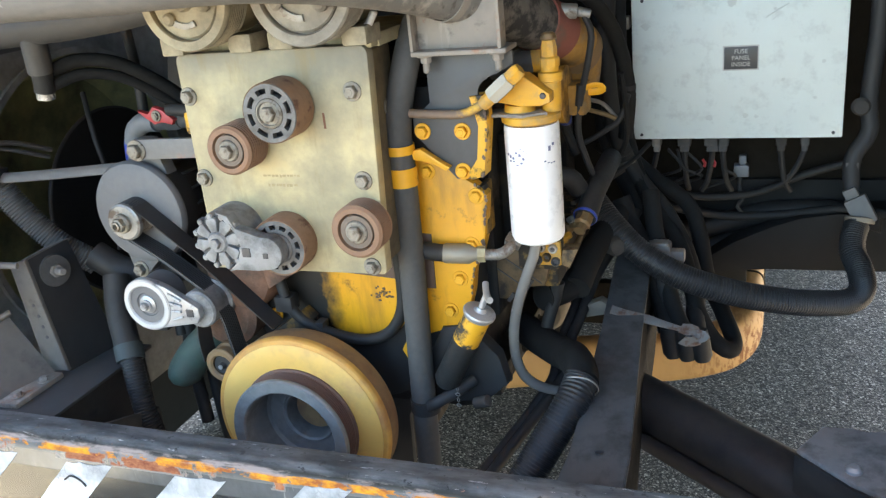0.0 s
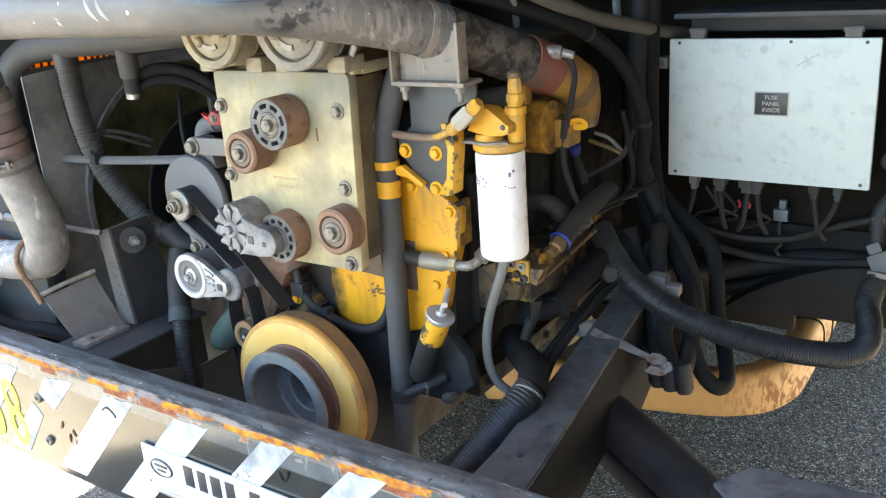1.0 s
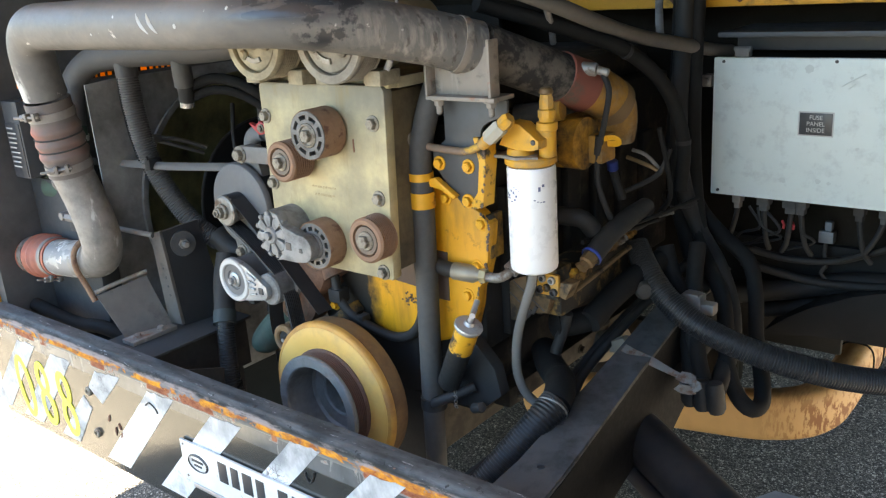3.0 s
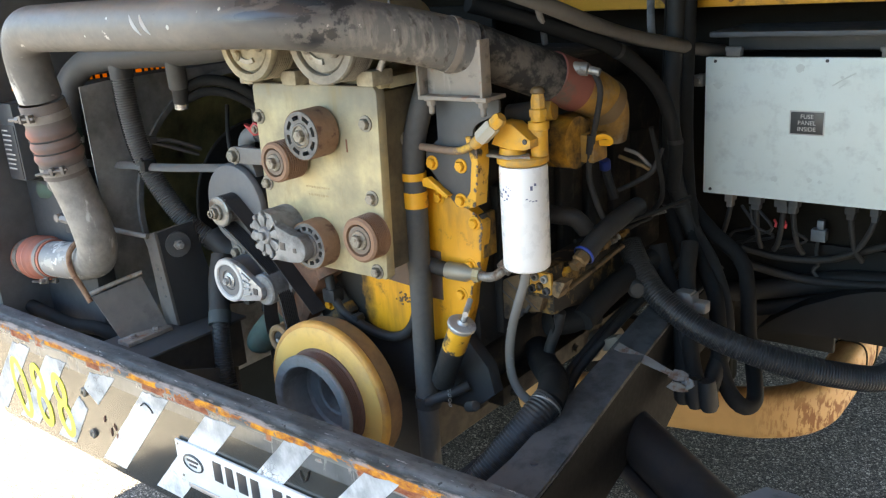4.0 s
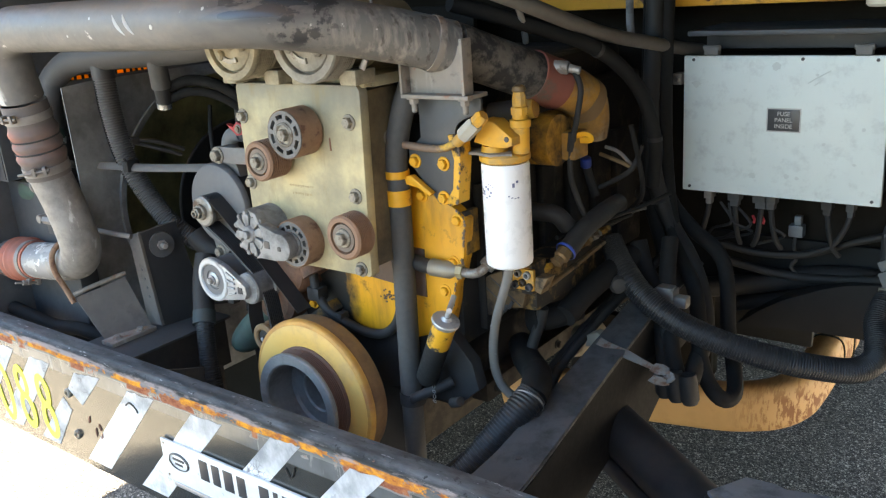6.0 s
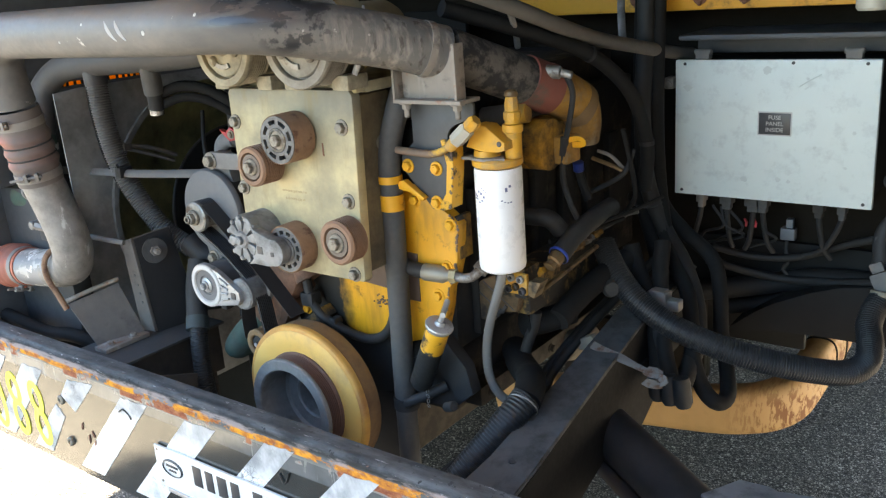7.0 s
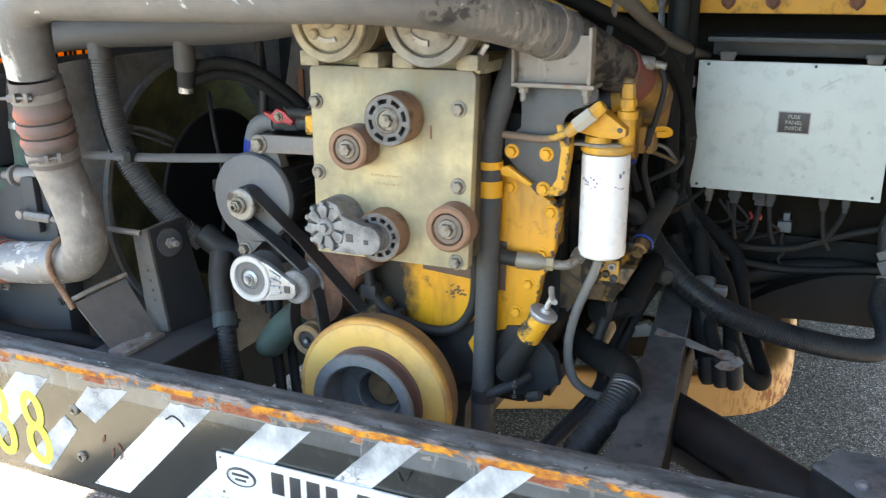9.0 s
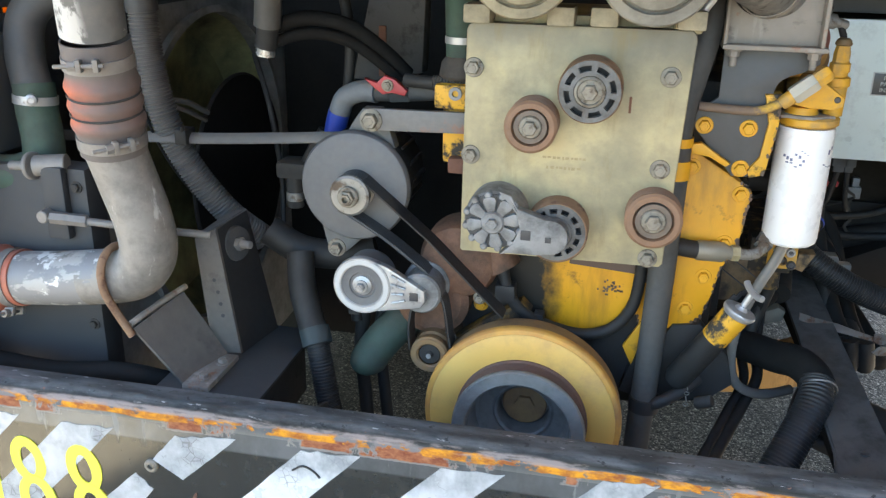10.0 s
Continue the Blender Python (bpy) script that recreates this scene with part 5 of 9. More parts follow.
def build_belt():
    """The ribbed belt: from the alternator pulley down to the damper and over the tensioner."""
    ob = thing("serpentine_belt", (-1.0, 1.318, 0.88), "black ribbed rubber drive belt", "belt")
    y0, y1 = 1.300, 1.344

    def strip(name, pts, smooth=True, flip=1):
        path = spline([(a, 0, b) for a, b in pts], 0.006) if smooth else [Vector((a, 0, b)) for a, b in pts]
        t = B()
        th = 0.0042
        rows = []
        for i, p in enumerate(path):
            d = (path[min(i + 1, len(path) - 1)] - path[max(i - 1, 0)]).normalized()
            nrm = flip * Vector((-d.z, 0, d.x))
            prof = [(y0, th / 2), (y1, th / 2)]
            for k in range(8):       # grooves on the inner face
                ya = y1 - (y1 - y0) * (k + 0.1) / 8
                yb = y1 - (y1 - y0) * (k + 0.62) / 8
                prof += [(ya, -th / 2), (yb, -th / 2), (yb - 0.0006, -th / 2 + 0.003), (yb - 0.0015, -th / 2 + 0.003)]
            rows.append([t.verts.new((p.x + nrm.x * o, yy, p.z + nrm.z * o)) for yy, o in prof])
        k = len(rows[0])
        for a, b in zip(rows, rows[1:]):
            for i in range(k):
                t.faces.new((a[i], a[(i + 1) % k], b[(i + 1) % k], b[i]))
        t.faces.new(rows[0][::-1]), t.faces.new(rows[-1])
        part(name, t, M_BELT, ob)

    ax, az, ar = -1.141, 1.196, 0.0365
    # round the alternator pulley, then both runs down
    a = [(ax + ar * math.cos(radians(d)), az + ar * math.sin(radians(d))) for d in range(50, 246, 13)]
    strip("pulley_wrap", a, False)
    strip("outer_run", [(ax + ar * math.cos(radians(50)), az + ar * math.sin(radians(50))), (-0.99, 1.118), (-0.846, 0.978)], False)
    px, pz, pr = -1.003, 1.016, 0.046
    strip("inner_run", [(ax + ar * math.cos(radians(245)), az + ar * math.sin(radians(245))), (-1.08, 1.118), (-1.022, 1.076), (-0.985, 1.046), (-0.962, 1.0), (-0.952, 0.945), (-0.945, 0.90)], flip=-1)
    strip("lower_run", [(-1.022, 0.985), (-1.028, 0.94), (-1.026, 0.89)])


M_BELT = material("ribbed_belt_rubber", (0.022, 0.022, 0.024), (0.04, 0.04, 0.041), 0.5, 0.0, 140, 20, bump=0.08)
build_belt()


# ---- charge air pipe across the bay ----
def build_charge_pipe():
    ob = thing("charge_air_pipe", (-1.0, 1.05, 1.60), "dusty black-painted charge air pipe with scuffs and worn patches", "pipe")
    r = 0.0515
    t = B()
    sweep(t, spline([(-1.489, 1.083, 1.50), (-1.481, 1.070, 1.56), (-1.459, 1.058, 1.625), (-1.40, 1.048, 1.660), (-1.30, 1.046, 1.664), (-1.05, 1.046, 1.665), (-0.85, 1.046, 1.665),
                     (-0.73, 1.053, 1.667), (-0.63, 1.10, 1.662), (-0.55, 1.19, 1.643), (-0.48, 1.305, 1.612), (-0.422, 1.41, 1.578)], 0.012), r, 40)
    part("pipe", t, M_PIPE, ob)
    t = B()
    sweep(t, spline([(-0.422, 1.41, 1.578), (-0.39, 1.50, 1.540), (-0.356, 1.602, 1.497)], 0.012), r - 0.001, 40)
    part("pipe_end", t, M_PIPE_END, ob, "dark grimy end of the pipe")
    # scuffs on the straight
    for x, z, dx in ((-0.912, 1.663, 0.034), (-0.878, 1.662, 0.030)):
        t = B()
        pts = [(x + dx * u, 1.046 - (r + 0.0002) * math.cos(a), 1.665 + (r + 0.0002) * math.sin(a)) for u, a in ((0, 0.42), (0.35, 0.18), (0.7, -0.08), (1.0, -0.32))]
        sweep(t, spline(pts, 0.004), lambda i, k=len(spline(pts, 0.004)): 0.001 + 0.0048 * math.sin(math.pi * min(1, (i + 0.5) / k)), 8, True, 0.16)
        part("paint_scuff", t, M_LETTER, ob, "white scuff")
    for x, a, s in ((-0.79, -0.05, 0.005), (-0.99, 0.35, 0.004), (-0.72, 0.45, 0.006), (-1.08, -0.3, 0.003), (-0.66, 0.5, 0.004)):
        t = B()
        yy = 1.046 if x < -0.75 else 1.06
        lathe(t, (x, yy - (r - 0.0002) * math.cos(a), 1.664 + (r - 0.0002) * math.sin(a)), (0, -math.cos(a), math.sin(a)), [(s, 0), (s * 0.7, 0.0008), (0, 0.001)], 7)
        part("paint_chip", t, M_LETTER, ob, "small pale chip")
    # upright of the pipe below the upper elbow: coupler, lower elbow
    cp = thing("charge_pipe_coupler", (-1.487, 1.1, 1.30), "red silicone coupler, dusty, clamped on the upright pipe", "coupler")
    axis = (Vector((-1.497, 1.122, 1.235)) - Vector((-1.488, 1.082, 1.50))).normalized()
    top = Vector((-1.488, 1.0835, 1.49))
    prof = []
    L = 0.19
    for i in range(53):
        h = L * i / 52
        bulge = 0.0
        for c in (0.072, 0.104, 0.136):
            bulge = max(bulge, 0.006 * math.exp(-((h - c) / 0.011) ** 2))
        prof.append((0.0545 + bulge, h))
    t = B()
    lathe(t, top, axis, [(0.051, 0)] + prof + [(0.051, L)], 44)
    part("sleeve", t, M_RED, cp)
    ring_clamp(top + axis * 0.034, axis, 0.055, 0.02, M_STEEL_DARK, cp, screw=(0.35, -1, 0.0))
    ring_clamp(top + axis * 0.168, axis, 0.055, 0.02, M_STEEL_DARK, cp, screw=(0.9, -0.8, 0.0))
    t = B()
    for c in (0.088, 0.120):
        lathe(t, top + axis * c, axis, [(0.0575, -0.002), (0.0592, 0.0), (0.0575, 0.002)], 44)
    part("groove_wire", t, M_BLACK_DUSTY, cp, "dark wire between the folds")
    low = thing("lower_charge_pipe", (-1.5, 1.13, 1.05), "pale bare aluminium elbow pipe with clamped red coupler", "pipe")
    t = B()
    sweep(t, spline([top + axis * 0.182, (-1.482, 1.125, 1.24), (-1.468, 1.135, 1.168), (-1.470, 1.142, 1.108), (-1.502, 1.148, 1.066), (-1.56, 1.152, 1.048), (-1.60, 1.153, 1.041)], 0.01), 0.0505, 40)
    part("elbow", t, M_PIPE_BARE, low)
    t = B()
    sweep(t, spline([(-1.55, 1.153, 1.050), (-1.65, 1.156, 1.034), (-1.775, 1.16, 1.020)], 0.012), 0.0515, 40)
    part("straight", t, M_PIPE_WHITE, low, "white-painted straight, paint chipped")
    ax2 = (Vector((-1.93, 1.163, 1.002)) - Vector((-1.745, 1.159, 1.024))).normalized()
    p0 = Vector((-1.745, 1.159, 1.024))
    prof = []
    for i in range(45):
        h = 0.175 * i / 44
        bulge = max(0.010 * math.exp(-((h - c) / 0.0085) ** 2) for c in (0.052, 0.082, 0.112))
        prof.append((0.0545 + bulge, h))
    t = B()
    lathe(t, p0, ax2, [(0.051, 0)] + prof + [(0.051, 0.175)], 44)
    part("coupler", t, M_RED_BRIGHT, low, "orange-red silicone coupler")
    ring_clamp(p0 + ax2 * 0.022, ax2, 0.055, 0.02, M_STEEL_DARK, low, screw=(0.0, -0.3, -1))
    ring_clamp(p0 + ax2 * 0.148, ax2, 0.055, 0.024, M_STEEL, low)


M_PIPE_END = material("grimy_pipe_end", (0.075, 0.068, 0.06), (0.15, 0.135, 0.115), 0.7, 0.0, 90, 12, bump=0.3, dirt=(0.025, 0.024, 0.024), dirt_amount=0.5, dirt_scale=25)
M_STEEL_DARK = material("grey_clamp_steel", (0.2, 0.185, 0.17), (0.27, 0.25, 0.23), 0.6, 0.3, 80, 14)
M_PIPE_WHITE = material("chipped_white_pipe", (0.45, 0.43, 0.405), (0.34, 0.325, 0.305), 0.55, 0.1, 60, 9, dirt=(0.16, 0.145, 0.13), dirt_amount=0.28, dirt_scale=14)
M_RED_BRIGHT = material("orange_silicone", (0.47, 0.135, 0.075), (0.38, 0.14, 0.09), 0.55, 0.0, 60, 8, dirt=(0.22, 0.12, 0.1), dirt_amount=0.28, dirt_scale=8, dirt_edge=0.3)
lay_patch(M_PIPE_WHITE, (0.2, 0.2, 0.205), [], (9, 16, 16), 0.47, 0.50, 0.5, 0.85, shift=5.0)
lay_patch(M_PIPE_WHITE, (0.66, 0.65, 0.63), [], (20, 26, 26), 0.60, 0.62, 0.5, 0.9, shift=15.0)
build_charge_pipe()


def build_pipe_bracket():
    ob = thing("pipe_bracket", (-0.43, 1.37, 1.24), "black sheet steel arm with a bolted saddle carrying the pipe", "bracket")
    # upright arm with a round notch and tapered foot
    out = [(-0.500, 1.488), (-0.352, 1.488), (-0.345, 1.482), (-0.345, 1.462)]
    out += [(-0.372, 1.447), (-0.392, 1.440)] + arc(-0.383, 1.412, 0.028, 95, 200, 8)[1:] + [(-0.412, 1.38), (-0.414, 1.33), (-0.418, 1.275), (-0.437, 1.262), (-0.462, 1.262), (-0.535, 1.345), (-0.535, 1.372), (-0.500, 1.40)]
    t = B()
    prism(t, out, 1.388, 1.396, 0.0015)
    part("arm", t, M_ARM_BLACK, ob)
    t = B()
    box(t, (-0.508, 1.345, 1.486), (-0.343, 1.412, 1.494), 0.002)
    part("ledge", t, M_BRACKET, ob, "folded ledge, dusty")
    t = B()
    # saddle: side cheeks and a cradle under the pipe
    prism(t, [(-0.506, 1.494), (-0.352, 1.494), (-0.352, 1.584), (-0.379, 1.584)] + [(-0.442 + 0.062 * math.cos(radians(-5 - 170 * i / 20)), 1.589 + 0.0535 * math.sin(radians(-5 - 170 * i / 20))) for i in range(21)] + [(-0.506, 1.584)], 1.372, 1.378, 0.001)
    box(t, (-0.508, 1.345, 1.494), (-0.502, 1.376, 1.57), 0.002)
    box(t, (-0.357, 1.345, 1.494), (-0.350, 1.376, 1.60), 0.002)
    part("saddle", t, M_BRACKET, ob, "grey saddle under the pipe")
    axis = (0.46, 0.84, -0.27)
    ring_clamp((-0.442, 1.375, 1.589), axis, 0.0525, 0.014, M_BRACKET, ob, "dusty band over the pipe")
    for x in (-0.488, -0.362):
        t = B()
        hexbolt(t, (x, 1.362, 1.486), (0, 0, -1), 0.010, 0.011)
        cyl(t, (x, 1.362, 1.480), (x, 1.362, 1.456), 0.006, seg=12)
        part("bolt", t, M_BRACKET, ob)
    for x, z in ((-0.518, 1.350), (-0.444, 1.349), (-0.449, 1.277)):
        t = B()
        hexbolt(t, (x, 1.388, z), (0, -1, 0), 0.0105, 0.010)
        part("bolt", t, M_YELLOW, ob, "yellow painted bolt")


M_ARM_BLACK = material("slate_black_paint", (0.055, 0.058, 0.062), (0.075, 0.076, 0.078), 0.5, 0.0, 60, 7, bump=0.05)
M_BRACKET = material("dusty_grey_bracket", (0.3, 0.265, 0.225), (0.2, 0.18, 0.16), 0.7, 0.05, 70, 10, dirt=(0.26, 0.13, 0.08), dirt_amount=0.16, dirt_scale=22)
lay_patch(M_BRACKET, (0.42, 0.39, 0.35), [], (30, 30, 6), 0.52, 0.66, 0.8, 0.6)
lay_patch(M_BRACKET, (0.1, 0.09, 0.08), [], (22, 22, 30), 0.56, 0.66, 0.8, 0.7, shift=5.0)
build_pipe_bracket()


# ---- engine ----
def build_engine():
    ob = thing("diesel_engine", (-0.7, 1.8, 0.55), "yellow diesel engine, chipped and covered with oily grime", "engine")
    t = B()
    box(t, (-0.92, 1.44, 0.92), (-0.46, 2.34, 1.42), 0.012)
    box(t, (-0.90, 1.46, 0.74), (-0.50, 2.2, 0.92), 0.02)
    part("block", t, M_BLOCK, ob)
    for k in range(6):
        t = B()
        box(t, (-0.462, 1.50 + 0.13 * k, 0.94), (-0.440, 1.56 + 0.13 * k, 1.28), 0.006)
        part("block_rib", t, M_BLOCK, ob)
    t = B()
    box(t, (-0.88, 1.50, 1.42), (-0.50, 2.3, 1.50), 0.02)
    part("valve_cover", t, M_BLOCK, ob)
    # timing cover: yellow casting with a stepped right edge and a round lower end
    right = [(-0.585, 1.30), (-0.515, 1.292), (-0.44, 1.245), (-0.418, 1.225), (-0.428, 1.14), (-0.440, 1.10), (-0.455, 1.075), (-0.462, 1.03), (-0.478, 0.975), (-0.50, 0.955)]
    low = [(-0.585, 0.925), (-0.60, 0.965), (-0.635, 0.93), (-0.70, 0.912), (-0.765, 0.928), (-0.82, 0.958), (-0.85, 1.0)]
    t = B()
    prism(t, right + [(-0.53, 0.945)] + low + [(-0.90, 1.06), (-0.90, 1.30)], 1.412, 1.445, 0.006)
    part("timing_cover", t, M_COVER, ob, "yellow timing cover, chipped at the rim")
    for x, z in ((-0.528, 1.269), (-0.438, 1.223), (-0.455, 1.128), (-0.484, 1.058), (-0.51, 0.99), (-0.905, 0.955), (-0.60, 1.285)):
        t = B()
        hexbolt(t, (x, 1.413, z), (0, -1, 0), 0.0105, 0.009)
        part("cover_bolt", t, M_YELLOW, ob)
    chips(ob, right[2:], 1.412, 46, 0.0034, M_BARE, "dark chip at the cover's rim", seed=5)
    chips(ob, low, 1.412, 16, 0.0034, M_BARE, "dark chip at the cover's rim", inward=-0.004, seed=6)
    # bare brown patch where a plate was
    t = B()
    prism(t, [(-0.735, 1.060), (-0.60, 1.050), (-0.60, 1.035), (-0.536, 1.035), (-0.534, 1.147), (-0.62, 1.15), (-0.735, 1.15)], 1.4095, 1.4135, 0.0008)
    part("bare_patch", t, M_BARE, ob, "brown bare metal patch")
    random.seed(4)
    for k in range(26):
        t = B()
        a, b = random.gauss(-0.652, 0.012), random.gauss(1.018, 0.008)
        box(t, (a - 0.002, 1.4105, b - 0.0015), (a + random.uniform(0.001, 0.004), 1.4135, b + 0.002), 0)
        part("paint_chip", t, M_BARE, ob, "brown paint chip")
    t = B()
    prism(t, arc(-0.735, 1.0, 0.235, -5, -165, 20) + [(-0.93, 1.06), (-0.54, 1.06)], 1.425, 1.447, 0.004)
    part("gear_case", t, M_BLACK, ob, "oil-black rounded gear case")
    t = B()
    prism(t, [(-0.53, 1.0 - 0.045), (-0.478, 0.962), (-0.42, 0.90), (-0.405, 0.84), (-0.45, 0.80), (-0.56, 0.78), (-0.62, 0.80), (-0.60, 0.87), (-0.56, 0.90)], 1.405, 1.44, 0.005)
    part("lower_cover", t, M_BLACK, ob, "black lower front cover")
    t = B()
    prism(t, [(-0.62, 0.90), (-0.59, 0.955), (-0.575, 0.95), (-0.60, 0.86)], 1.402, 1.412, 0.002)
    part("yellow_rib", t, M_YELLOW, ob)
    # brown plate on the engine's side by the cover's edge
    t = B()
    box(t, (-0.436, 1.42, 1.145), (-0.424, 1.468, 1.24), 0.003)
    part("side_flange", t, M_YELLOW_GRIMY, ob)
    # oil pan rail seen low, brown
    t = B()
    box(t, (-0.50, 1.50, 0.752), (-0.452, 2.25, 0.80), 0.006)
    part("pan_rail", t, M_PANRAIL, ob, "brown oil pan rail")
    t = B()
    prism(t, [(-0.91, 0.76), (-0.56, 0.76), (-0.645, 0.735), (-0.66, 0.70), (-0.665, 0.575), (-0.685, 0.555), (-0.89, 0.555), (-0.91, 0.575)], 1.49, 2.05, 0.012)
    part("oil_sump", t, M_PANRAIL, ob, "brown oily sump")
    # added plate that turns the sump's front black
    t = B()
    prism(t, [(-0.915, 0.80), (-0.56, 0.80), (-0.64, 0.735), (-0.655, 0.70), (-0.66, 0.572), (-0.685, 0.55), (-0.89, 0.55), (-0.915, 0.572)], 1.470, 1.489, 0.005)
    part("black_front", t, M_BLACK, ob, "black plate added to darken the sump's front")
    for k in range(5):
        t = B()
        hexbolt(t, (-0.452, 1.54 + 0.14 * k, 0.776), (1, 0, 0), 0.009, 0.01)
        part("pan_bolt", t, M_PANRAIL, ob)


M_COVER = material("chipped_engine_yellow", (0.76, 0.37, 0.014), (0.66, 0.31, 0.012), 0.45, 0.0, 50, 7, bump=0.08, dirt=(0.14, 0.07, 0.025), dirt_amount=0.16, dirt_scale=18)
lay_patch(M_COVER, (0.30, 0.14, 0.02), [], (24, 24, 5), 0.52, 0.72, 0.6, 0.7)
lay_patch(M_COVER, (0.016, 0.0145, 0.012), [("x", 0.055, 0.0), ("z", 0.70, 0.62)], (16, 16, 13), 0.15, 0.35, 0.6, 1.0, wobble=0.16)
lay_patch(M_COVER, (0.03, 0.024, 0.018), [("x", 0.295, 0.325)], (30, 30, 16), 0.3, 0.45, 0.6, 0.9, wobble=0.05)
M_BARE = material("bare_brown_metal", (0.13, 0.085, 0.065), (0.10, 0.07, 0.058), 0.55, 0.1, 70, 8, bump=0.05)
M_PANRAIL = material("brown_oiled_steel", (0.05, 0.036, 0.019), (0.034, 0.026, 0.016), 0.6, 0.0, 50, 8, dirt=(0.03, 0.025, 0.02), dirt_amount=0.35)
build_engine()


def build_engine_front():
    # rusty water pump casting between belt and plate
    wp = thing("water_pump", (-0.96, 1.40, 0.93), "rust-brown cast water pump housing behind the belt", "pump")
    t = B()
    lathe(t, (-0.945, 1.345, 1.06), (0, 1, 0), [(0, 0), (0.05, 0), (0.07, 0.012), (0.078, 0.03), (0.078, 0.09), (0, 0.09)], 36)
    tube(t, [(-0.93, 1.40, 1.10), (-0.88, 1.39, 1.08), (-0.855, 1.385, 1.045)], 0.034, 20)
    part("housing", t, M_RUST_LIGHT, wp)
    t = B()
    lathe(t, (-0.995, 1.352, 0.975), (0, 1, 0), [(0, 0), (0.06, 0), (0.074, 0.01), (0.074, 0.06), (0, 0.06)], 36)
    part("lower_housing", t, M_RUST_LIGHT, wp)
    for p in ((-0.925, 1.345, 1.12), (-0.90, 1.36, 0.99), (-0.955, 1.35, 0.905)):
        t = B()
        hexbolt(t, p, (0, -1, 0), 0.009, 0.009)
        part("bolt", t, M_BOLT, wp)
    t = B()
    prism(t, [(-0.99, 0.86), (-0.90, 0.93), (-0.82, 0.985), (-0.80, 0.965), (-0.86, 0.90), (-0.95, 0.83)], 1.375, 1.41, 0.005)
    part("bracket", t, M_YELLOW_GRIMY, wp)
    # yellow thermostat block and heater valve on the engine's left side
    blk = thing("thermostat_block", (-0.965, 1.40, 1.27), "grimy yellow block with a port at the plate's edge", "housing")
    t = B()
    box(t, (-0.998, 1.36, 1.355), (-0.92, 1.46, 1.40), 0.008)
    box(t, (-0.985, 1.38, 1.25), (-0.92, 1.46, 1.36), 0.008)
    part("block", t, M_YELLOW_CHIP, blk)
    bh = thing("bypass_hose", (-1.0, 1.40, 1.39), "black hose with ribbed end over the yellow block", "hose")
    t = B()
    tube(t, [(-1.062, 1.405, 1.397), (-1.03, 1.398, 1.3965), (-1.005, 1.395, 1.395)], 0.0125, 16)
    part("hose", t, M_RUBBER, bh)
    t = B()
    ribbed(t, [(-1.006, 1.395, 1.396), (-0.97, 1.392, 1.397), (-0.93, 1.39, 1.398)], 0.0145, 0.006, 0.002, 16)
    part("ribbed_end", t, M_BLACK_DUSTY, bh, "ribbed end")
    t = B()
    lathe(t, (-0.957, 1.36, 1.385), (0, -1, 0), [(0.006, 0), (0.012, 0), (0.012, 0.006), (0.006, 0.006), (0.006, 0)], 16)
    part("port", t, M_ALU, blk)
    t = B()
    box(t, (-0.97, 1.36, 1.235), (-0.93, 1.40, 1.265), 0.006)
    part("rusty_lug", t, M_RUST_DARK, blk)
    v = thing("heater_valve", (-1.10, 1.445, 1.34), "dark shut-off valve with red plastic handle and grey elbow", "valve")
    t = B()
    tube(t, [(-1.0, 1.43, 1.375), (-1.06, 1.437, 1.368), (-1.13, 1.448, 1.362)], 0.017, 18)
    cyl(t, (-1.10, 1.44, 1.366), (-1.06, 1.436, 1.37), 0.021, seg=6)
    part("body", t, M_HOSE_GREY, v)
    t = B()
    tube(t, [(-1.13, 1.448, 1.363), (-1.165, 1.455, 1.362), (-1.20, 1.46, 1.345), (-1.213, 1.462, 1.315)], 0.0215, 18)
    part("elbow", t, M_GREYPLASTIC, v, "grey elbow")
    t = B()
    prism(t, [(-1.145, 1.395), (-1.12, 1.388), (-1.105, 1.402), (-1.085, 1.396), (-1.06, 1.375), (-1.065, 1.365), (-1.09, 1.37), (-1.108, 1.366), (-1.128, 1.38)], 1.408, 1.424, 0.003)
    part("handle", t, M_REDPLASTIC, v, "red plastic butterfly handle")
    t = B()
    hexbolt(t, (-1.098, 1.408, 1.384), (0, -1, 0), 0.008, 0.006)
    part("handle_bolt", t, M_BOLT, v)
    t = B()
    tube(t, [(-1.213, 1.462, 1.318), (-1.225, 1.47, 1.28), (-1.24, 1.49, 1.22), (-1.25, 1.53, 1.12)], 0.022, 16)
    solo("blue_heater_hose", t, M_BLUE, (-1.25, 1.53, 1.12), "bright blue silicone heater hose", "hose")
    # green coolant elbow and pipe at the lower left
    t = B()
    path = spline([(-1.01, 1.46, 0.93), (-1.06, 1.41, 0.905), (-1.10, 1.375, 0.868), (-1.128, 1.355, 0.825), (-1.135, 1.35, 0.80)], 0.008)
    sweep(t, path, lambda i: 0.038 * (1.0 if i < len(path) - 4 else (0.96, 0.86, 0.68, 0.4)[i - len(path) + 4]), 24)
    solo("green_coolant_hose", t, M_GREEN, (-1.11, 1.38, 0.80), "short fat green coolant hose, dusty", "hose")
    # green upper hose behind the plate, with a worm clamp
    g = thing("upper_coolant_hose", (-0.97, 1.40, 1.44), "green upper coolant hose with steel clamp on the engine", "hose")
    t = B()
    tube(t, [(-0.955, 1.41, 1.42), (-0.958, 1.41, 1.50), (-0.962, 1.40, 1.62), (-0.975, 1.35, 1.68), (-1.02, 1.33, 1.70)], 0.030, 22)
    part("hose", t, M_GREEN, g)
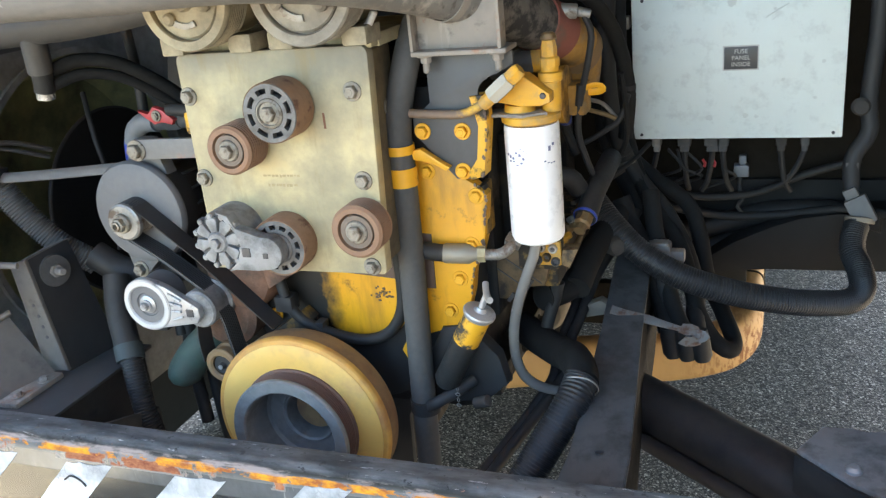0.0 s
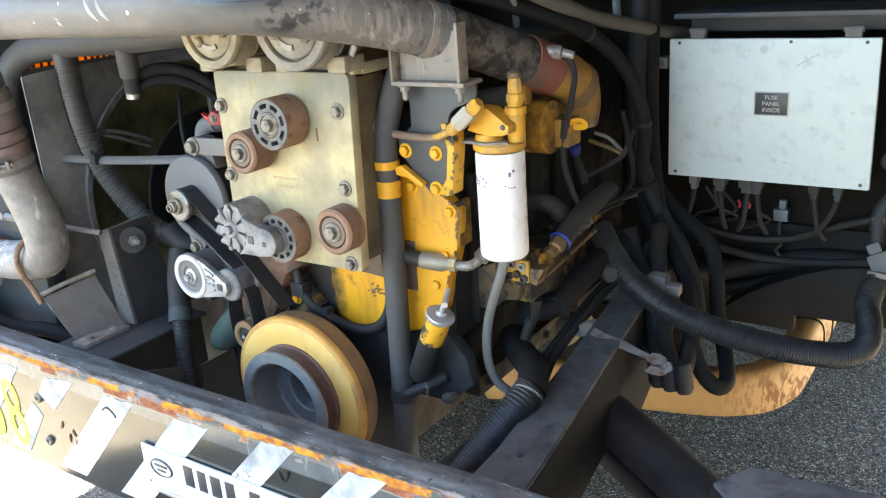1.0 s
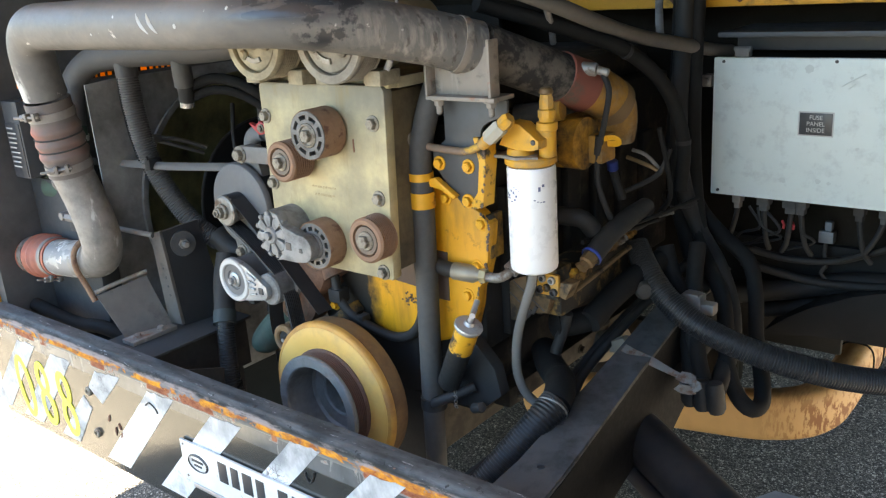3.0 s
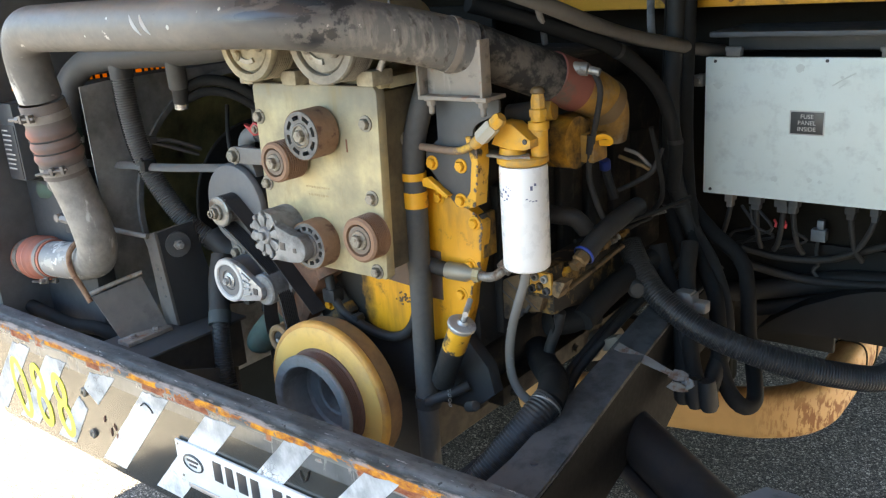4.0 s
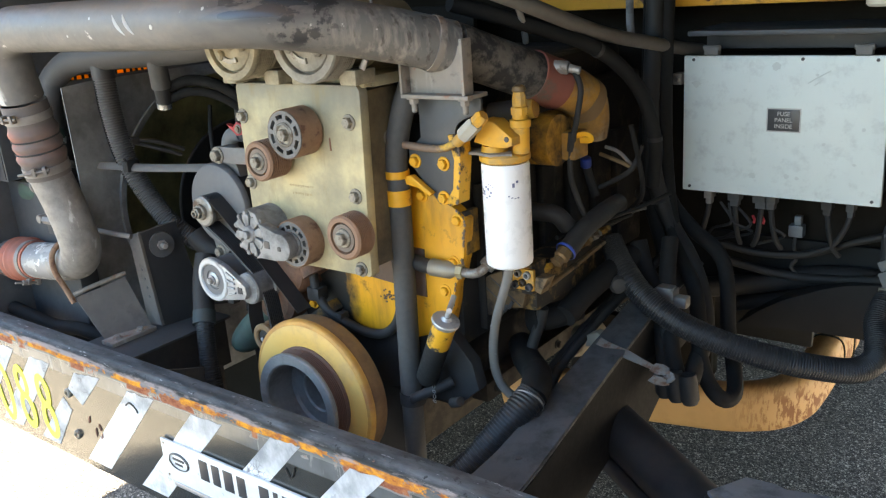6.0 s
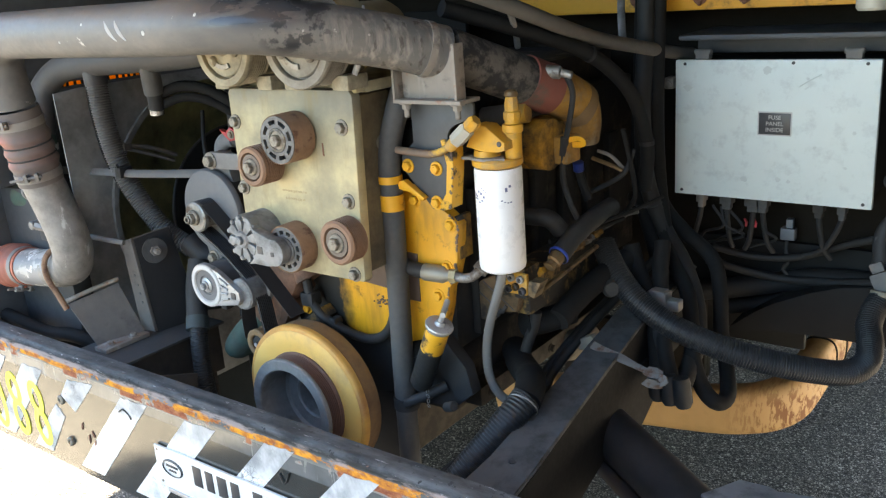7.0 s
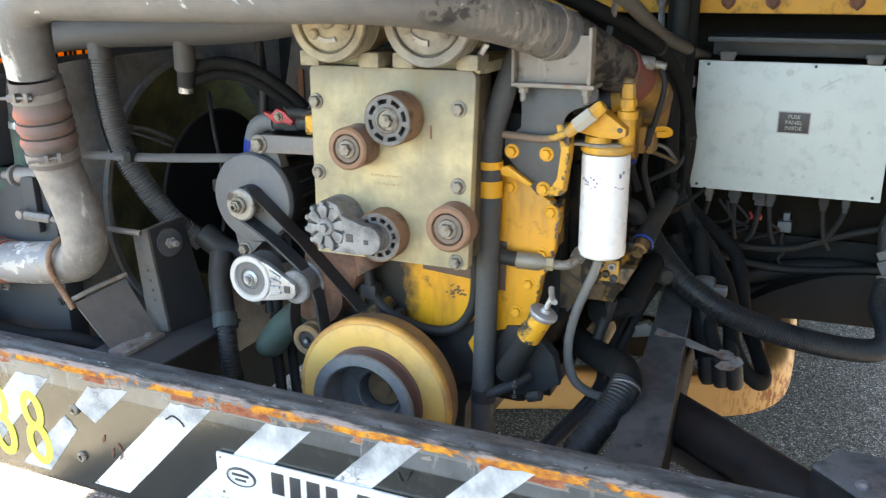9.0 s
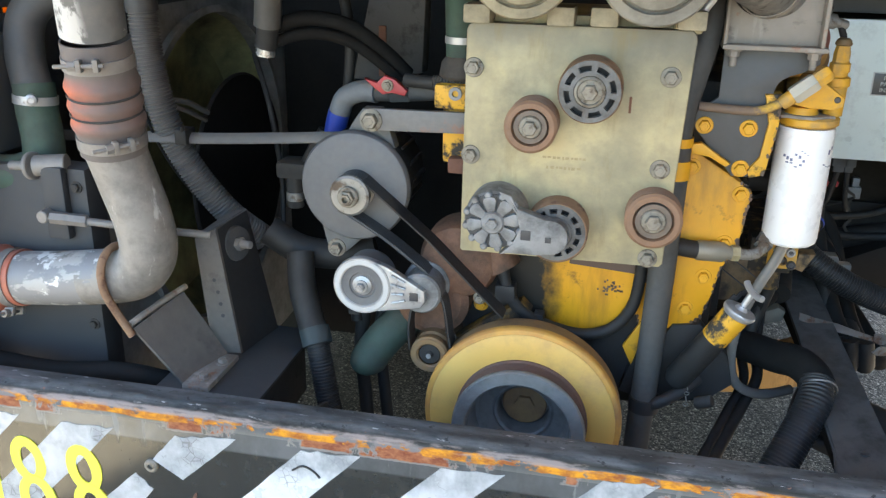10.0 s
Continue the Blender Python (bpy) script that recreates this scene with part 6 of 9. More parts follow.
    ring_clamp((-0.956, 1.41, 1.475), (0, 0, 1), 0.0305, 0.012, M_ALU_BRIGHT, g, "bright worm clamp")
    t = B()
    lathe(t, (-0.954, 1.41, 1.405), (0, 0, 1), [(0, 0), (0.04, 0), (0.044, 0.006), (0.04, 0.03), (0.032, 0.04), (0, 0.04)], 24)
    part("neck", t, M_BLACK_DUSTY, g)
    du = thing("intake_duct", (-1.15, 1.62, 1.36), "dark grey flat tapered duct hanging behind the plate", "duct")
    t = B()
    prism(t, [(-1.238, 1.355), (-1.205, 1.50), (-1.187, 1.58), (-1.16, 2.0), (-1.07, 2.0), (-1.074, 1.543), (-1.081, 1.376), (-1.15, 1.350)], 1.62, 1.68, 0.012)
    part("duct_body", t, M_DUCTGREY, du)
    t = B()
    box(t, (-1.176, 1.615, 1.365), (-1.160, 1.622, 1.47), 0.002)
    part("rust_strip", t, M_RUST_DARK, du, "thin rusty strip")
    # big upright breather hose in front of the cover
    h = thing("breather_hose", (-0.57, 1.37, 0.60), "long grey-black breather hose held by yellow clips", "hose")
    t = B()
    tube(t, [(-0.50, 1.46, 1.60), (-0.525, 1.41, 1.52), (-0.545, 1.385, 1.44), (-0.560, 1.376, 1.36), (-0.560, 1.374, 1.27), (-0.562, 1.372, 1.15), (-0.565, 1.370, 1.0), (-0.570, 1.370, 0.85), (-0.575, 1.372, 0.70), (-0.58, 1.375, 0.52)], 0.0245, 24)
    part("hose", t, M_HOSE_GREY, h)
    for z, w in ((1.272, 0.034), (1.322, 0.016)):
        t = B()
        lathe(t, (-0.560, 1.374, z), (0, 0, 1), [(0.0248, -w / 2), (0.0266, -w / 2), (0.0266, w / 2), (0.0248, w / 2)], 28, closed=True)
        part("clip", t, M_YELLOW, h, "yellow painted clip")
    t = B()
    prism(t, [(-0.538, 1.318), (-0.52, 1.322), (-0.49, 1.302), (-0.468, 1.288), (-0.475, 1.282), (-0.505, 1.298), (-0.535, 1.302)], 1.37, 1.385, 0.002)
    part("clip_arm", t, M_YELLOW, h, "yellow clip arm")
    t = B()
    hexbolt(t, (-0.595, 1.40, 1.27), (0, -1, 0), 0.010, 0.01)
    part("clip_bolt", t, M_YELLOW, h)
    t = B()
    tube(t, [(-0.56, 1.36, 0.80), (-0.54, 1.35, 0.815), (-0.50, 1.37, 0.835), (-0.47, 1.40, 0.85)], 0.012, 12)
    lathe(t, (-0.568, 1.37, 0.80), (0, 0, 1), [(0.026, -0.014), (0.030, -0.014), (0.030, 0.014), (0.026, 0.014)], 24, closed=True)
    part("lower_clamp", t, M_BLACK, h)
    # thin looped hose over the timing cover
    t = B()
    tube(t, [(-0.885, 1.385, 1.14), (-0.862, 1.378, 1.06), (-0.845, 1.372, 1.0), (-0.815, 1.375, 0.962), (-0.765, 1.385, 0.935), (-0.70, 1.395, 0.920), (-0.645, 1.397, 0.937), (-0.61, 1.397, 0.985), (-0.60, 1.395, 1.05), (-0.60, 1.39, 1.13)], 0.0115, 14)
    solo("looped_hose", t, M_RUBBER, (-0.70, 1.395, 0.92), "thin grey rubber hose looped across the timing cover", "hose")
    t = B()
    box(t, (-0.872, 1.36, 0.985), (-0.832, 1.395, 1.02), 0.006, None)
    solo("hose_clip", t, M_BLACK, (-0.85, 1.38, 0.985), "black clip on the looped hose", "clip", "clips on the looped hose")
    t = B()
    box(t, (-0.795, 1.372, 0.935), (-0.775, 1.40, 0.962), 0.004, None)
    solo("hose_clip", t, M_BLACK, (-0.785, 1.386, 0.935), "black clip on the looped hose", "clip", "clips on the looped hose")


M_YELLOW_CHIP = material("chipped_yellow_tube", (0.72, 0.38, 0.02), (0.62, 0.32, 0.02), 0.5, 0.0, 60, 9, dirt=(0.04, 0.035, 0.028), dirt_amount=0.42, dirt_scale=24, dirt_edge=0.08)
M_DUCTGREY = material("dark_duct_sheet", (0.045, 0.046, 0.047), (0.065, 0.064, 0.062), 0.7, 0.0, 50, 6, dirt=(0.02, 0.02, 0.02), dirt_amount=0.35)
M_RUST_LIGHT = material("reddish_rusted_casting", (0.25, 0.125, 0.073), (0.17, 0.088, 0.055), 0.75, 0.0, 90, 14, bump=0.5, dirt=(0.06, 0.04, 0.03), dirt_amount=0.45, dirt_scale=15, dirt_edge=0.3)
M_GREYPLASTIC = material("grey_blue_hose", (0.13, 0.145, 0.16), (0.17, 0.175, 0.18), 0.6, 0.0, 80, 14)
build_engine_front()


# ---- oil filler, pressure hose, fuel filter ----
def build_filler():
    ob = thing("oil_filler_tube", (-0.49, 1.37, 0.86), "yellow and black oil filler tube with a T-handled steel cap", "filler tube")
    n = Vector((0.413, -0.025, 0.91)).normalized()
    p1 = Vector((-0.4226, 1.3286, 1.0304))
    p0 = Vector((-0.515, 1.362, 0.862))
    axis = (p1 - p0).normalized()
    long = (p1 - p0).length
    t = B()
    lathe(t, p0, axis, [(0, -0.008), (0.019, -0.006), (0.0255, 0.006), (0.0255, 0.128)], 28)
    part("lower_tube", t, M_RUBBER, ob, "oily dark lower part")
    t = B()
    lathe(t, p0 + axis * 0.122, axis, [(0.0257, 0), (0.0257, long - 0.135), (0.024, long - 0.127), (0, long - 0.127)], 28)
    part("yellow_tube", t, M_YELLOW_CHIP, ob, "chipped yellow tube")
    t = B()
    lathe(t, p1, n, [(0, -0.010), (0.026, -0.010), (0.030, -0.004), (0.0308, 0.0), (0.0296, 0.003), (0.024, 0.0045), (0.0125, 0.005), (0.010, 0.008), (0.0085, 0.012), (0, 0.012)], 40)
    part("cap", t, M_ALU_BRIGHT, ob, "shiny steel cap")
    t = B()
    q = p1 + n * 0.042
    cyl(t, p1 + n * 0.010, q, 0.0058, seg=14)
    s = Vector((-0.408, 0.888, 0.21))
    s = (s - n * s.dot(n)).normalized()
    tube(t, [q - s * 0.027 + n * 0.005, q - s * 0.012, q + s * 0.012, q + s * 0.027 + n * 0.005], 0.006, 12)
    part("t_handle", t, M_ALU_BRIGHT, ob, "cast T-handle")
    t = B()
    for k in range(5):
        p = Vector((-0.492, 1.355, 0.862 - 0.012 * k))
        lathe(t, p, (1, 0, 0.3) if k % 2 else (0, 1, 0.3), [(0.004, -0.001), (0.0055, 0), (0.004, 0.001), (0.0035, 0)], 12, closed=True)
    part("chain", t, M_STEEL, ob)
    t = B()
    cyl(t, (-0.47, 1.39, 0.80), (-0.44, 1.38, 0.815), 0.012, seg=12)
    part("lower_plug", t, M_BLACK_DUSTY, ob)
    # hydraulic hose with a crimped end and an elbow
    hy = thing("pressure_hose", (-0.5, 1.40, 1.10), "black pressure hose with crimped steel end and elbow", "hose")
    t = B()
    tube(t, [(-0.62, 1.40, 1.14), (-0.575, 1.394, 1.128), (-0.53, 1.390, 1.120), (-0.500, 1.392, 1.117)], 0.0165, 18)
    part("hose", t, M_RUBBER, hy)
    t = B()
    lathe(t, (-0.506, 1.392, 1.117), (0.95, 0.18, -0.06), [(0, 0), (0.0165, 0), (0.019, 0.004), (0.019, 0.05), (0.013, 0.06), (0.013, 0.068), (0, 0.068)], 22)
    part("crimp", t, M_CRIMP, hy, "pale crimped sleeve")
    t = B()
    lathe(t, (-0.442, 1.404, 1.113), (0.95, 0.2, -0.04), [(0, 0), (0.0155, 0), (0.0155, 0.014), (0, 0.014)], 6)
    part("nut", t, M_ZINC, hy)
    t = B()
    tube(t, [(-0.43, 1.406, 1.112), (-0.405, 1.412, 1.110), (-0.388, 1.42, 1.118), (-0.378, 1.438, 1.134), (-0.372, 1.462, 1.15)], 0.0105, 16)
    lathe(t, (-0.384, 1.428, 1.123), (0.25, 0.7, 0.5), [(0, 0), (0.017, 0), (0.017, 0.018), (0.0145, 0.022), (0.0145, 0.03), (0, 0.03)], 6)
    part("elbow", t, M_STEEL, hy)


M_CRIMP = material("pale_crimped_steel", (0.32, 0.3, 0.24), (0.25, 0.23, 0.19), 0.5, 0.4, 90, 18)
build_filler()


def build_fuel_filter():
    fx, fy = -0.338, 1.452
    f = thing("fuel_filter", (fx, fy, 1.13), "white spin-on fuel filter with small blue print", "filter")
    t = B()
    lathe(t, (fx, fy, 1.130), (0, 0, 1), [(0, 0.004), (0.02, 0.004), (0.03, 0.0), (0.042, 0.0), (0.0475, 0.005), (0.049, 0.012), (0.049, 0.212), (0.0475, 0.218), (0, 0.218)], 56)
    part("canister", t, M_WHITE, f)
    random.seed(9)
    for az, z0, w, h, n in ((-112, 1.300, 0.026, 0.007, 6), (-110, 1.286, 0.02, 0.004, 4), (-92, 1.310, 0.010, 0.002, 3), (-36, 1.285, 0.016, 0.003, 4), (-30, 1.312, 0.010, 0.010, 2)):
        for k in range(n):
            t = B()
            a = radians(az) + (k - n / 2) * w / n / 0.049 * 1.6
            m = Matrix.Translation((fx, fy, z0 + random.uniform(-0.006, 0.006))) @ Matrix.Rotation(a, 4, "Z")
            box(t, (0.0487, -w / n * 0.5, -h * 0.4), (0.0494, w / n * 0.5, h * random.uniform(0.1, 0.5)), 0, m)
            part("print_mark", t, M_INK, f)
    hd = thing("filter_head", (-0.34, 1.44, 1.35), "yellow cast filter head and bracket with brass-coloured fittings", "filter head")
    t = B()
    lathe(t, (fx, fy, 1.350), (0, 0, 1), [(0, 0), (0.047, 0), (0.052, 0.004), (0.052, 0.014), (0.048, 0.018), (0, 0.018)], 44)
    part("head_ring", t, M_YELLOW_HEAD, hd)
    t = B()
    prism(t, [(-0.46, 1.405), (-0.38, 1.41), (-0.34, 1.40), (-0.30, 1.42), (-0.32, 1.45), (-0.40, 1.46), (-0.44, 1.44)], 1.366, 1.372, 0.002, "xy")
    part("head_flange", t, M_BRACKET, hd, "dusty steel flange")
    t = B()
    lathe(t, (-0.353, 1.44, 1.368), (0, 0, 1), [(0, 0), (0.026, 0), (0.028, 0.004), (0.026, 0.016), (0, 0.018)], 28)
    prism(t, [(-0.385, 1.392), (-0.36, 1.438), (-0.335, 1.436), (-0.292, 1.405), (-0.292, 1.390), (-0.31, 1.384), (-0.345, 1.384)], 1.41, 1.455, 0.005)
    part("head_casting", t, M_YELLOW_HEAD, hd)
    t = B()
    cyl(t, (-0.304, 1.408, 1.402), (-0.304, 1.412, 1.402), 0.0055, seg=14)
    part("casting_hole", t, M_LABEL, hd, "small dark hole")
    t = B()
    lathe(t, (-0.300, 1.455, 1.368), (0, 0, 1), [(0, 0), (0.017, 0), (0.018, 0.05), (0.021, 0.052), (0.021, 0.066), (0.015, 0.068), (0.015, 0.078), (0, 0.078)], 24)
    lathe(t, (-0.300, 1.455, 1.444), (0, 0, 1), [(0, 0), (0.0175, 0), (0.0175, 0.014), (0.014, 0.017), (0.014, 0.032), (0.011, 0.045), (0, 0.047)], 8)
    part("upright_fitting", t, M_YELLOW_HEAD, hd)
    t = B()
    lathe(t, (-0.300, 1.455, 1.488), (0, 0, 1), [(0.0125, 0), (0.0145, 0.003), (0.012, 0.010), (0.008, 0.013), (0, 0.013)], 16)
    part("brass_cap", t, M_BRASS, hd, "dull brass cap")
    # banjo tube slanting down to the left, with pale coupling
    t = B()
    d = Vector((0.062, 0.0, 0.052))
    p0 = Vector((-0.400, 1.375, 1.396))
    lathe(t, p0, d, [(0, 0), (0.010, 0), (0.012, 0.006), (0.012, 0.022), (0, 0.022)], 14)
    part("banjo_fitting", t, M_YELLOW_HEAD, hd)
    t = B()
    lathe(t, p0 + d.normalized() * 0.066, d, [(0, 0), (0.0125, 0), (0.0145, 0.004), (0.0145, 0.02), (0.011, 0.026), (0, 0.026)], 6)
    part("banjo_fitting", t, M_YELLOW_HEAD, hd)
    t = B()
    lathe(t, p0 + d.normalized() * 0.022, d, [(0, 0), (0.0145, 0), (0.0165, 0.004), (0.0165, 0.04), (0.0145, 0.044), (0, 0.044)], 6)
    part("pale_coupling", t, M_PALE, hd, "pale grey hexagonal coupling")
    # bracket post to the engine
    t = B()
    prism(t, [(-0.425, 1.41), (-0.398, 1.412), (-0.396, 1.36), (-0.408, 1.27), (-0.432, 1.262), (-0.438, 1.275), (-0.42, 1.30), (-0.413, 1.36)], 1.38, 1.42, 0.003)
    part("post", t, M_YELLOW_CHIP, hd, "chipped yellow bracket post")
    chips(hd, [(-0.398, 1.412), (-0.396, 1.36), (-0.408, 1.27)], 1.38, 12, 0.003, M_BARE, "dark chip on the post", seed=7)
    t = B()
    tube(t, [(-0.532, 1.372, 1.386), (-0.49, 1.37, 1.384), (-0.44, 1.37, 1.383), (-0.415, 1.372, 1.390), (-0.395, 1.375, 1.402)], 0.0078, 12)
    part("fuel_line", t, M_FUELLINE, hd, "rusty fuel line with worn yellow paint")
    # smoky drain hose from under the filter
    dh = thing("drain_hose", (-0.38, 1.47, 0.78), "translucent smoky drain hose under the fuel filter", "hose")
    t = B()
    tube(t, [(fx - 0.002, fy + 0.003, 1.135), (-0.352, 1.458, 1.09), (-0.372, 1.462, 1.04), (-0.393, 1.465, 0.98), (-0.405, 1.468, 0.92), (-0.405, 1.472, 0.86), (-0.39, 1.485, 0.81), (-0.355, 1.51, 0.775), (-0.31, 1.54, 0.76), (-0.26, 1.58, 0.755)], 0.0105, 16)
    part("hose", t, M_CLEAR, dh)


M_YELLOW_HEAD = material("dusty_yellow_casting", (0.7, 0.36, 0.02), (0.58, 0.31, 0.035), 0.55, 0.0, 70, 12, dirt=(0.26, 0.2, 0.12), dirt_amount=0.26, dirt_scale=20, dirt_edge=0.25)
M_BRASS = material("dull_brass", (0.24, 0.155, 0.07), (0.17, 0.115, 0.06), 0.55, 0.4, 80, 15)
M_PALE = material("pale_dusty_steel", (0.5, 0.48, 0.42), (0.4, 0.37, 0.3), 0.55, 0.2, 80, 15)
M_FUELLINE = material("worn_yellow_line", (0.16, 0.11, 0.08), (0.22, 0.15, 0.1), 0.7, 0.0, 70, 15, dirt=(0.6, 0.36, 0.05), dirt_amount=0.36, dirt_scale=18)
build_fuel_filter()


# ---- right side of the engine ----
def build_turbo():
    ob = thing("turbocharger_inlet", (-0.28, 1.68, 1.30), "yellow turbocharger inlet elbow with red coupler, dusty", "turbocharger")
    t = B()
    a, b = Vector((-0.359, 1.594, 1.502)), Vector((-0.330, 1.685, 1.462))
    lathe(t, a, b - a, [(0.05, 0), (0.0535, 0.002), (0.0535, 0.062), (0.055, 0.066), (0.055, 0.078), (0.05, 0.08)], 40)
    part("coupler", t, M_RED_DARK, ob, "dusty dark red coupler")
    t = B()
    sweep(t, spline([(-0.338, 1.66, 1.472), (-0.324, 1.71, 1.450), (-0.318, 1.745, 1.425), (-0.322, 1.765, 1.385), (-0.33, 1.768, 1.345)], 0.008), lambda i: 0.051, 36)
    part("elbow", t, M_TURBOYEL, ob, "dusty yellow elbow")
    t = B()
    lathe(t, (-0.316, 1.745, 1.425), (0.3, 0.8, -0.5), [(0, -0.03), (0.042, -0.03), (0.052, -0.015), (0.055, 0.0), (0.052, 0.015), (0.036, 0.026), (0, 0.026)], 36)
    part("end_dome", t, M_TURBOEND, ob, "brown end dome")
    t = B()
    box(t, (-0.42, 1.62, 1.30), (-0.325, 1.76, 1.40), 0.012)
    lathe(t, (-0.36, 1.62, 1.36), (1, 0, 0), [(0, 0), (0.05, 0), (0.055, 0.01), (0.055, 0.05), (0, 0.05)], 28)
    part("body", t, M_YELLOW_GRIMY, ob)
    t = B()
    box(t, (-0.325, 1.63, 1.315), (-0.278, 1.69, 1.375), 0.006)
    part("yellow_flange", t, M_TURBOYEL, ob)
    t = B()
    sweep(t, spline([(-0.315, 1.635, 1.335), (-0.300, 1.635, 1.352), (-0.282, 1.638, 1.366), (-0.262, 1.64, 1.372), (-0.249, 1.642, 1.370), (-0.246, 1.645, 1.363), (-0.256, 1.648, 1.358), (-0.276, 1.648, 1.357)], 0.005), 0.007, 10, True, 0.28)
    part("bent_tab", t, M_YELLOW, ob, "small bent yellow tab")
    t = B()
    lathe(t, (-0.365, 1.58, 1.432), (1, 0.2, 0.12), [(0, 0), (0.02, 0), (0.022, 0.004), (0.022, 0.022), (0, 0.022)], 20)
    part("hose_end", t, M_YELLOW_HEAD, ob)
    t = B()
    tube(t, [(-0.365, 1.58, 1.432), (-0.40, 1.565, 1.43), (-0.44, 1.56, 1.425)], 0.021, 18)
    part("hose_stub", t, M_HOSE_GREY, ob)
    # sensor on top of the pipe end with its lead
    sn = thing("pressure_sensor", (-0.33, 1.60, 1.50), "grey pressure sensor plug with drooping black lead", "sensor")
    t = B()
    cyl(t, (-0.36, 1.60, 1.520), (-0.315, 1.615, 1.516), 0.011, seg=16)
    cyl(t, (-0.315, 1.615, 1.516), (-0.285, 1.625, 1.512), 0.014, seg=16)
    cyl(t, (-0.285, 1.625, 1.512), (-0.262, 1.632, 1.505), 0.009, seg=12)
    part("plug", t, M_STEEL, sn)
    t = B()
    tube(t, [(-0.275, 1.628, 1.508), (-0.262, 1.632, 1.47), (-0.272, 1.632, 1.41), (-0.29, 1.635, 1.34), (-0.296, 1.640, 1.28), (-0.284, 1.648, 1.225), (-0.275, 1.66, 1.19)], 0.0065, 10)
    part("lead", t, M_RUBBER, sn)
    t = B()
    tube(t, [(-0.285, 1.633, 1.375), (-0.291, 1.636, 1.335)], 0.0095, 10)
    part("sleeve", t, M_RUBBER, sn)


M_RED_DARK = material("dusty_dark_red_silicone", (0.24, 0.07, 0.045), (0.17, 0.065, 0.05), 0.7, 0.0, 70, 9, dirt=(0.12, 0.09, 0.07), dirt_amount=0.3)
M_TURBOYEL = material("sooty_yellow_casting", (0.46, 0.24, 0.03), (0.3, 0.16, 0.03), 0.65, 0.0, 60, 9, bump=0.2, dirt=(0.08, 0.05, 0.025), dirt_amount=0.42, dirt_scale=10, dirt_edge=0.3)
lay_patch(M_TURBOYEL, (0.25, 0.2, 0.13), [], (22, 22, 22), 0.5, 0.66, 0.8, 0.7)
M_TURBOEND = material("ochre_dusty_casting", (0.2, 0.12, 0.045), (0.15, 0.095, 0.05), 0.7, 0.0, 60, 9, bump=0.25)
build_turbo()


def build_injection_pump():
    ob = thing("fuel_pump_rail", (-0.33, 1.6, 1.0), "grimy yellow fuel pump with ports and fittings", "pump")
    t = B()
    box(t, (-0.40, 1.53, 0.995), (-0.325, 1.86, 1.095), 0.008)
    box(t, (-0.395, 1.50, 1.045), (-0.315, 1.56, 1.115), 0.006)
    part("body", t, M_PUMP, ob)
    t = B()
    prism(t, [(-0.452, 1.058), (-0.428, 1.075), (-0.372, 1.098), (-0.335, 1.052), (-0.347, 1.009), (-0.386, 1.003), (-0.425, 0.976), (-0.445, 0.976), (-0.458, 1.016)], 1.504, 1.532, 0.004)
    part("governor_face", t, M_PUMPBROWN, ob, "oily brown governor casting")
    for a, b in (((-0.430, 1.070), (-0.352, 1.014)), ((-0.446, 1.046), (-0.384, 1.002))):
        t = B()
        tube(t, [(a[0], 1.5045, a[1]), (b[0], 1.5045, b[1])], 0.0016, 6)
        part("seam", t, M_LABEL, ob, "dark oily seam")
    for x, z in ((-0.374, 1.012), (-0.388, 1.001), (-0.400, 0.989), (-0.413, 0.981)):
        t = B()
        box(t, (-0.006, -0.003, -0.012), (0.002, 0.006, 0.010), 0.001, pose(x, 1.503, z, 0, 35, 0))
        part("tooth", t, M_LABEL, ob, "black toothed edge")
    t = B()
    prism(t, [(-0.305, 1.090), (-0.275, 1.092), (-0.294, 1.053), (-0.311, 1.059)], 1.495, 1.53, 0.003)
    part("tan_lug", t, M_OCHRE, ob, "dusty tan lug")
    t = B()
    tube(t, [(-0.300, 1.545, 1.058), (-0.300, 1.62, 1.064), (-0.300, 1.70, 1.072), (-0.302, 1.80, 1.08)], 0.006, 10)
    part("ochre_edge", t, M_OCHRE, ob, "ochre edge of the casting")
    t = B()
    box(t, (-0.362, 1.492, 1.058), (-0.308, 1.502, 1.106), 0.003)
    part("port_block", t, M_YELLOW_HEAD, ob)
    for x, z, m in ((-0.345, 1.096, M_ALU_BRIGHT), (-0.322, 1.094, M_ALU_BRIGHT), (-0.335, 1.076, M_YELLOW_GRIMY), (-0.352, 1.070, M_LABEL), (-0.318, 1.068, M_LABEL)):
        t = B()
        lathe(t, (x, 1.492, z), (0, -1, 0), [(0.0045, 0.001), (0.0088, 0.001), (0.0088, 0.007), (0.0072, 0.009), (0.0055, 0.009), (0.0045, 0.007), (0.0045, 0.001)], 16)
        port = part("port", t, m, ob)
        part("bore", cyl(B(), (x, 1.4925, z), (x, 1.489, z), 0.0046, seg=12, bevel=0), M_LABEL, port, "dark bore")
    for k in range(7):
        t = B()
        y = 1.56 + 0.045 * k
        lathe(t, (-0.325, y, 1.085 + 0.002 * k), (0.85, -0.1, 0.5), [(0, 0), (0.012, 0), (0.012, 0.012), (0.008, 0.016), (0.008, 0.026), (0, 0.028)], 6)
        part("fitting", t, (M_YELLOW_GRIMY, M_BRASS, M_STEEL)[k % 3], ob)
    t = B()
    tube(t, [(-0.275, 1.575, 1.128), (-0.268, 1.64, 1.16), (-0.262, 1.72, 1.178), (-0.262, 1.80, 1.182)], 0.022, 18)
    solo("fuel_hose", t, M_RUBBER, (-0.27, 1.7, 1.1), "thick dark hose curving over the pump", "hose")
    t = B()
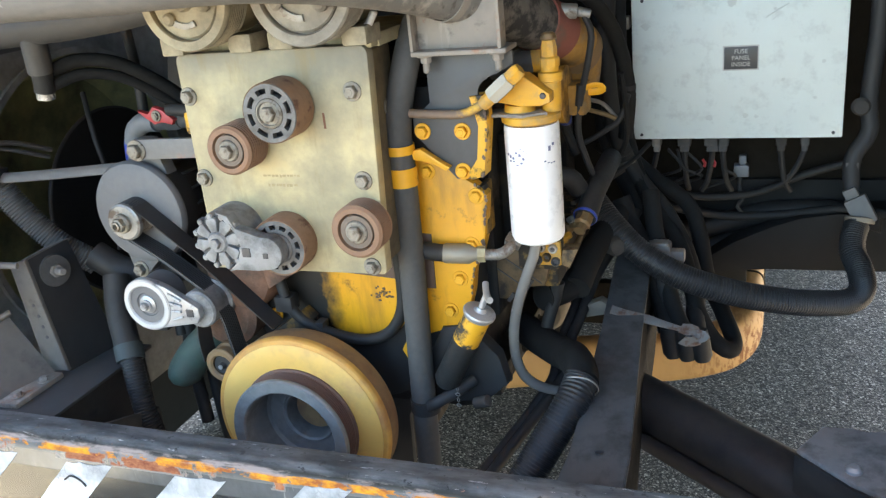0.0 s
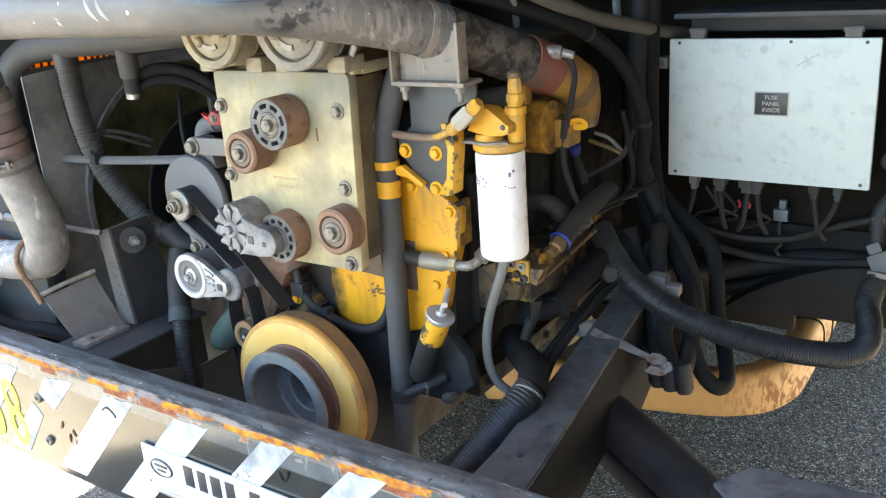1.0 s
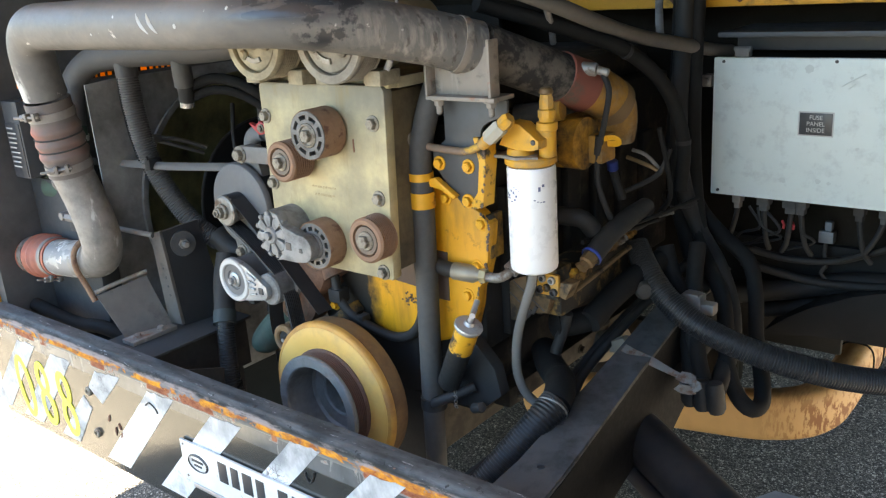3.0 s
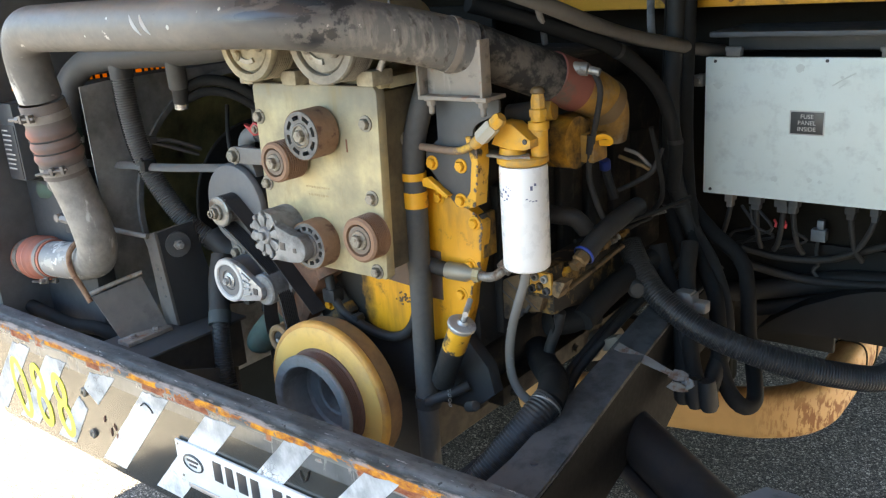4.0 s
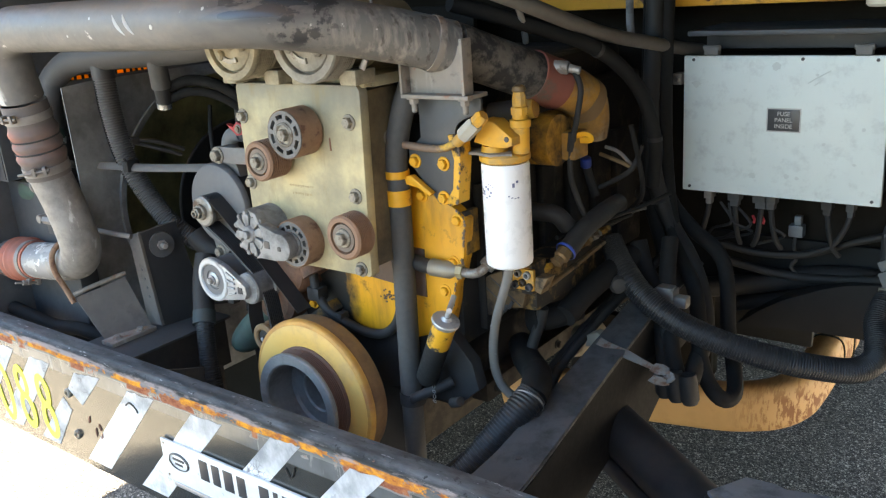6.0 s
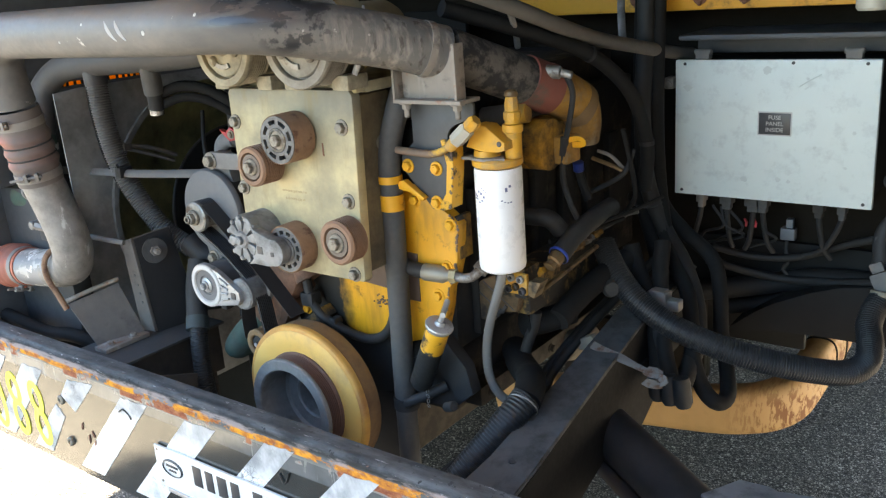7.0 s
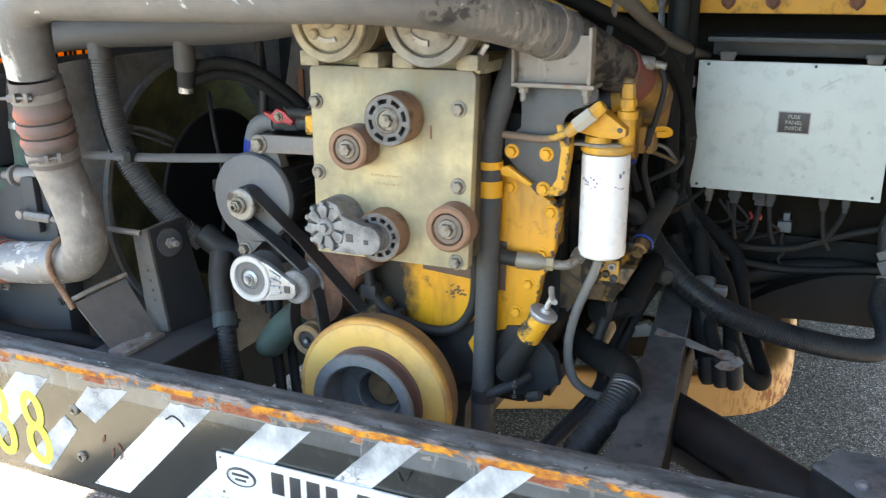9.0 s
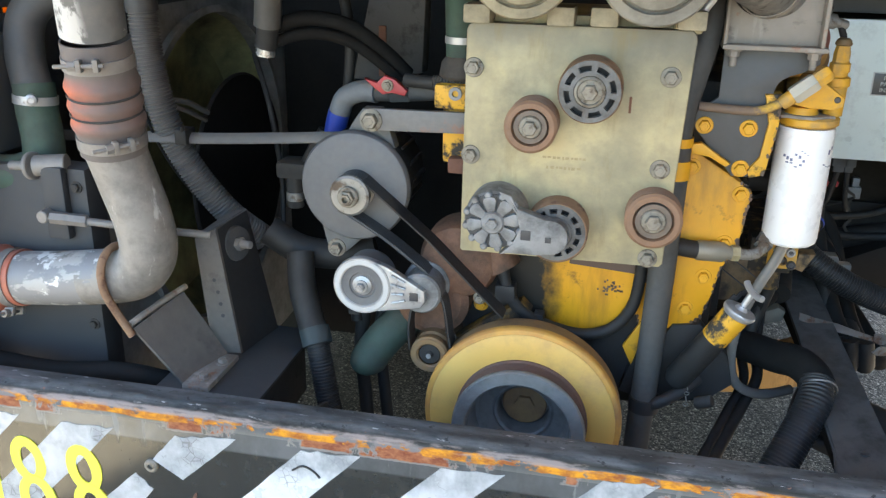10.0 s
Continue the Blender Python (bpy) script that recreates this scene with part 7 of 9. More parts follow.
    lathe(t, (-0.276, 1.576, 1.129), (0.1, 0.8, 0.38), [(0.0225, -0.004), (0.0245, 0), (0.0225, 0.004)], 20)
    solo("blue_tie", t, M_BLUE, (-0.276, 1.572, 1.127), "blue plastic tie round the hose", "cable tie")
    t = B()
    lathe(t, (-0.277, 1.571, 1.126), (-0.15, -0.8, -0.45), [(0, -0.01), (0.017, -0.01), (0.017, 0.014), (0.012, 0.018), (0.012, 0.032), (0, 0.034)], 8)
    solo("hose_fitting", t, M_BRASS, (-0.28, 1.56, 1.11), "dull brass fitting on the thick hose", "fitting")
    t = B()
    tube(t, [(-0.40, 1.60, 1.20), (-0.35, 1.59, 1.205), (-0.31, 1.60, 1.20), (-0.295, 1.62, 1.17)], 0.02, 16)
    solo("return_hose", t, M_RUBBER, (-0.35, 1.6, 1.18), "short black hose beside the engine", "hose")
    t = B()
    tube(t, [(-0.335, 1.57, 0.99), (-0.345, 1.57, 0.95), (-0.36, 1.56, 0.90), (-0.365, 1.555, 0.86)], 0.013, 12)
    cyl(t, (-0.365, 1.555, 0.868), (-0.372, 1.55, 0.84), 0.009, seg=10)
    solo("thin_bent_pipe", t, M_RUBBER, (-0.36, 1.56, 0.84), "dark bent pipe below the pump", "pipe")
    t = B()
    lathe(t, (-0.27, 1.80, 0.985), (0.5, -0.7, 0.1), [(0, 0), (0.018, 0), (0.022, 0.006), (0.022, 0.03), (0.016, 0.04), (0, 0.042)], 24)
    solo("pressure_switch", t, M_BLACK_DUSTY, (-0.27, 1.80, 0.96), "round grey pressure switch", "switch")
    t = B()
    tube(t, [(-0.31, 1.62, 0.955), (-0.30, 1.70, 0.985), (-0.285, 1.80, 1.01), (-0.26, 1.9, 1.03)], 0.028, 16)
    tube(t, [(-0.37, 1.57, 0.955), (-0.34, 1.62, 0.95), (-0.31, 1.68, 0.955)], 0.03, 16)
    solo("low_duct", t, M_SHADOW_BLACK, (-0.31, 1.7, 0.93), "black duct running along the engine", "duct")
    # two black lines running down beside the rail and on behind the bumper
    for dx, dz, r in ((0.0, 0.0, 0.0115), (-0.026, -0.012, 0.0105)):
        t = B()
        tube(t, [(x + dx, y, z + dz) for x, y, z in ((-0.235, 1.98, 1.0), (-0.270, 1.91, 0.95), (-0.306, 1.84, 0.90), (-0.318, 1.73, 0.864), (-0.334, 1.63, 0.816), (-0.332, 1.57, 0.781), (-0.363, 1.51, 0.738), (-0.391, 1.45, 0.711), (-0.443, 1.34, 0.661), (-0.50, 1.22, 0.60))], r, 12)
        solo("brake_line", t, M_RUBBER, (-0.3 + dx, 1.7, 0.66), "black line beside the frame rail", "pipe", "lines beside the rail")
    sd = thing("starter_end", (-0.42, 1.85, 0.72), "dusty tan round starter end beside the oil pan", "starter")
    t = B()
    lathe(t, (-0.450, 1.893, 0.752), (0.12, -1, 0.25), [(0, 0.010), (0.019, 0.008), (0.034, 0.002), (0.041, -0.010), (0.043, -0.026), (0.043, -0.16), (0, -0.16)], 32)
    part("domed_cap", t, M_TANBLOCK, sd)
    t = B()
    box(t, (-0.475, 1.925, 0.66), (-0.405, 1.995, 0.72), 0.008)
    part("terminal_block", t, M_BLACK_DUSTY, sd, "black terminal block")
    t = B()
    prism(t, [(-0.315, 0.838), (-0.272, 0.848), (-0.266, 0.872), (-0.282, 0.882), (-0.312, 0.868)], 1.72, 1.75, 0.004)
    solo("pale_bracket", t, M_TANBLOCK, (-0.29, 1.735, 0.838), "pale dusty bracket by the frame rail", "bracket")
    # wide black elbow hose and ribbed hose coming towards the bumper
    rh = thing("ribbed_hose", (-0.25, 1.3, 0.62), "thick black ribbed hose with plain cuff", "hose")
    t = B()
    tube(t, [(-0.43, 1.62, 0.858), (-0.38, 1.56, 0.862), (-0.32, 1.50, 0.868), (-0.285, 1.455, 0.882), (-0.262, 1.41, 0.880), (-0.256, 1.385, 0.872)], 0.0325, 22)
    part("cuff", t, M_SHADOW_BLACK, rh, "smooth rubber elbow cuff")
    t = B()
    ribbed(t, [(-0.256, 1.388, 0.877), (-0.268, 1.345, 0.850), (-0.305, 1.295, 0.79), (-0.345, 1.245, 0.725), (-0.39, 1.19, 0.65)], 0.0325, 0.0072, 0.0017, 22)
    part("ribbed_tube", t, M_LOOM, rh)
    t = B()
    lathe(t, (-0.256, 1.374, 0.868), (0.0, 0.9, 0.45), [(0.033, -0.0025), (0.0345, 0), (0.033, 0.0025)], 28)
    part("wire_clip", t, M_STEEL_DARK, rh)


M_OCHRE = material("dusty_ochre_casting", (0.2, 0.125, 0.05), (0.13, 0.085, 0.04), 0.65, 0.0, 70, 12, dirt=(0.04, 0.03, 0.02), dirt_amount=0.35, dirt_scale=24)
M_PUMPBROWN = material("oily_brown_casting", (0.13, 0.082, 0.033), (0.085, 0.056, 0.027), 0.55, 0.0, 70, 12, bump=0.25, dirt=(0.025, 0.02, 0.016), dirt_amount=0.4, dirt_scale=26, dirt_edge=0.2)
M_PUMP = material("oily_pump_casting", (0.16, 0.10, 0.03), (0.26, 0.15, 0.025), 0.5, 0.0, 60, 12, dirt=(0.022, 0.019, 0.015), dirt_amount=0.66, dirt_scale=22)
M_TANBLOCK = material("pale_dusty_block", (0.3, 0.26, 0.19), (0.22, 0.19, 0.15), 0.8, 0.0, 60, 12)
build_injection_pump()


def build_frame_rail():
    ob = thing("frame_rail", (-0.2, 1.5, 0.62), "dusty black chassis frame rail with bolt holes", "frame rail")
    ys = [(1.093, -0.262, -0.142, 0.802, 0.56), (1.237, -0.248, -0.145, 0.826, 0.60), (1.60, -0.258, -0.175, 0.875, 0.66), (1.84, -0.272, -0.19, 0.907, 0.72), (2.2, -0.29, -0.21, 0.92, 0.74)]

    def loft(rings):
        t = B()
        vs = [[t.verts.new(p) for p in r] for r in rings]
        k = len(vs[0])
        for a, b in zip(vs, vs[1:]):
            for i in range(k):
                t.faces.new((a[i], a[(i + 1) % k], b[(i + 1) % k], b[i]))
        t.faces.new(vs[0]), t.faces.new(vs[-1][::-1])
        bmesh.ops.bevel(t, geom=[e for e in t.edges if abs(e.verts[0].co.y - e.verts[1].co.y) > 0.1], offset=0.003, segments=2, affect="EDGES")
        return t

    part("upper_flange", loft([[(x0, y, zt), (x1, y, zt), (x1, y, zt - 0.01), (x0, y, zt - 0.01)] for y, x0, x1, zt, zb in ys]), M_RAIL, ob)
    # near-black web: the shade below the flange is put into its colour
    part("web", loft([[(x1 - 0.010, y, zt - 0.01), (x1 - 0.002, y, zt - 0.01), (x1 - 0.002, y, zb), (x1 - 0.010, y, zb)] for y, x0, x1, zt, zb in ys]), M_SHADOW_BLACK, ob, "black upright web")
    for x, y, z in ((-0.197, 1.237, 0.8262), (-0.235, 1.37, 0.8442)):
        t = B()
        cyl(t, (x, y, z - 0.003), (x, y, z + 0.0006), 0.008, seg=16, bevel=0)
        part("bolt_hole", t, M_LABEL, ob, "round dark bolt hole")
    # added plate that fills the gap below the web with black
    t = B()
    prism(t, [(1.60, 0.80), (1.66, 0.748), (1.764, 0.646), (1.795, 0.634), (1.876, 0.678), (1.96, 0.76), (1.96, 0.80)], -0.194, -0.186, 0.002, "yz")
    part("dark_fill_plate", t, M_SHADOW_BLACK, ob, "black plate added for the darkness below the web")
    # bent strap with a clip that holds the loom
    st = thing("loom_strap", (-0.13, 1.65, 0.86), "bent rust-spotted steel strap with crumpled clip on the frame rail", "strap")
    t = B()
    prism(t, [(-0.078, -0.009), (-0.03, -0.011), (0.03, -0.008), (0.075, -0.006), (0.077, 0.006), (0.04, 0.008), (0.0, 0.012), (-0.05, 0.010), (-0.08, 0.012)], -0.0015, 0.0015, 0.0005, "xy", pose(-0.172, 1.652, 0.876, 28, 9, -9))
    part("strap", t, M_CLIP, st)
    for q, turn in (((-0.085, 1.636, 0.868), (35, 10, 12)), ((-0.064, 1.628, 0.858), (70, -20, -25)), ((-0.082, 1.622, 0.848), (110, 15, 20))):
        t = B()
        prism(t, [(-0.022, -0.010), (-0.006, -0.015), (0.012, -0.011), (0.023, -0.004), (0.017, 0.008), (0.004, 0.013), (-0.014, 0.011)], -0.0015, 0.0015, 0.0005, "xy", pose(*q, *turn))
        part("clip_leaf", t, M_CLIP, st, "crumpled clip plate")
    # bumper brace
    br = thing("bumper_brace", (0.05, 1.35, 0.55), "black tubular bumper brace with a bolted end plate", "brace")
    t = B()
    tube(t, [(-0.22, 1.659, 0.694), (-0.05, 1.554, 0.676), (0.10, 1.460, 0.660), (0.27, 1.354, 0.641), (0.42, 1.26, 0.625)], 0.057, 28, 0.02)
    part("tube", t, M_BRACE, br)
    t = B()
    tube(t, [(-0.24, 1.607, 0.645), (-0.08, 1.507, 0.628), (0.12, 1.385, 0.607), (0.30, 1.27, 0.588)], 0.017, 12, 0.02)
    part("lower_rib", t, M_BRACE, br)
    t = B()
    prism(t, [(0.118, 1.386), (0.140, 1.425), (0.162, 1.466), (0.215, 1.470), (0.235, 1.463), (0.30, 1.478), (0.44, 1.475), (0.44, 1.21), (0.27, 1.262), (0.20, 1.305)], 0.766, 0.776, 0.003, "xy")
    part("end_plate", t, M_PLATEGREY, br, "grey bolted end plate")
    t = B()
    prism(t, [(0.118, 1.386), (0.20, 1.305), (0.27, 1.262), (0.44, 1.21), (0.44, 1.205), (0.27, 1.255), (0.20, 1.297), (0.114, 1.380)], 0.69, 0.767, 0.001, "xy")
    part("plate_flange", t, M_BRACE, br, "black folded flange")
    t = B()
    lathe(t, (0.205, 1.338, 0.776), (0, 0, 1), [(0, 0), (0.014, 0), (0.0135, 0.005), (0.008, 0.010), (0, 0.0115)], 16)
    part("bolt", t, M_ALU_BRIGHT, br, "pale domed bolt head")


M_CLIP = material("rust_spotted_strap", (0.15, 0.138, 0.125), (0.21, 0.192, 0.175), 0.65, 0.2, 80, 14, dirt=(0.13, 0.07, 0.045), dirt_amount=0.36, dirt_scale=40)
M_BRACE = material("streaked_black_brace", (0.013, 0.014, 0.016), (0.03, 0.029, 0.029), 0.55, 0.0, 60, 7, spec=0.4, dirt=(0.06, 0.05, 0.043), dirt_amount=0.34, dirt_scale=7, dirt_edge=0.35)
M_PLATEGREY = material("worn_grey_plate", (0.2, 0.2, 0.203), (0.27, 0.263, 0.255), 0.6, 0.1, 60, 8, dirt=(0.05, 0.048, 0.047), dirt_amount=0.3, dirt_scale=14, dirt_edge=0.25)
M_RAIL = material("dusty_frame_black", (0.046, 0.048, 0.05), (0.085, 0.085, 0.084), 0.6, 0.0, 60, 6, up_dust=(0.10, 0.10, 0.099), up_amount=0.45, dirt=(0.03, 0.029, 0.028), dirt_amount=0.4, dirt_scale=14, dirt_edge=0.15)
lay_patch(M_RAIL, (0.02, 0.02, 0.021), [], (26, 12, 26), 0.56, 0.68, 0.5, 0.7)
build_frame_rail()


def build_fuse_box():
    ob = thing("fuse_box", (-0.03, 2.3, 1.115), "off-white metal fuse panel cover, smudged, with black label", "fuse box")
    x0, x1, z0, z1, y = -0.274, 0.214, 1.117, 1.470, 2.20
    t = B()
    box(t, (x0, y, z0), (x1, y + 0.018, z1), 0.004)
    part("cover", t, M_PANEL, ob)
    t = B()
    box(t, (x0 + 0.012, y + 0.018, z0 + 0.012), (x1 - 0.012, 2.42, z1 - 0.012), 0.004)
    part("case", t, M_DARK, ob, "dark case behind the cover")
    for x, z in ((x0 + 0.02, z0 + 0.012), (x1 - 0.02, z0 + 0.012), (x0 + 0.026, z1 - 0.010), (x1 - 0.03, z1 - 0.010), (0.02, z1 - 0.008)):
        t = B()
        lathe(t, (x, y, z), (0, -1, 0), [(0, 0), (0.0042, 0), (0.0035, 0.003), (0, 0.0035)], 12)
        part("screw", t, M_LABEL, ob)
    lb = part("label_plate", box(B(), (-0.056, y - 0.0015, 1.288), (0.020, y + 0.001, 1.341), 0.0005), M_LABEL, ob, "black warning label")
    m = Matrix.Translation(Vector((-0.018, y - 0.002, 1.3145)) - base_of(lb)) @ Matrix.Rotation(radians(90), 4, "X")
    text_mesh("FUSE\nPANEL\nINSIDE", 0.0145, M_LETTER, lb, m, "lettering", "white capitals")
    t = B()
    box(t, (-0.059, y - 0.0008, 1.285), (0.023, y + 0.001, 1.344), 0.0004)
    part("label_edge", t, M_LETTER, ob, "thin pale label edge")
    # smudges on the cover
    random.seed(12)
    for x, z, rx in ((-0.005, 1.175, 0.008), (0.02, 1.172, 0.006), (0.078, 1.26, 0.005), (0.165, 1.30, 0.006), (0.15, 1.215, 0.005), (-0.04, 1.444, 0.012), (0.055, 1.425, 0.004), (-0.09, 1.17, 0.01), (-0.24, 1.40, 0.012)):
        t = B()
        k = 11
        pts = [(x + rx * random.uniform(0.6, 1.2) * math.cos(2 * math.pi * i / k), z + rx * 0.8 * random.uniform(0.6, 1.2) * math.sin(2 * math.pi * i / k)) for i in range(k)]
        prism(t, pts, y - 0.0006, y + 0.001, 0)
        part("smudge", t, M_SMUDGE, ob, "grey smudge")
    t = B()
    tube(t, [(0.035, 2.1995, 1.405), (0.055, 2.1995, 1.418), (0.085, 2.1995, 1.435)], 0.0014, 6)
    tube(t, [(0.05, 2.1995, 1.40), (0.065, 2.1995, 1.412)], 0.0012, 6)
    part("scrape", t, M_SMUDGE, ob, "grey scrape")
    # hinge channel above
    ch = thing("hinge_channel", (0.0, 2.2, 1.475), "dark grey sheet channel over the fuse box with hinges", "channel")
    t = B()
    box(t, (-0.25, 2.16, 1.522), (0.56, 2.40, 1.535), 0.004)
    box(t, (-0.25, 2.29, 1.478), (0.56, 2.31, 1.524), 0.004)
    part("channel", t, M_CHANNEL, ch)
    for x in (-0.20, 0.155):
        t = B()
        box(t, (x - 0.018, 2.19, 1.472), (x + 0.018, 2.215, 1.492), 0.003)
        cyl(t, (x - 0.022, 2.198, 1.49), (x + 0.022, 2.198, 1.49), 0.007, seg=12)
        part("hinge", t, M_GREY, ch)
    t = B()
    cyl(t, (0.06, 2.289, 1.505), (0.06, 2.2885, 1.505), 0.006, seg=12, bevel=0)
    part("hole", t, M_LABEL, ch, "round hole")
    # plugs and wires under the box
    random.seed(3)
    for x, s, m in ((-0.225, 0.011, M_STEEL_DARK), (-0.155, 0.016, M_HOSE_GREY), (-0.085, 0.02, M_HOSE_GREY), (-0.06, 0.015, M_HOSE_GREY), (0.08, 0.013, M_BLACK_DUSTY), (0.135, 0.010, M_HOSE_GREY)):
        pg = thing("cable_plug", (x, 2.27, 1.06), "dusty grey cable plug under the fuse box", "plug", "plugs under the fuse box")
        t = B()
        box(t, (x - s, 2.255, 1.082), (x + s, 2.29, 1.120), 0.003)
        box(t, (x - s * 0.7, 2.26, 1.066), (x + s * 0.7, 2.285, 1.084), 0.003)
        part("shell", t, m, pg)
        t = B()
        e = random.uniform(-0.05, 0.05)
        tube(t, [(x, 2.272, 1.068), (x + e * 0.3, 2.275, 1.03), (x + e, 2.285, 0.98), (x + e * 2.2, 2.30, 0.95)], 0.007, 10)
        part("cable", t, M_RUBBER, pg)
    for k in range(4):
        t = B()
        a = random.uniform(-0.2, -0.03)
        tube(t, [(a, 2.28, 1.07), (a + random.uniform(-.04, .05), 2.27, 1.02), (a + random.uniform(-.06, .08), 2.29, 0.99), (a - 0.05, 2.32, 0.95)], 0.004, 8)
        solo("thin_wire", t, M_RUBBER, (a, 2.28, 0.95), "thin black wire under the fuse box", "wire", "wires under the fuse box")
    for a in (-0.11, -0.085):
        t = B()
        tube(t, [(a, 2.282, 1.04), (a + 0.008, 2.275, 1.03), (a + 0.004, 2.278, 1.02)], 0.0035, 8)
        solo("red_wire", t, M_REDPLASTIC, (a, 2.26, 1.012), "short red insulated wire end", "wire")
    # single connector hanging below the box
    cn = thing("hanging_connector", (-0.02, 2.36, 0.93), "grey-blue plastic connector on a hanging wire", "connector")
    t = B()
    box(t, (-0.035, 2.345, 0.972), (0.003, 2.375, 1.005), 0.004)
    box(t, (-0.022, 2.35, 1.005), (-0.004, 2.372, 1.03), 0.003)
    part("shell", t, M_CONNECTOR, cn)
    t = B()
    tube(t, [(-0.018, 2.36, 0.975), (-0.02, 2.355, 0.94), (-0.01, 2.35, 0.91), (-0.025, 2.35, 0.89), (-0.01, 2.35, 0.87)], 0.005, 8)
    part("wire", t, M_BLACK_DUSTY, cn)
    for pts, r in (([(-0.2, 2.3, 0.945), (-0.1, 2.32, 0.925), (0.02, 2.33, 0.935), (0.14, 2.33, 0.985), (0.27, 2.32, 1.03)], 0.010),
                   ([(-0.22, 2.3, 0.905), (-0.05, 2.34, 0.865), (0.1, 2.34, 0.872), (0.25, 2.3, 0.905), (0.34, 2.26, 0.90)], 0.012),
                   ([(-0.25, 2.32, 0.80), (-0.12, 2.36, 0.82), (0.05, 2.38, 0.862), (0.2, 2.36, 0.875), (0.33, 2.3, 0.87)], 0.03),
                   ([(-0.2, 2.36, 0.74), (-0.08, 2.385, 0.77), (0.08, 2.39, 0.82), (0.25, 2.38, 0.84)], 0.022)):
        t = B()
        tube(t, pts, r, 14)
        solo("frame_cable", t, M_CABLE, pts[2], "dusty dark cable sagging along the shield", "cable", "cables on the shield")


M_CABLE = material("dusty_black_cable", (0.014, 0.0138, 0.0135), (0.026, 0.0245, 0.023), 0.65, 0.0, 90, 10, spec=0.35)
M_CONNECTOR = material("blue_grey_connector", (0.12, 0.135, 0.15), (0.16, 0.165, 0.17), 0.5, 0.0, 60, 12)
M_SMUDGE = material("grey_smudge", (0.61, 0.655, 0.635), (0.55, 0.59, 0.57), 0.7, bump=0.02)
M_CHANNEL = material("dark_grey_channel", (0.05, 0.054, 0.06), (0.068, 0.07, 0.074), 0.55, 0.0, 40, 6, bump=0.06)
build_fuse_box()


def build_looms():
    # big ribbed loom sweeping to the right, then up
    lm = thing("ribbed_loom", (0.1, 1.9, 0.70), "thick black ribbed cable loom sweeping across the bay", "loom")
    t = B()
    ribbed(t, [(-0.315, 1.86, 1.065), (-0.265, 1.82, 1.02), (-0.20, 1.795, 0.965), (-0.11, 1.79, 0.915), (0.0, 1.815, 0.872), (0.11, 1.86, 0.838), (0.19, 1.915, 0.814), (0.238, 1.96, 0.803), (0.264, 2.01, 0.812), (0.260, 2.06, 0.838),
               (0.246, 2.10, 0.862), (0.247, 2.135, 0.888), (0.256, 2.165, 0.91)], 0.0295, 0.0062, 0.0018, 20)
    part("ribbed_tube", t, M_LOOM, lm)
    t = B()
    m = pose(0.262, 2.185, 0.945, -12, -28, 0)
    box(t, (-0.026, -0.022, -0.04), (0.026, 0.022, 0.03), 0.006, m)
    box(t, (-0.018, -0.018, 0.03), (0.014, 0.018, 0.055), 0.005, m)
    part("end_plug", t, M_GREY, lm, "grey tilted end plug")
    t = B()
    lathe(t, (0.262, 2.172, 0.912), (0.1, 0.4, 1), [(0.031, 0), (0.034, 0.002), (0.034, 0.012), (0.031, 0.014)], 24)
    part("end_collar", t, M_TANBLOCK, lm, "pale worn collar")
    t = B()
    box(t, (0.225, 2.20, 1.005), (0.256, 2.23, 1.055), 0.005)
    part("upper_plug", t, M_HOSE_GREY, lm, "dark grey plug above")
    t = B()
    tube(t, [(0.242, 2.205, 0.985), (0.242, 2.22, 1.06), (0.275, 2.24, 1.12), (0.27, 2.25, 1.2), (0.28, 2.26, 1.35), (0.28, 2.26, 1.5)], 0.02, 12)
    part("upper_cable", t, M_BLACK, lm)
    t = B()
    lathe(t, (0.252, 2.23, 1.185), (0, -1, 0), [(0, 0), (0.02, 0), (0.022, 0.006), (0.016, 0.016), (0, 0.018)], 20)
    solo("cable_gland", t, M_BLACK_DUSTY, (0.252, 2.23, 1.17), "dark round gland beside the fuse box", "gland")
    # loose strands between turbocharger and bundle
    for pts, r, m, label in (([(-0.355, 1.84, 1.093), (-0.291, 1.85, 1.134), (-0.222, 1.86, 1.159)], 0.0045, M_HOSE_GREY, "thin pale grey strand behind the pump"),
                             ([(-0.370, 1.85, 1.084), (-0.319, 1.85, 1.103), (-0.242, 1.85, 1.154)], 0.004, M_HOSE_GREY, "thin pale grey strand behind the pump"),
                             ([(-0.232, 1.86, 1.307), (-0.251, 1.85, 1.254), (-0.292, 1.85, 1.224), (-0.334, 1.84, 1.202)], 0.006, M_RUBBER, "thin black strand drooping behind the pump"),
                             ([(-0.366, 1.84, 1.262), (-0.369, 1.85, 1.237), (-0.348, 1.85, 1.177)], 0.011, M_RUBBER, "short dark sleeve with a blue end"),
                             ([(-0.335, 1.85, 1.282), (-0.278, 1.85, 1.265), (-0.251, 1.86, 1.248)], 0.005, M_BRASS, "thin dull yellow line under the turbocharger"),
                             ([(-0.320, 1.85, 1.300), (-0.286, 1.85, 1.290), (-0.262, 1.87, 1.255)], 0.0045, M_STEEL_DARK, "thin grey line under the turbocharger")):
        t = B()
        tube(t, pts, r, 10)
        solo("loose_wire", t, m, pts[1], label, "wire", "strands behind the pump")
    t = B()
    lathe(t, (-0.366, 1.838, 1.262), (0.1, -0.3, 1), [(0.0115, -0.012), (0.0135, -0.01), (0.0135, 0.01), (0.010, 0.013), (0, 0.013)], 16)
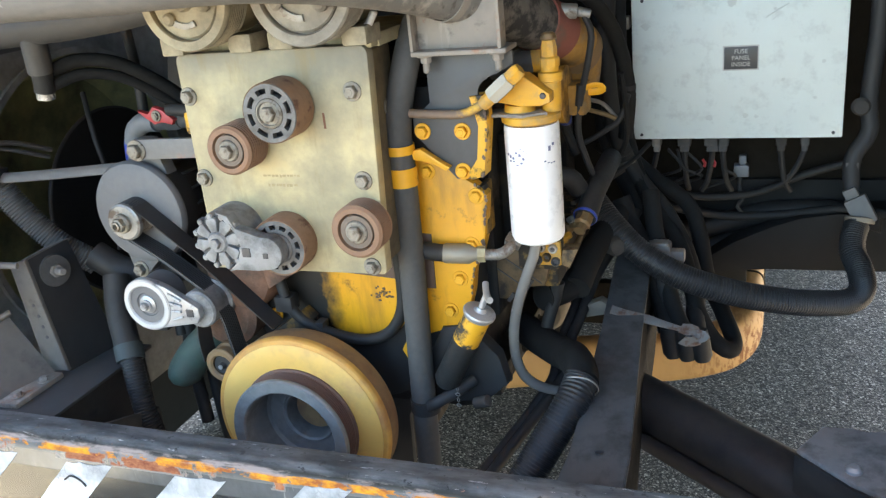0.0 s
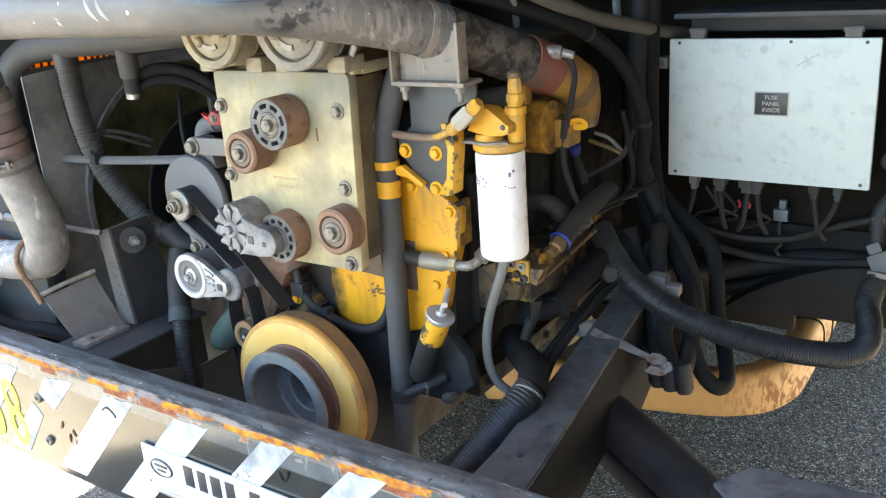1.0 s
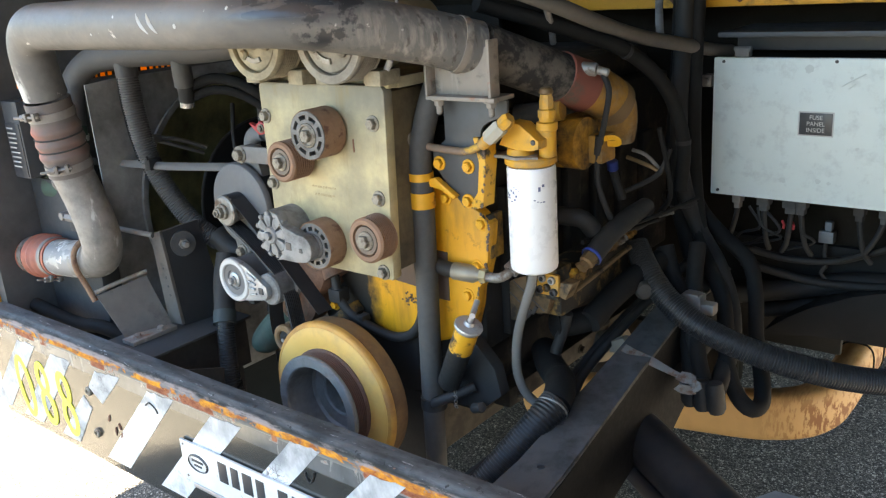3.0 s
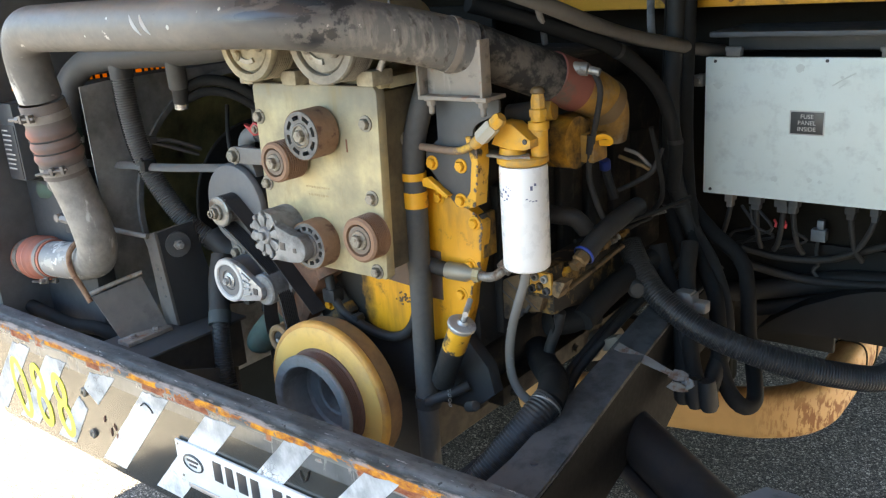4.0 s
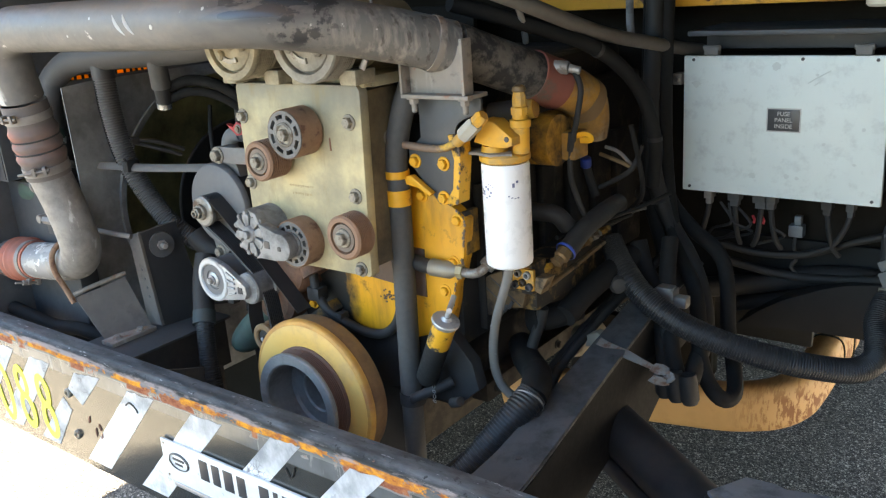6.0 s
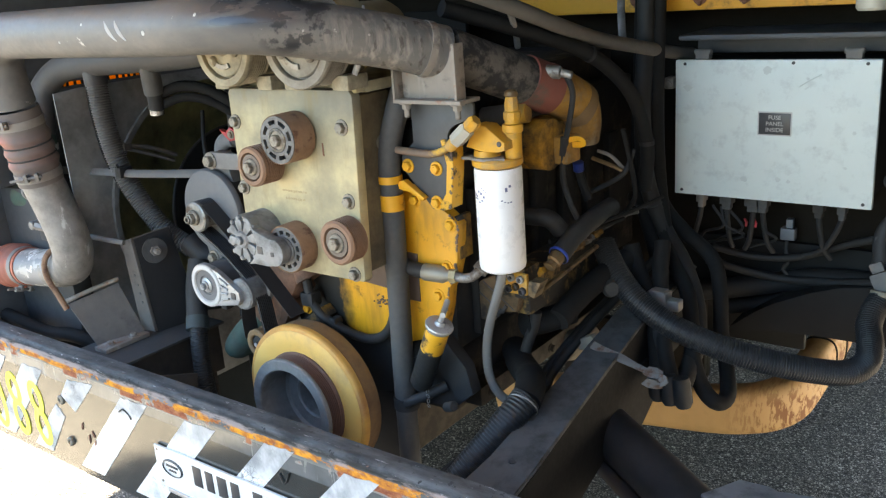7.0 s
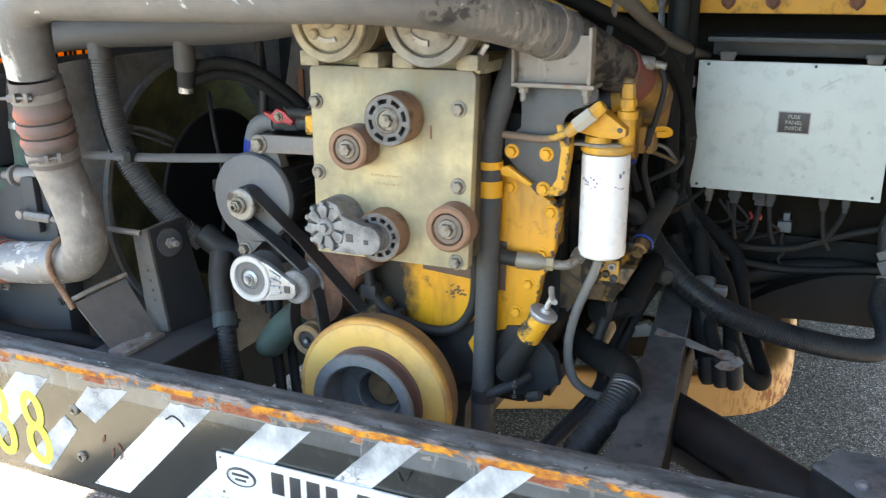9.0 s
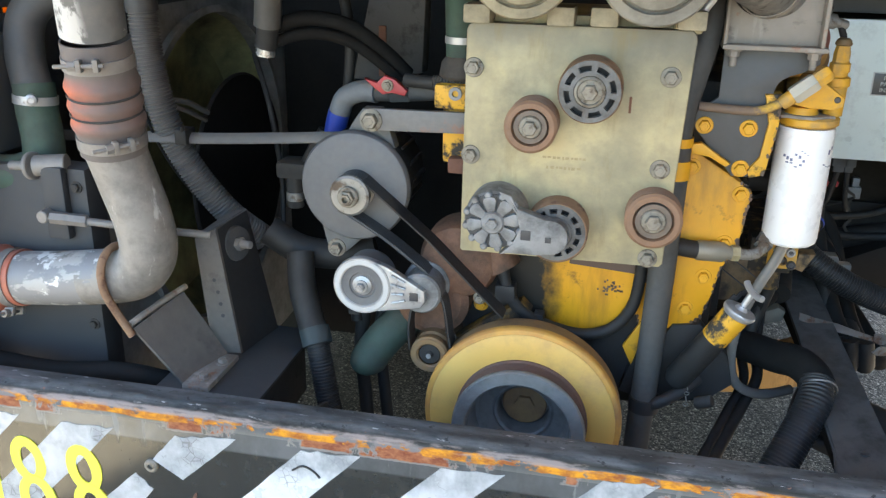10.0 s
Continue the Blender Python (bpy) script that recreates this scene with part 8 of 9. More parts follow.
    solo("blue_wire_cap", t, M_BLUE, (-0.366, 1.838, 1.25), "small blue plastic cap on a sleeve", "cap")
    t = B()
    box(t, (-0.305, 2.20, 1.395), (-0.28, 2.235, 1.425), 0.004)
    cyl(t, (-0.292, 2.205, 1.41), (-0.292, 2.192, 1.41), 0.008, seg=12)
    solo("box_latch", t, M_STEEL_DARK, (-0.292, 2.22, 1.395), "small grey latch beside the fuse box", "latch")
    # upright bundle left of the fuse box
    ub = thing("cable_bundle", (-0.25, 2.0, 0.75), "upright bundle of dusty black cables and hoses", "cable bundle")
    runs = [
        ([(-0.315, 2.12, 1.75), (-0.315, 2.11, 1.55), (-0.320, 2.10, 1.35), (-0.305, 2.09, 1.18), (-0.25, 2.07, 1.06), (-0.18, 2.03, 0.985), (-0.128, 1.985, 0.905), (-0.100, 1.93, 0.835), (-0.092, 1.86, 0.79), (-0.085, 1.80, 0.765)], 0.022),
        ([(-0.335, 2.14, 1.75), (-0.34, 2.13, 1.45), (-0.345, 2.12, 1.25), (-0.32, 2.09, 1.12), (-0.255, 2.02, 1.02), (-0.20, 1.95, 0.93), (-0.185, 1.89, 0.84), (-0.155, 1.83, 0.76)], 0.017),
        ([(-0.29, 2.14, 1.75), (-0.295, 2.13, 1.40), (-0.29, 2.13, 1.2), (-0.246, 2.07, 1.06), (-0.19, 2.01, 0.98), (-0.139, 1.96, 0.93), (-0.107, 1.91, 0.85), (-0.087, 1.87, 0.797), (-0.054, 1.845, 0.745), (-0.018, 1.84, 0.718), (-0.008, 1.885, 0.718), (-0.036, 1.955, 0.755), (-0.078, 2.03, 0.814), (-0.102, 2.08, 0.912), (-0.135, 2.11, 0.98), (-0.215, 2.12, 1.04), (-0.285, 2.14, 1.11), (-0.318, 2.15, 1.25), (-0.318, 2.15, 1.5)], 0.0195),
        ([(-0.26, 1.90, 1.06), (-0.235, 1.885, 1.0), (-0.20, 1.88, 0.93), (-0.172, 1.845, 0.85), (-0.145, 1.80, 0.79), (-0.130, 1.78, 0.76)], 0.021),
        ([(-0.20, 1.95, 1.06), (-0.185, 1.90, 0.98), (-0.165, 1.87, 0.91), (-0.138, 1.82, 0.83), (-0.108, 1.785, 0.78), (-0.100, 1.77, 0.76)], 0.020),
    ]
    for pts, r in runs:
        t = B()
        tube(t, pts, r, 14)
        part("cable", t, M_CABLE if r > 0.021 else M_SHADOW_BLACK, ub)
    for p in ((-0.305, 2.085, 1.13),):
        t = B()
        lathe(t, p, (0.2, -0.3, 1), [(0.046, -0.003), (0.048, 0), (0.046, 0.003)], 24)
        part("cable_tie", t, M_RUBBER, ub)
    c = thing("grey_connector", (-0.165, 1.862, 0.91), "chunky grey cable connector with latch", "connector")
    t = B()
    box(t, (-0.195, 1.84, 0.935), (-0.145, 1.88, 0.968), 0.006)
    box(t, (-0.15, 1.845, 0.925), (-0.115, 1.875, 0.952), 0.005)
    box(t, (-0.185, 1.838, 0.966), (-0.15, 1.87, 0.973), 0.002)
    part("shell", t, M_STEEL_DARK, c)
    t = B()
    cyl(t, (-0.17, 1.86, 0.938), (-0.168, 1.855, 0.91), 0.014, seg=14)
    part("collar", t, M_GREYPLASTIC, c)
    t = B()
    tube(t, [(-0.168, 1.855, 0.92), (-0.160, 1.84, 0.86), (-0.148, 1.815, 0.80)], 0.017, 12)
    part("cable", t, M_RUBBER, c)
    # flared hose ends of the bundle hanging over the tan frame
    for x, y in ((-0.142, 1.775), (-0.110, 1.768), (-0.078, 1.768)):
        t = B()
        lathe(t, (x, y, 0.80), (0.15, -0.05, -1), [(0, 0), (0.019, 0), (0.022, 0.02), (0.022, 0.06), (0.016, 0.072), (0, 0.074)], 18)
        solo("cable_end_boot", t, M_RUBBER, (x, y, 0.73), "rounded black rubber boot on a cable end", "boot", "boots under the bundle")
    # pale conduit in the upper right, with hanger
    cd = thing("overhead_conduit", (-0.3, 1.75, 1.58), "pale dusty conduit pipe hung under the roof", "conduit")
    t = B()
    tube(t, [(-0.47, 1.32, 1.735), (-0.40, 1.42, 1.70), (-0.345, 1.55, 1.65), (-0.325, 1.70, 1.60), (-0.318, 1.86, 1.557), (-0.305, 2.02, 1.525), (-0.285, 2.20, 1.49), (-0.27, 2.30, 1.475)], 0.0165, 18)
    part("pipe", t, M_CONDUIT, cd)
    t = B()
    sweep(t, spline([(-0.356, 2.06, 1.66), (-0.357, 2.06, 1.60), (-0.352, 2.06, 1.535), (-0.33, 2.06, 1.52)], 0.01), 0.010, 8, True, 0.3)
    part("hanger", t, M_ALU, cd, "pale hanger strip")
    t = B()
    tube(t, [(-0.36, 1.56, 1.64), (-0.375, 1.60, 1.60), (-0.39, 1.63, 1.565)], 0.007, 8)
    part("support", t, M_STEEL_DARK, cd)
    t = B()
    tube(t, [(-0.45, 1.45, 1.66), (-0.37, 1.62, 1.60), (-0.31, 1.80, 1.53), (-0.27, 1.92, 1.43), (-0.25, 1.97, 1.30), (-0.26, 1.98, 1.18)], 0.017, 14)
    oh = thing("overhead_hose", (-0.3, 1.8, 1.18), "black hose curving down below the conduit", "hose")
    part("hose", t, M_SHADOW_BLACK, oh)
    for p, d in (((-0.31, 1.80, 1.53), (0.3, 0.9, -0.5)), ((-0.25, 1.97, 1.30), (0, 0.1, -1))):
        t = B()
        lathe(t, p, d, [(0.0172, -0.005), (0.0185, -0.005), (0.0185, 0.005), (0.0172, 0.005)], 20, closed=True)
        part("cable_tie", t, M_RUBBER, oh)
    t = B()
    lathe(t, (0.252, 1.88, 1.60), (0, 0, 1), [(0, 0), (0.028, 0), (0.032, 0.005), (0.032, 0.03), (0, 0.03)], 24)
    solo("bay_lamp", t, M_PALE, (0.252, 1.88, 1.63), "round pale bay lamp body hung from the roof", "lamp")
    t = B()
    cyl(t, (0.252, 1.88, 1.628), (0.252, 1.88, 2.0), 0.008, seg=10)
    solo("lamp_stem", t, M_BLACK, (0.252, 1.88, 2.0), "thin dark stem of the bay lamp", "stem")
    for pts, r in (([(-0.27, 1.62, 1.16), (-0.25, 1.72, 1.165), (-0.22, 1.83, 1.17), (-0.2, 1.95, 1.175)], 0.005), ([(-0.30, 1.58, 1.155), (-0.28, 1.7, 1.145), (-0.24, 1.82, 1.15)], 0.005),
                   ([(-0.24, 1.82, 1.36), (-0.235, 1.85, 1.27), (-0.25, 1.9, 1.18), (-0.3, 1.92, 1.12)], 0.006)):
        t = B()
        tube(t, pts, r, 8)
        solo("engine_wire", t, M_SHADOW_BLACK, pts[1], "thin dark wire beside the engine", "wire", "engine wires")


M_CONDUIT = material("pale_dusty_conduit", (0.14, 0.125, 0.108), (0.10, 0.092, 0.082), 0.75, 0.0, 60, 9)
build_looms()


def seam_ring(path, i):
    """Points of one closed ring round the frame band."""
    d = (path[min(i + 1, len(path) - 1)] - path[i - 1]).normalized()
    a = (Vector((0, 0, 1)) - d * d.z).normalized()
    b = d.cross(a).normalized()
    return [path[i] + a * 0.073 * math.copysign(abs(math.cos(w)) ** 0.6, math.cos(w)) + b * 0.05 * math.copysign(abs(math.sin(w)) ** 0.6, math.sin(w)) for w in (2 * math.pi * k / 32 for k in range(33))]


def build_tan_frame():
    """Tan-painted tray-shaped cross frame low behind the rail, rounded at its right end."""
    ob = thing("tan_cross_frame", (-0.3, 2.4, 0.3), "tan painted cross frame, rounded end scraped to rust", "frame")
    t = B()
    path = spline([(-0.98, 2.36, 0.275), (-0.70, 2.36, 0.335), (-0.45, 2.36, 0.375), (-0.22, 2.36, 0.408), (-0.12, 2.365, 0.43), (-0.05, 2.39, 0.448), (-0.008, 2.45, 0.462), (0.002, 2.55, 0.47), (0.0, 2.72, 0.475), (-0.005, 2.95, 0.48)], 0.014)
    rings = []
    for i, p in enumerate(path):
        d = (path[min(i + 1, len(path) - 1)] - path[max(i - 1, 0)]).normalized()
        a = (Vector((0, 0, 1)) - d * d.z).normalized()
        b = d.cross(a).normalized()
        ring = []
        for k in range(24):
            c, s = math.cos(2 * math.pi * k / 24), math.sin(2 * math.pi * k / 24)
            ring.append(t.verts.new(p + a * 0.073 * math.copysign(abs(c) ** 0.6, c) + b * 0.05 * math.copysign(abs(s) ** 0.6, s)))
        rings.append(ring)
    for ra, rb in zip(rings, rings[1:]):
        for k in range(24):
            t.faces.new((ra[k], ra[(k + 1) % 24], rb[(k + 1) % 24], rb[k]))
    t.faces.new(rings[0][::-1]), t.faces.new(rings[-1])
    part("frame_band", t, M_TAN_SCRAPED, ob)
    for i in (len(rings) - 8, len(rings) - 18):
        t = B()
        sweep(t, [v.copy() for v in (path[i] + (q - path[i]) * 1.01 for q in seam_ring(path, i))], 0.004, 8, False)
        part("seam_band", t, M_BULKHEAD, ob, "dark seam round the frame")
    t = B()
    box(t, (-0.9, 2.40, 0.48), (-0.25, 2.44, 0.62), 0.01)
    part("inner_web", t, M_BULKHEAD, ob)
    for x in (-0.85, -0.3):
        t = B()
        box(t, (x, 2.38, 0.5), (x + 0.05, 2.40, 0.80), 0.003)
        part("hanger", t, M_BULKHEAD, ob)


build_tan_frame()


# ---- left side: cooling, stand, hoses ----
def build_radiator():
    ob = thing("fan_shroud", (-1.60, 1.7, 0.75), "grey sheet fan shroud with a round rimmed opening", "fan shroud")
    cy, cz, R = 1.755, 1.096, 0.377
    x = -1.641
    t = B()
    # sheet with a round hole: rays from the circle out to the rectangle
    k = 64
    y0, y1, z0, z1 = 1.27, 2.24, 0.50, 1.50
    inner, outer = [], []
    for i in range(k):
        a = 2 * math.pi * i / k
        c, s = math.cos(a), math.sin(a)
        inner.append(t.verts.new((x, cy + R * c, cz + R * s)))
        f = min((y1 - cy) / c if c > 1e-6 else 9, (y0 - cy) / c if c < -1e-6 else 9, (z1 - cz) / s if s > 1e-6 else 9, (z0 - cz) / s if s < -1e-6 else 9)
        outer.append(t.verts.new((x, cy + f * c, cz + f * s)))
    for i in range(k):
        j = (i + 1) % k
        t.faces.new((inner[i], inner[j], outer[j], outer[i]))
    ex = bmesh.ops.extrude_face_region(t, geom=t.faces[:])
    bmesh.ops.translate(t, verts=[v for v in ex["geom"] if isinstance(v, bmesh.types.BMVert)], vec=(-0.004, 0, 0))
    part("sheet", t, M_SHROUD, ob)
    t = B()
    lathe(t, (x - 0.02, cy, cz), (1, 0, 0), [(R - 0.004, 0), (R + 0.004, 0), (R + 0.004, 0.034), (R + 0.012, 0.04), (R + 0.012, 0.044), (R - 0.004, 0.044), (R - 0.004, 0)], 72)
    part("rim", t, M_SHROUD, ob, "raised round rim")
    t = B()
    lathe(t, (x - 0.012, cy, cz), (-1, 0, 0), [(R - 0.003, 0), (R - 0.02, 0.05), (R - 0.05, 0.09), (0.1, 0.12), (0, 0.12)], 64)
    part("olive_dish", t, M_OLIVE, ob, "dull olive inner sheet")
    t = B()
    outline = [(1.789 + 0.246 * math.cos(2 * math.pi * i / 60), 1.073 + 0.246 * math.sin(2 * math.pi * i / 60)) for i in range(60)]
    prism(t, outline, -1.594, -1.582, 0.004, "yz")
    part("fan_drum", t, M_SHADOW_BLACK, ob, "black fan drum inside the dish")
    t = B()
    sweep(t, [Vector((-1.588, b, c)) for b, c in outline + outline[:1]], 0.005, 10, False)
    part("fan_ring", t, M_BLACK, ob, "black fan ring")
    # bent tab on the rim and a pair of thin lines across
    t = B()
    box(t, (-1.66, 1.395, 1.318), (-1.55, 1.42, 1.338), 0.003)
    part("bent_tab", t, M_GREY, ob)
    for pts, r in (([(-1.57, 1.41, 1.33), (-1.55, 1.47, 1.315), (-1.55, 1.56, 1.275)], 0.006), ([(-1.57, 1.41, 1.322), (-1.55, 1.46, 1.30), (-1.55, 1.55, 1.26)], 0.005)):
        t = B()
        tube(t, pts, r, 8)
        solo("shroud_line", t, M_GREY, pts[2], "thin grey line clipped to the shroud rim", "pipe", "lines on the shroud")
    # long tie bar
    tb = thing("tie_bar", (-1.45, 1.34, 1.27), "flat grey tie bar crossing the fan opening", "bar")
    t = B()
    sweep(t, spline([(-1.86, 1.335, 1.256), (-1.60, 1.34, 1.268), (-1.40, 1.345, 1.276), (-1.10, 1.40, 1.288)], 0.02), 0.0125, 12, True, 0.5)
    part("bar", t, M_GREY, tb)
    t = B()
    box(t, (-1.50, 1.32, 1.262), (-1.475, 1.36, 1.292), 0.004)
    tube(t, [(-1.487, 1.325, 1.285), (-1.478, 1.318, 1.30)], 0.004, 8)
    part("tie", t, M_RUBBER, tb)
    # corrugated hose dropping across the opening
    ch = thing("corrugated_hose", (-1.45, 1.40, 1.05), "grey dusty corrugated hose with split seam", "hose")
    t = B()
    ribbed(t, [(-1.562, 1.354, 1.515), (-1.560, 1.353, 1.48), (-1.555, 1.352, 1.42), (-1.540, 1.355, 1.32), (-1.515, 1.365, 1.24), (-1.475, 1.38, 1.165), (-1.43, 1.40, 1.10), (-1.38, 1.44, 1.04)], 0.0285, 0.0068, 0.003, 20)
    part("hose", t, M_CORR, ch)
    t = B()
    tube(t, [(-1.564, 1.354, 1.56), (-1.563, 1.354, 1.53), (-1.561, 1.354, 1.507)], 0.0305, 20)
    part("cuff", t, M_HOSE_GREY2, ch, "smooth grey cuff")
    path = spline([(-1.585, 1.336, 1.507), (-1.583, 1.335, 1.42), (-1.568, 1.338, 1.32), (-1.543, 1.348, 1.24), (-1.503, 1.363, 1.165), (-1.458, 1.383, 1.10)], 0.008)
    t = B()
    sweep(t, path, 0.0028, 6)
    part("split_seam", t, M_SHADOW_BLACK, ch, "dark split seam")
    # pipe running behind the big one, with taped tee
    pp = thing("coolant_pipe", (-1.3, 1.34, 1.5), "grey coolant pipe with a taped branch, behind the big pipe", "pipe")
    t = B()
    tube(t, [(-0.93, 1.34, 1.622), (-1.05, 1.345, 1.60), (-1.2, 1.348, 1.585), (-1.4, 1.35, 1.575), (-1.60, 1.352, 1.565), (-1.72, 1.348, 1.548), (-1.782, 1.325, 1.50), (-1.785, 1.30, 1.43), (-1.760, 1.276, 1.36)], 0.036, 26)
    part("pipe", t, M_HOSE_GREY2, pp)
    t = B()
    tube(t, [(-1.30, 1.345, 1.58), (-1.305, 1.35, 1.53), (-1.312, 1.356, 1.49)], 0.025, 18)
    part("branch", t, M_HOSE_GREY2, pp)
    t = B()
    tube(t, [(-1.311, 1.356, 1.495), (-1.316, 1.360, 1.465), (-1.320, 1.361, 1.45)], 0.0205, 18)
    part("sleeve", t, M_RUBBER, pp)
    t = B()
    tube(t, [(-1.3175, 1.3605, 1.458), (-1.321, 1.361, 1.435)], 0.0185, 16)
    part("tape", t, M_TAPE, pp, "shiny silver tape end")
    for dz, e in ((0.0, 0.0), (0.028, 0.03)):
        t = B()
        tube(t, [(-1.31, 1.375, 1.458 + dz), (-1.25, 1.40, 1.475 + dz), (-1.18, 1.43, 1.46 + dz), (-1.12, 1.47, 1.41 + dz), (-1.08, 1.5, 1.36 + e)], 0.0115 if not dz else 0.014, 14)
        part("taped_hose", t, M_TAPEDHOSE, pp, "black taped hose")
    # green hose with clamp below the elbow
    g = thing("green_radiator_hose", (-1.72, 1.24, 1.22), "green silicone radiator hose with bright clamp", "hose")
    t = B()
    tube(t, [(-1.757, 1.275, 1.375), (-1.752, 1.268, 1.32), (-1.742, 1.26, 1.27), (-1.745, 1.25, 1.225), (-1.79, 1.235, 1.205), (-1.85, 1.23, 1.205)], 0.0385, 26)
    part("hose", t, M_GREEN, g)
    ring_clamp((-1.755, 1.272, 1.345), (0.06, 0.09, 1), 0.039, 0.016, M_ALU_BRIGHT, g, "bright worm clamp")
    t = B()
    lathe(t, (-1.735, 1.235, 1.352), (0.5, -1, 0), [(0, 0), (0.011, 0), (0.011, 0.012), (0.006, 0.014), (0.006, 0.012), (0, 0.012)], 12)
    part("clamp_screw", t, M_ALU_BRIGHT, g)
    t = B()
    cyl(t, (-1.775, 1.20, 1.232), (-1.725, 1.195, 1.236), 0.009, seg=12)
    cyl(t, (-1.728, 1.195, 1.236), (-1.718, 1.194, 1.237), 0.026, seg=24)
    cyl(t, (-1.718, 1.194, 1.237), (-1.66, 1.21, 1.24), 0.02, seg=16)
    part("drain_tap", t, M_STEEL_DARK, g, "grey drain tap")
    # dark box with white label lines at the far left
    bx = thing("control_box", (-1.84, 1.2, 1.24), "dark control box with a white-lined instruction label", "box")
    t = B()
    prism(t, [(1.155, 1.245), (1.33, 1.245), (1.33, 1.46), (1.155, 1.46)], -1.90, -1.812, 0.006, "yz")
    part("case", t, M_CHANNEL, bx)
    lab = part("label_plate", box(B(), (-1.895, 1.1525, 1.25), (-1.818, 1.156, 1.40), 0.001), M_LABEL, bx, "black instruction label")
    random.seed(21)
    for i in range(9):
        t = B()
        z = 1.385 - i * 0.0135
        box(t, (-1.888, 1.1515, z - 0.002), (-1.888 + random.uniform(0.03, 0.055), 1.153, z + 0.002), 0.0003)
        part("text_line", t, M_LETTER, lab)
    # dark panels under it
    sp = thing("radiator_side_panel", (-1.78, 1.23, 0.62), "dark blue-grey side panel of the radiator frame", "panel")
    t = B()
    box(t, (-1.92, 1.20, 0.62), (-1.62, 1.26, 1.235), 0.01)
    part("sheet", t, M_PANELDARK, sp)
    t = B()
    box(t, (-1.70, 1.18, 1.10), (-1.655, 1.2, 1.24), 0.006)
    part("bracket", t, M_PANELDARK, sp)
    for z in (0.70, 0.92, 1.20):
        t = B()
        hexbolt(t, (-1.64, 1.2, z), (0, -1, 0), 0.008, 0.007)
        part("bolt", t, M_BLACK_DUSTY, sp)
    rd = thing("tension_rod", (-1.55, 1.22, 1.16), "grey tension rod with clevis end", "rod")
    t = B()
    tube(t, [(-1.665, 1.17, 1.147), (-1.5, 1.215, 1.125), (-1.40, 1.25, 1.11)], 0.0075, 10)
    part("rod", t, M_STEEL_DARK, rd)
    t = B()
    cyl(t, (-1.68, 1.166, 1.149), (-1.615, 1.184, 1.141), 0.012, seg=6)
    cyl(t, (-1.69, 1.155, 1.150), (-1.69, 1.18, 1.150), 0.012, seg=14)
    part("clevis", t, M_STEEL_DARK, rd)


M_SHROUD = material("grey_shroud_sheet", (0.235, 0.245, 0.25), (0.34, 0.345, 0.345), 0.6, 0.0, 35, 4, bump=0.08, dirt=(0.045, 0.045, 0.045), dirt_amount=0.3, dirt_scale=5, dirt_edge=0.4)
M_CORR = material("dusty_corrugated_plastic", (0.085, 0.085, 0.085), (0.12, 0.117, 0.113), 0.6, 0.0, 90, 9, bump=0.06)
M_HOSE_GREY2 = material("grey_dusty_pipe", (0.055, 0.055, 0.057), (0.08, 0.079, 0.077), 0.6, 0.0, 80, 8, up_dust=DUST, up_amount=0.3)
M_TAPE = material("silver_tape", (0.75, 0.75, 0.73), (0.2, 0.2, 0.2), 0.25, 0.7, 60, 70, bump=0.9)
M_TAPEDHOSE = material("taped_black_hose", (0.01, 0.01, 0.0105), (0.018, 0.018, 0.018), 0.8, 0.0, 90, 22, bump=0.35, spec=0.1)
M_PANELDARK = material("blue_grey_dark_panel", (0.026, 0.029, 0.034), (0.042, 0.044, 0.048), 0.6, 0.0, 40, 5, up_dust=DUST, up_amount=0.3)
build_radiator()


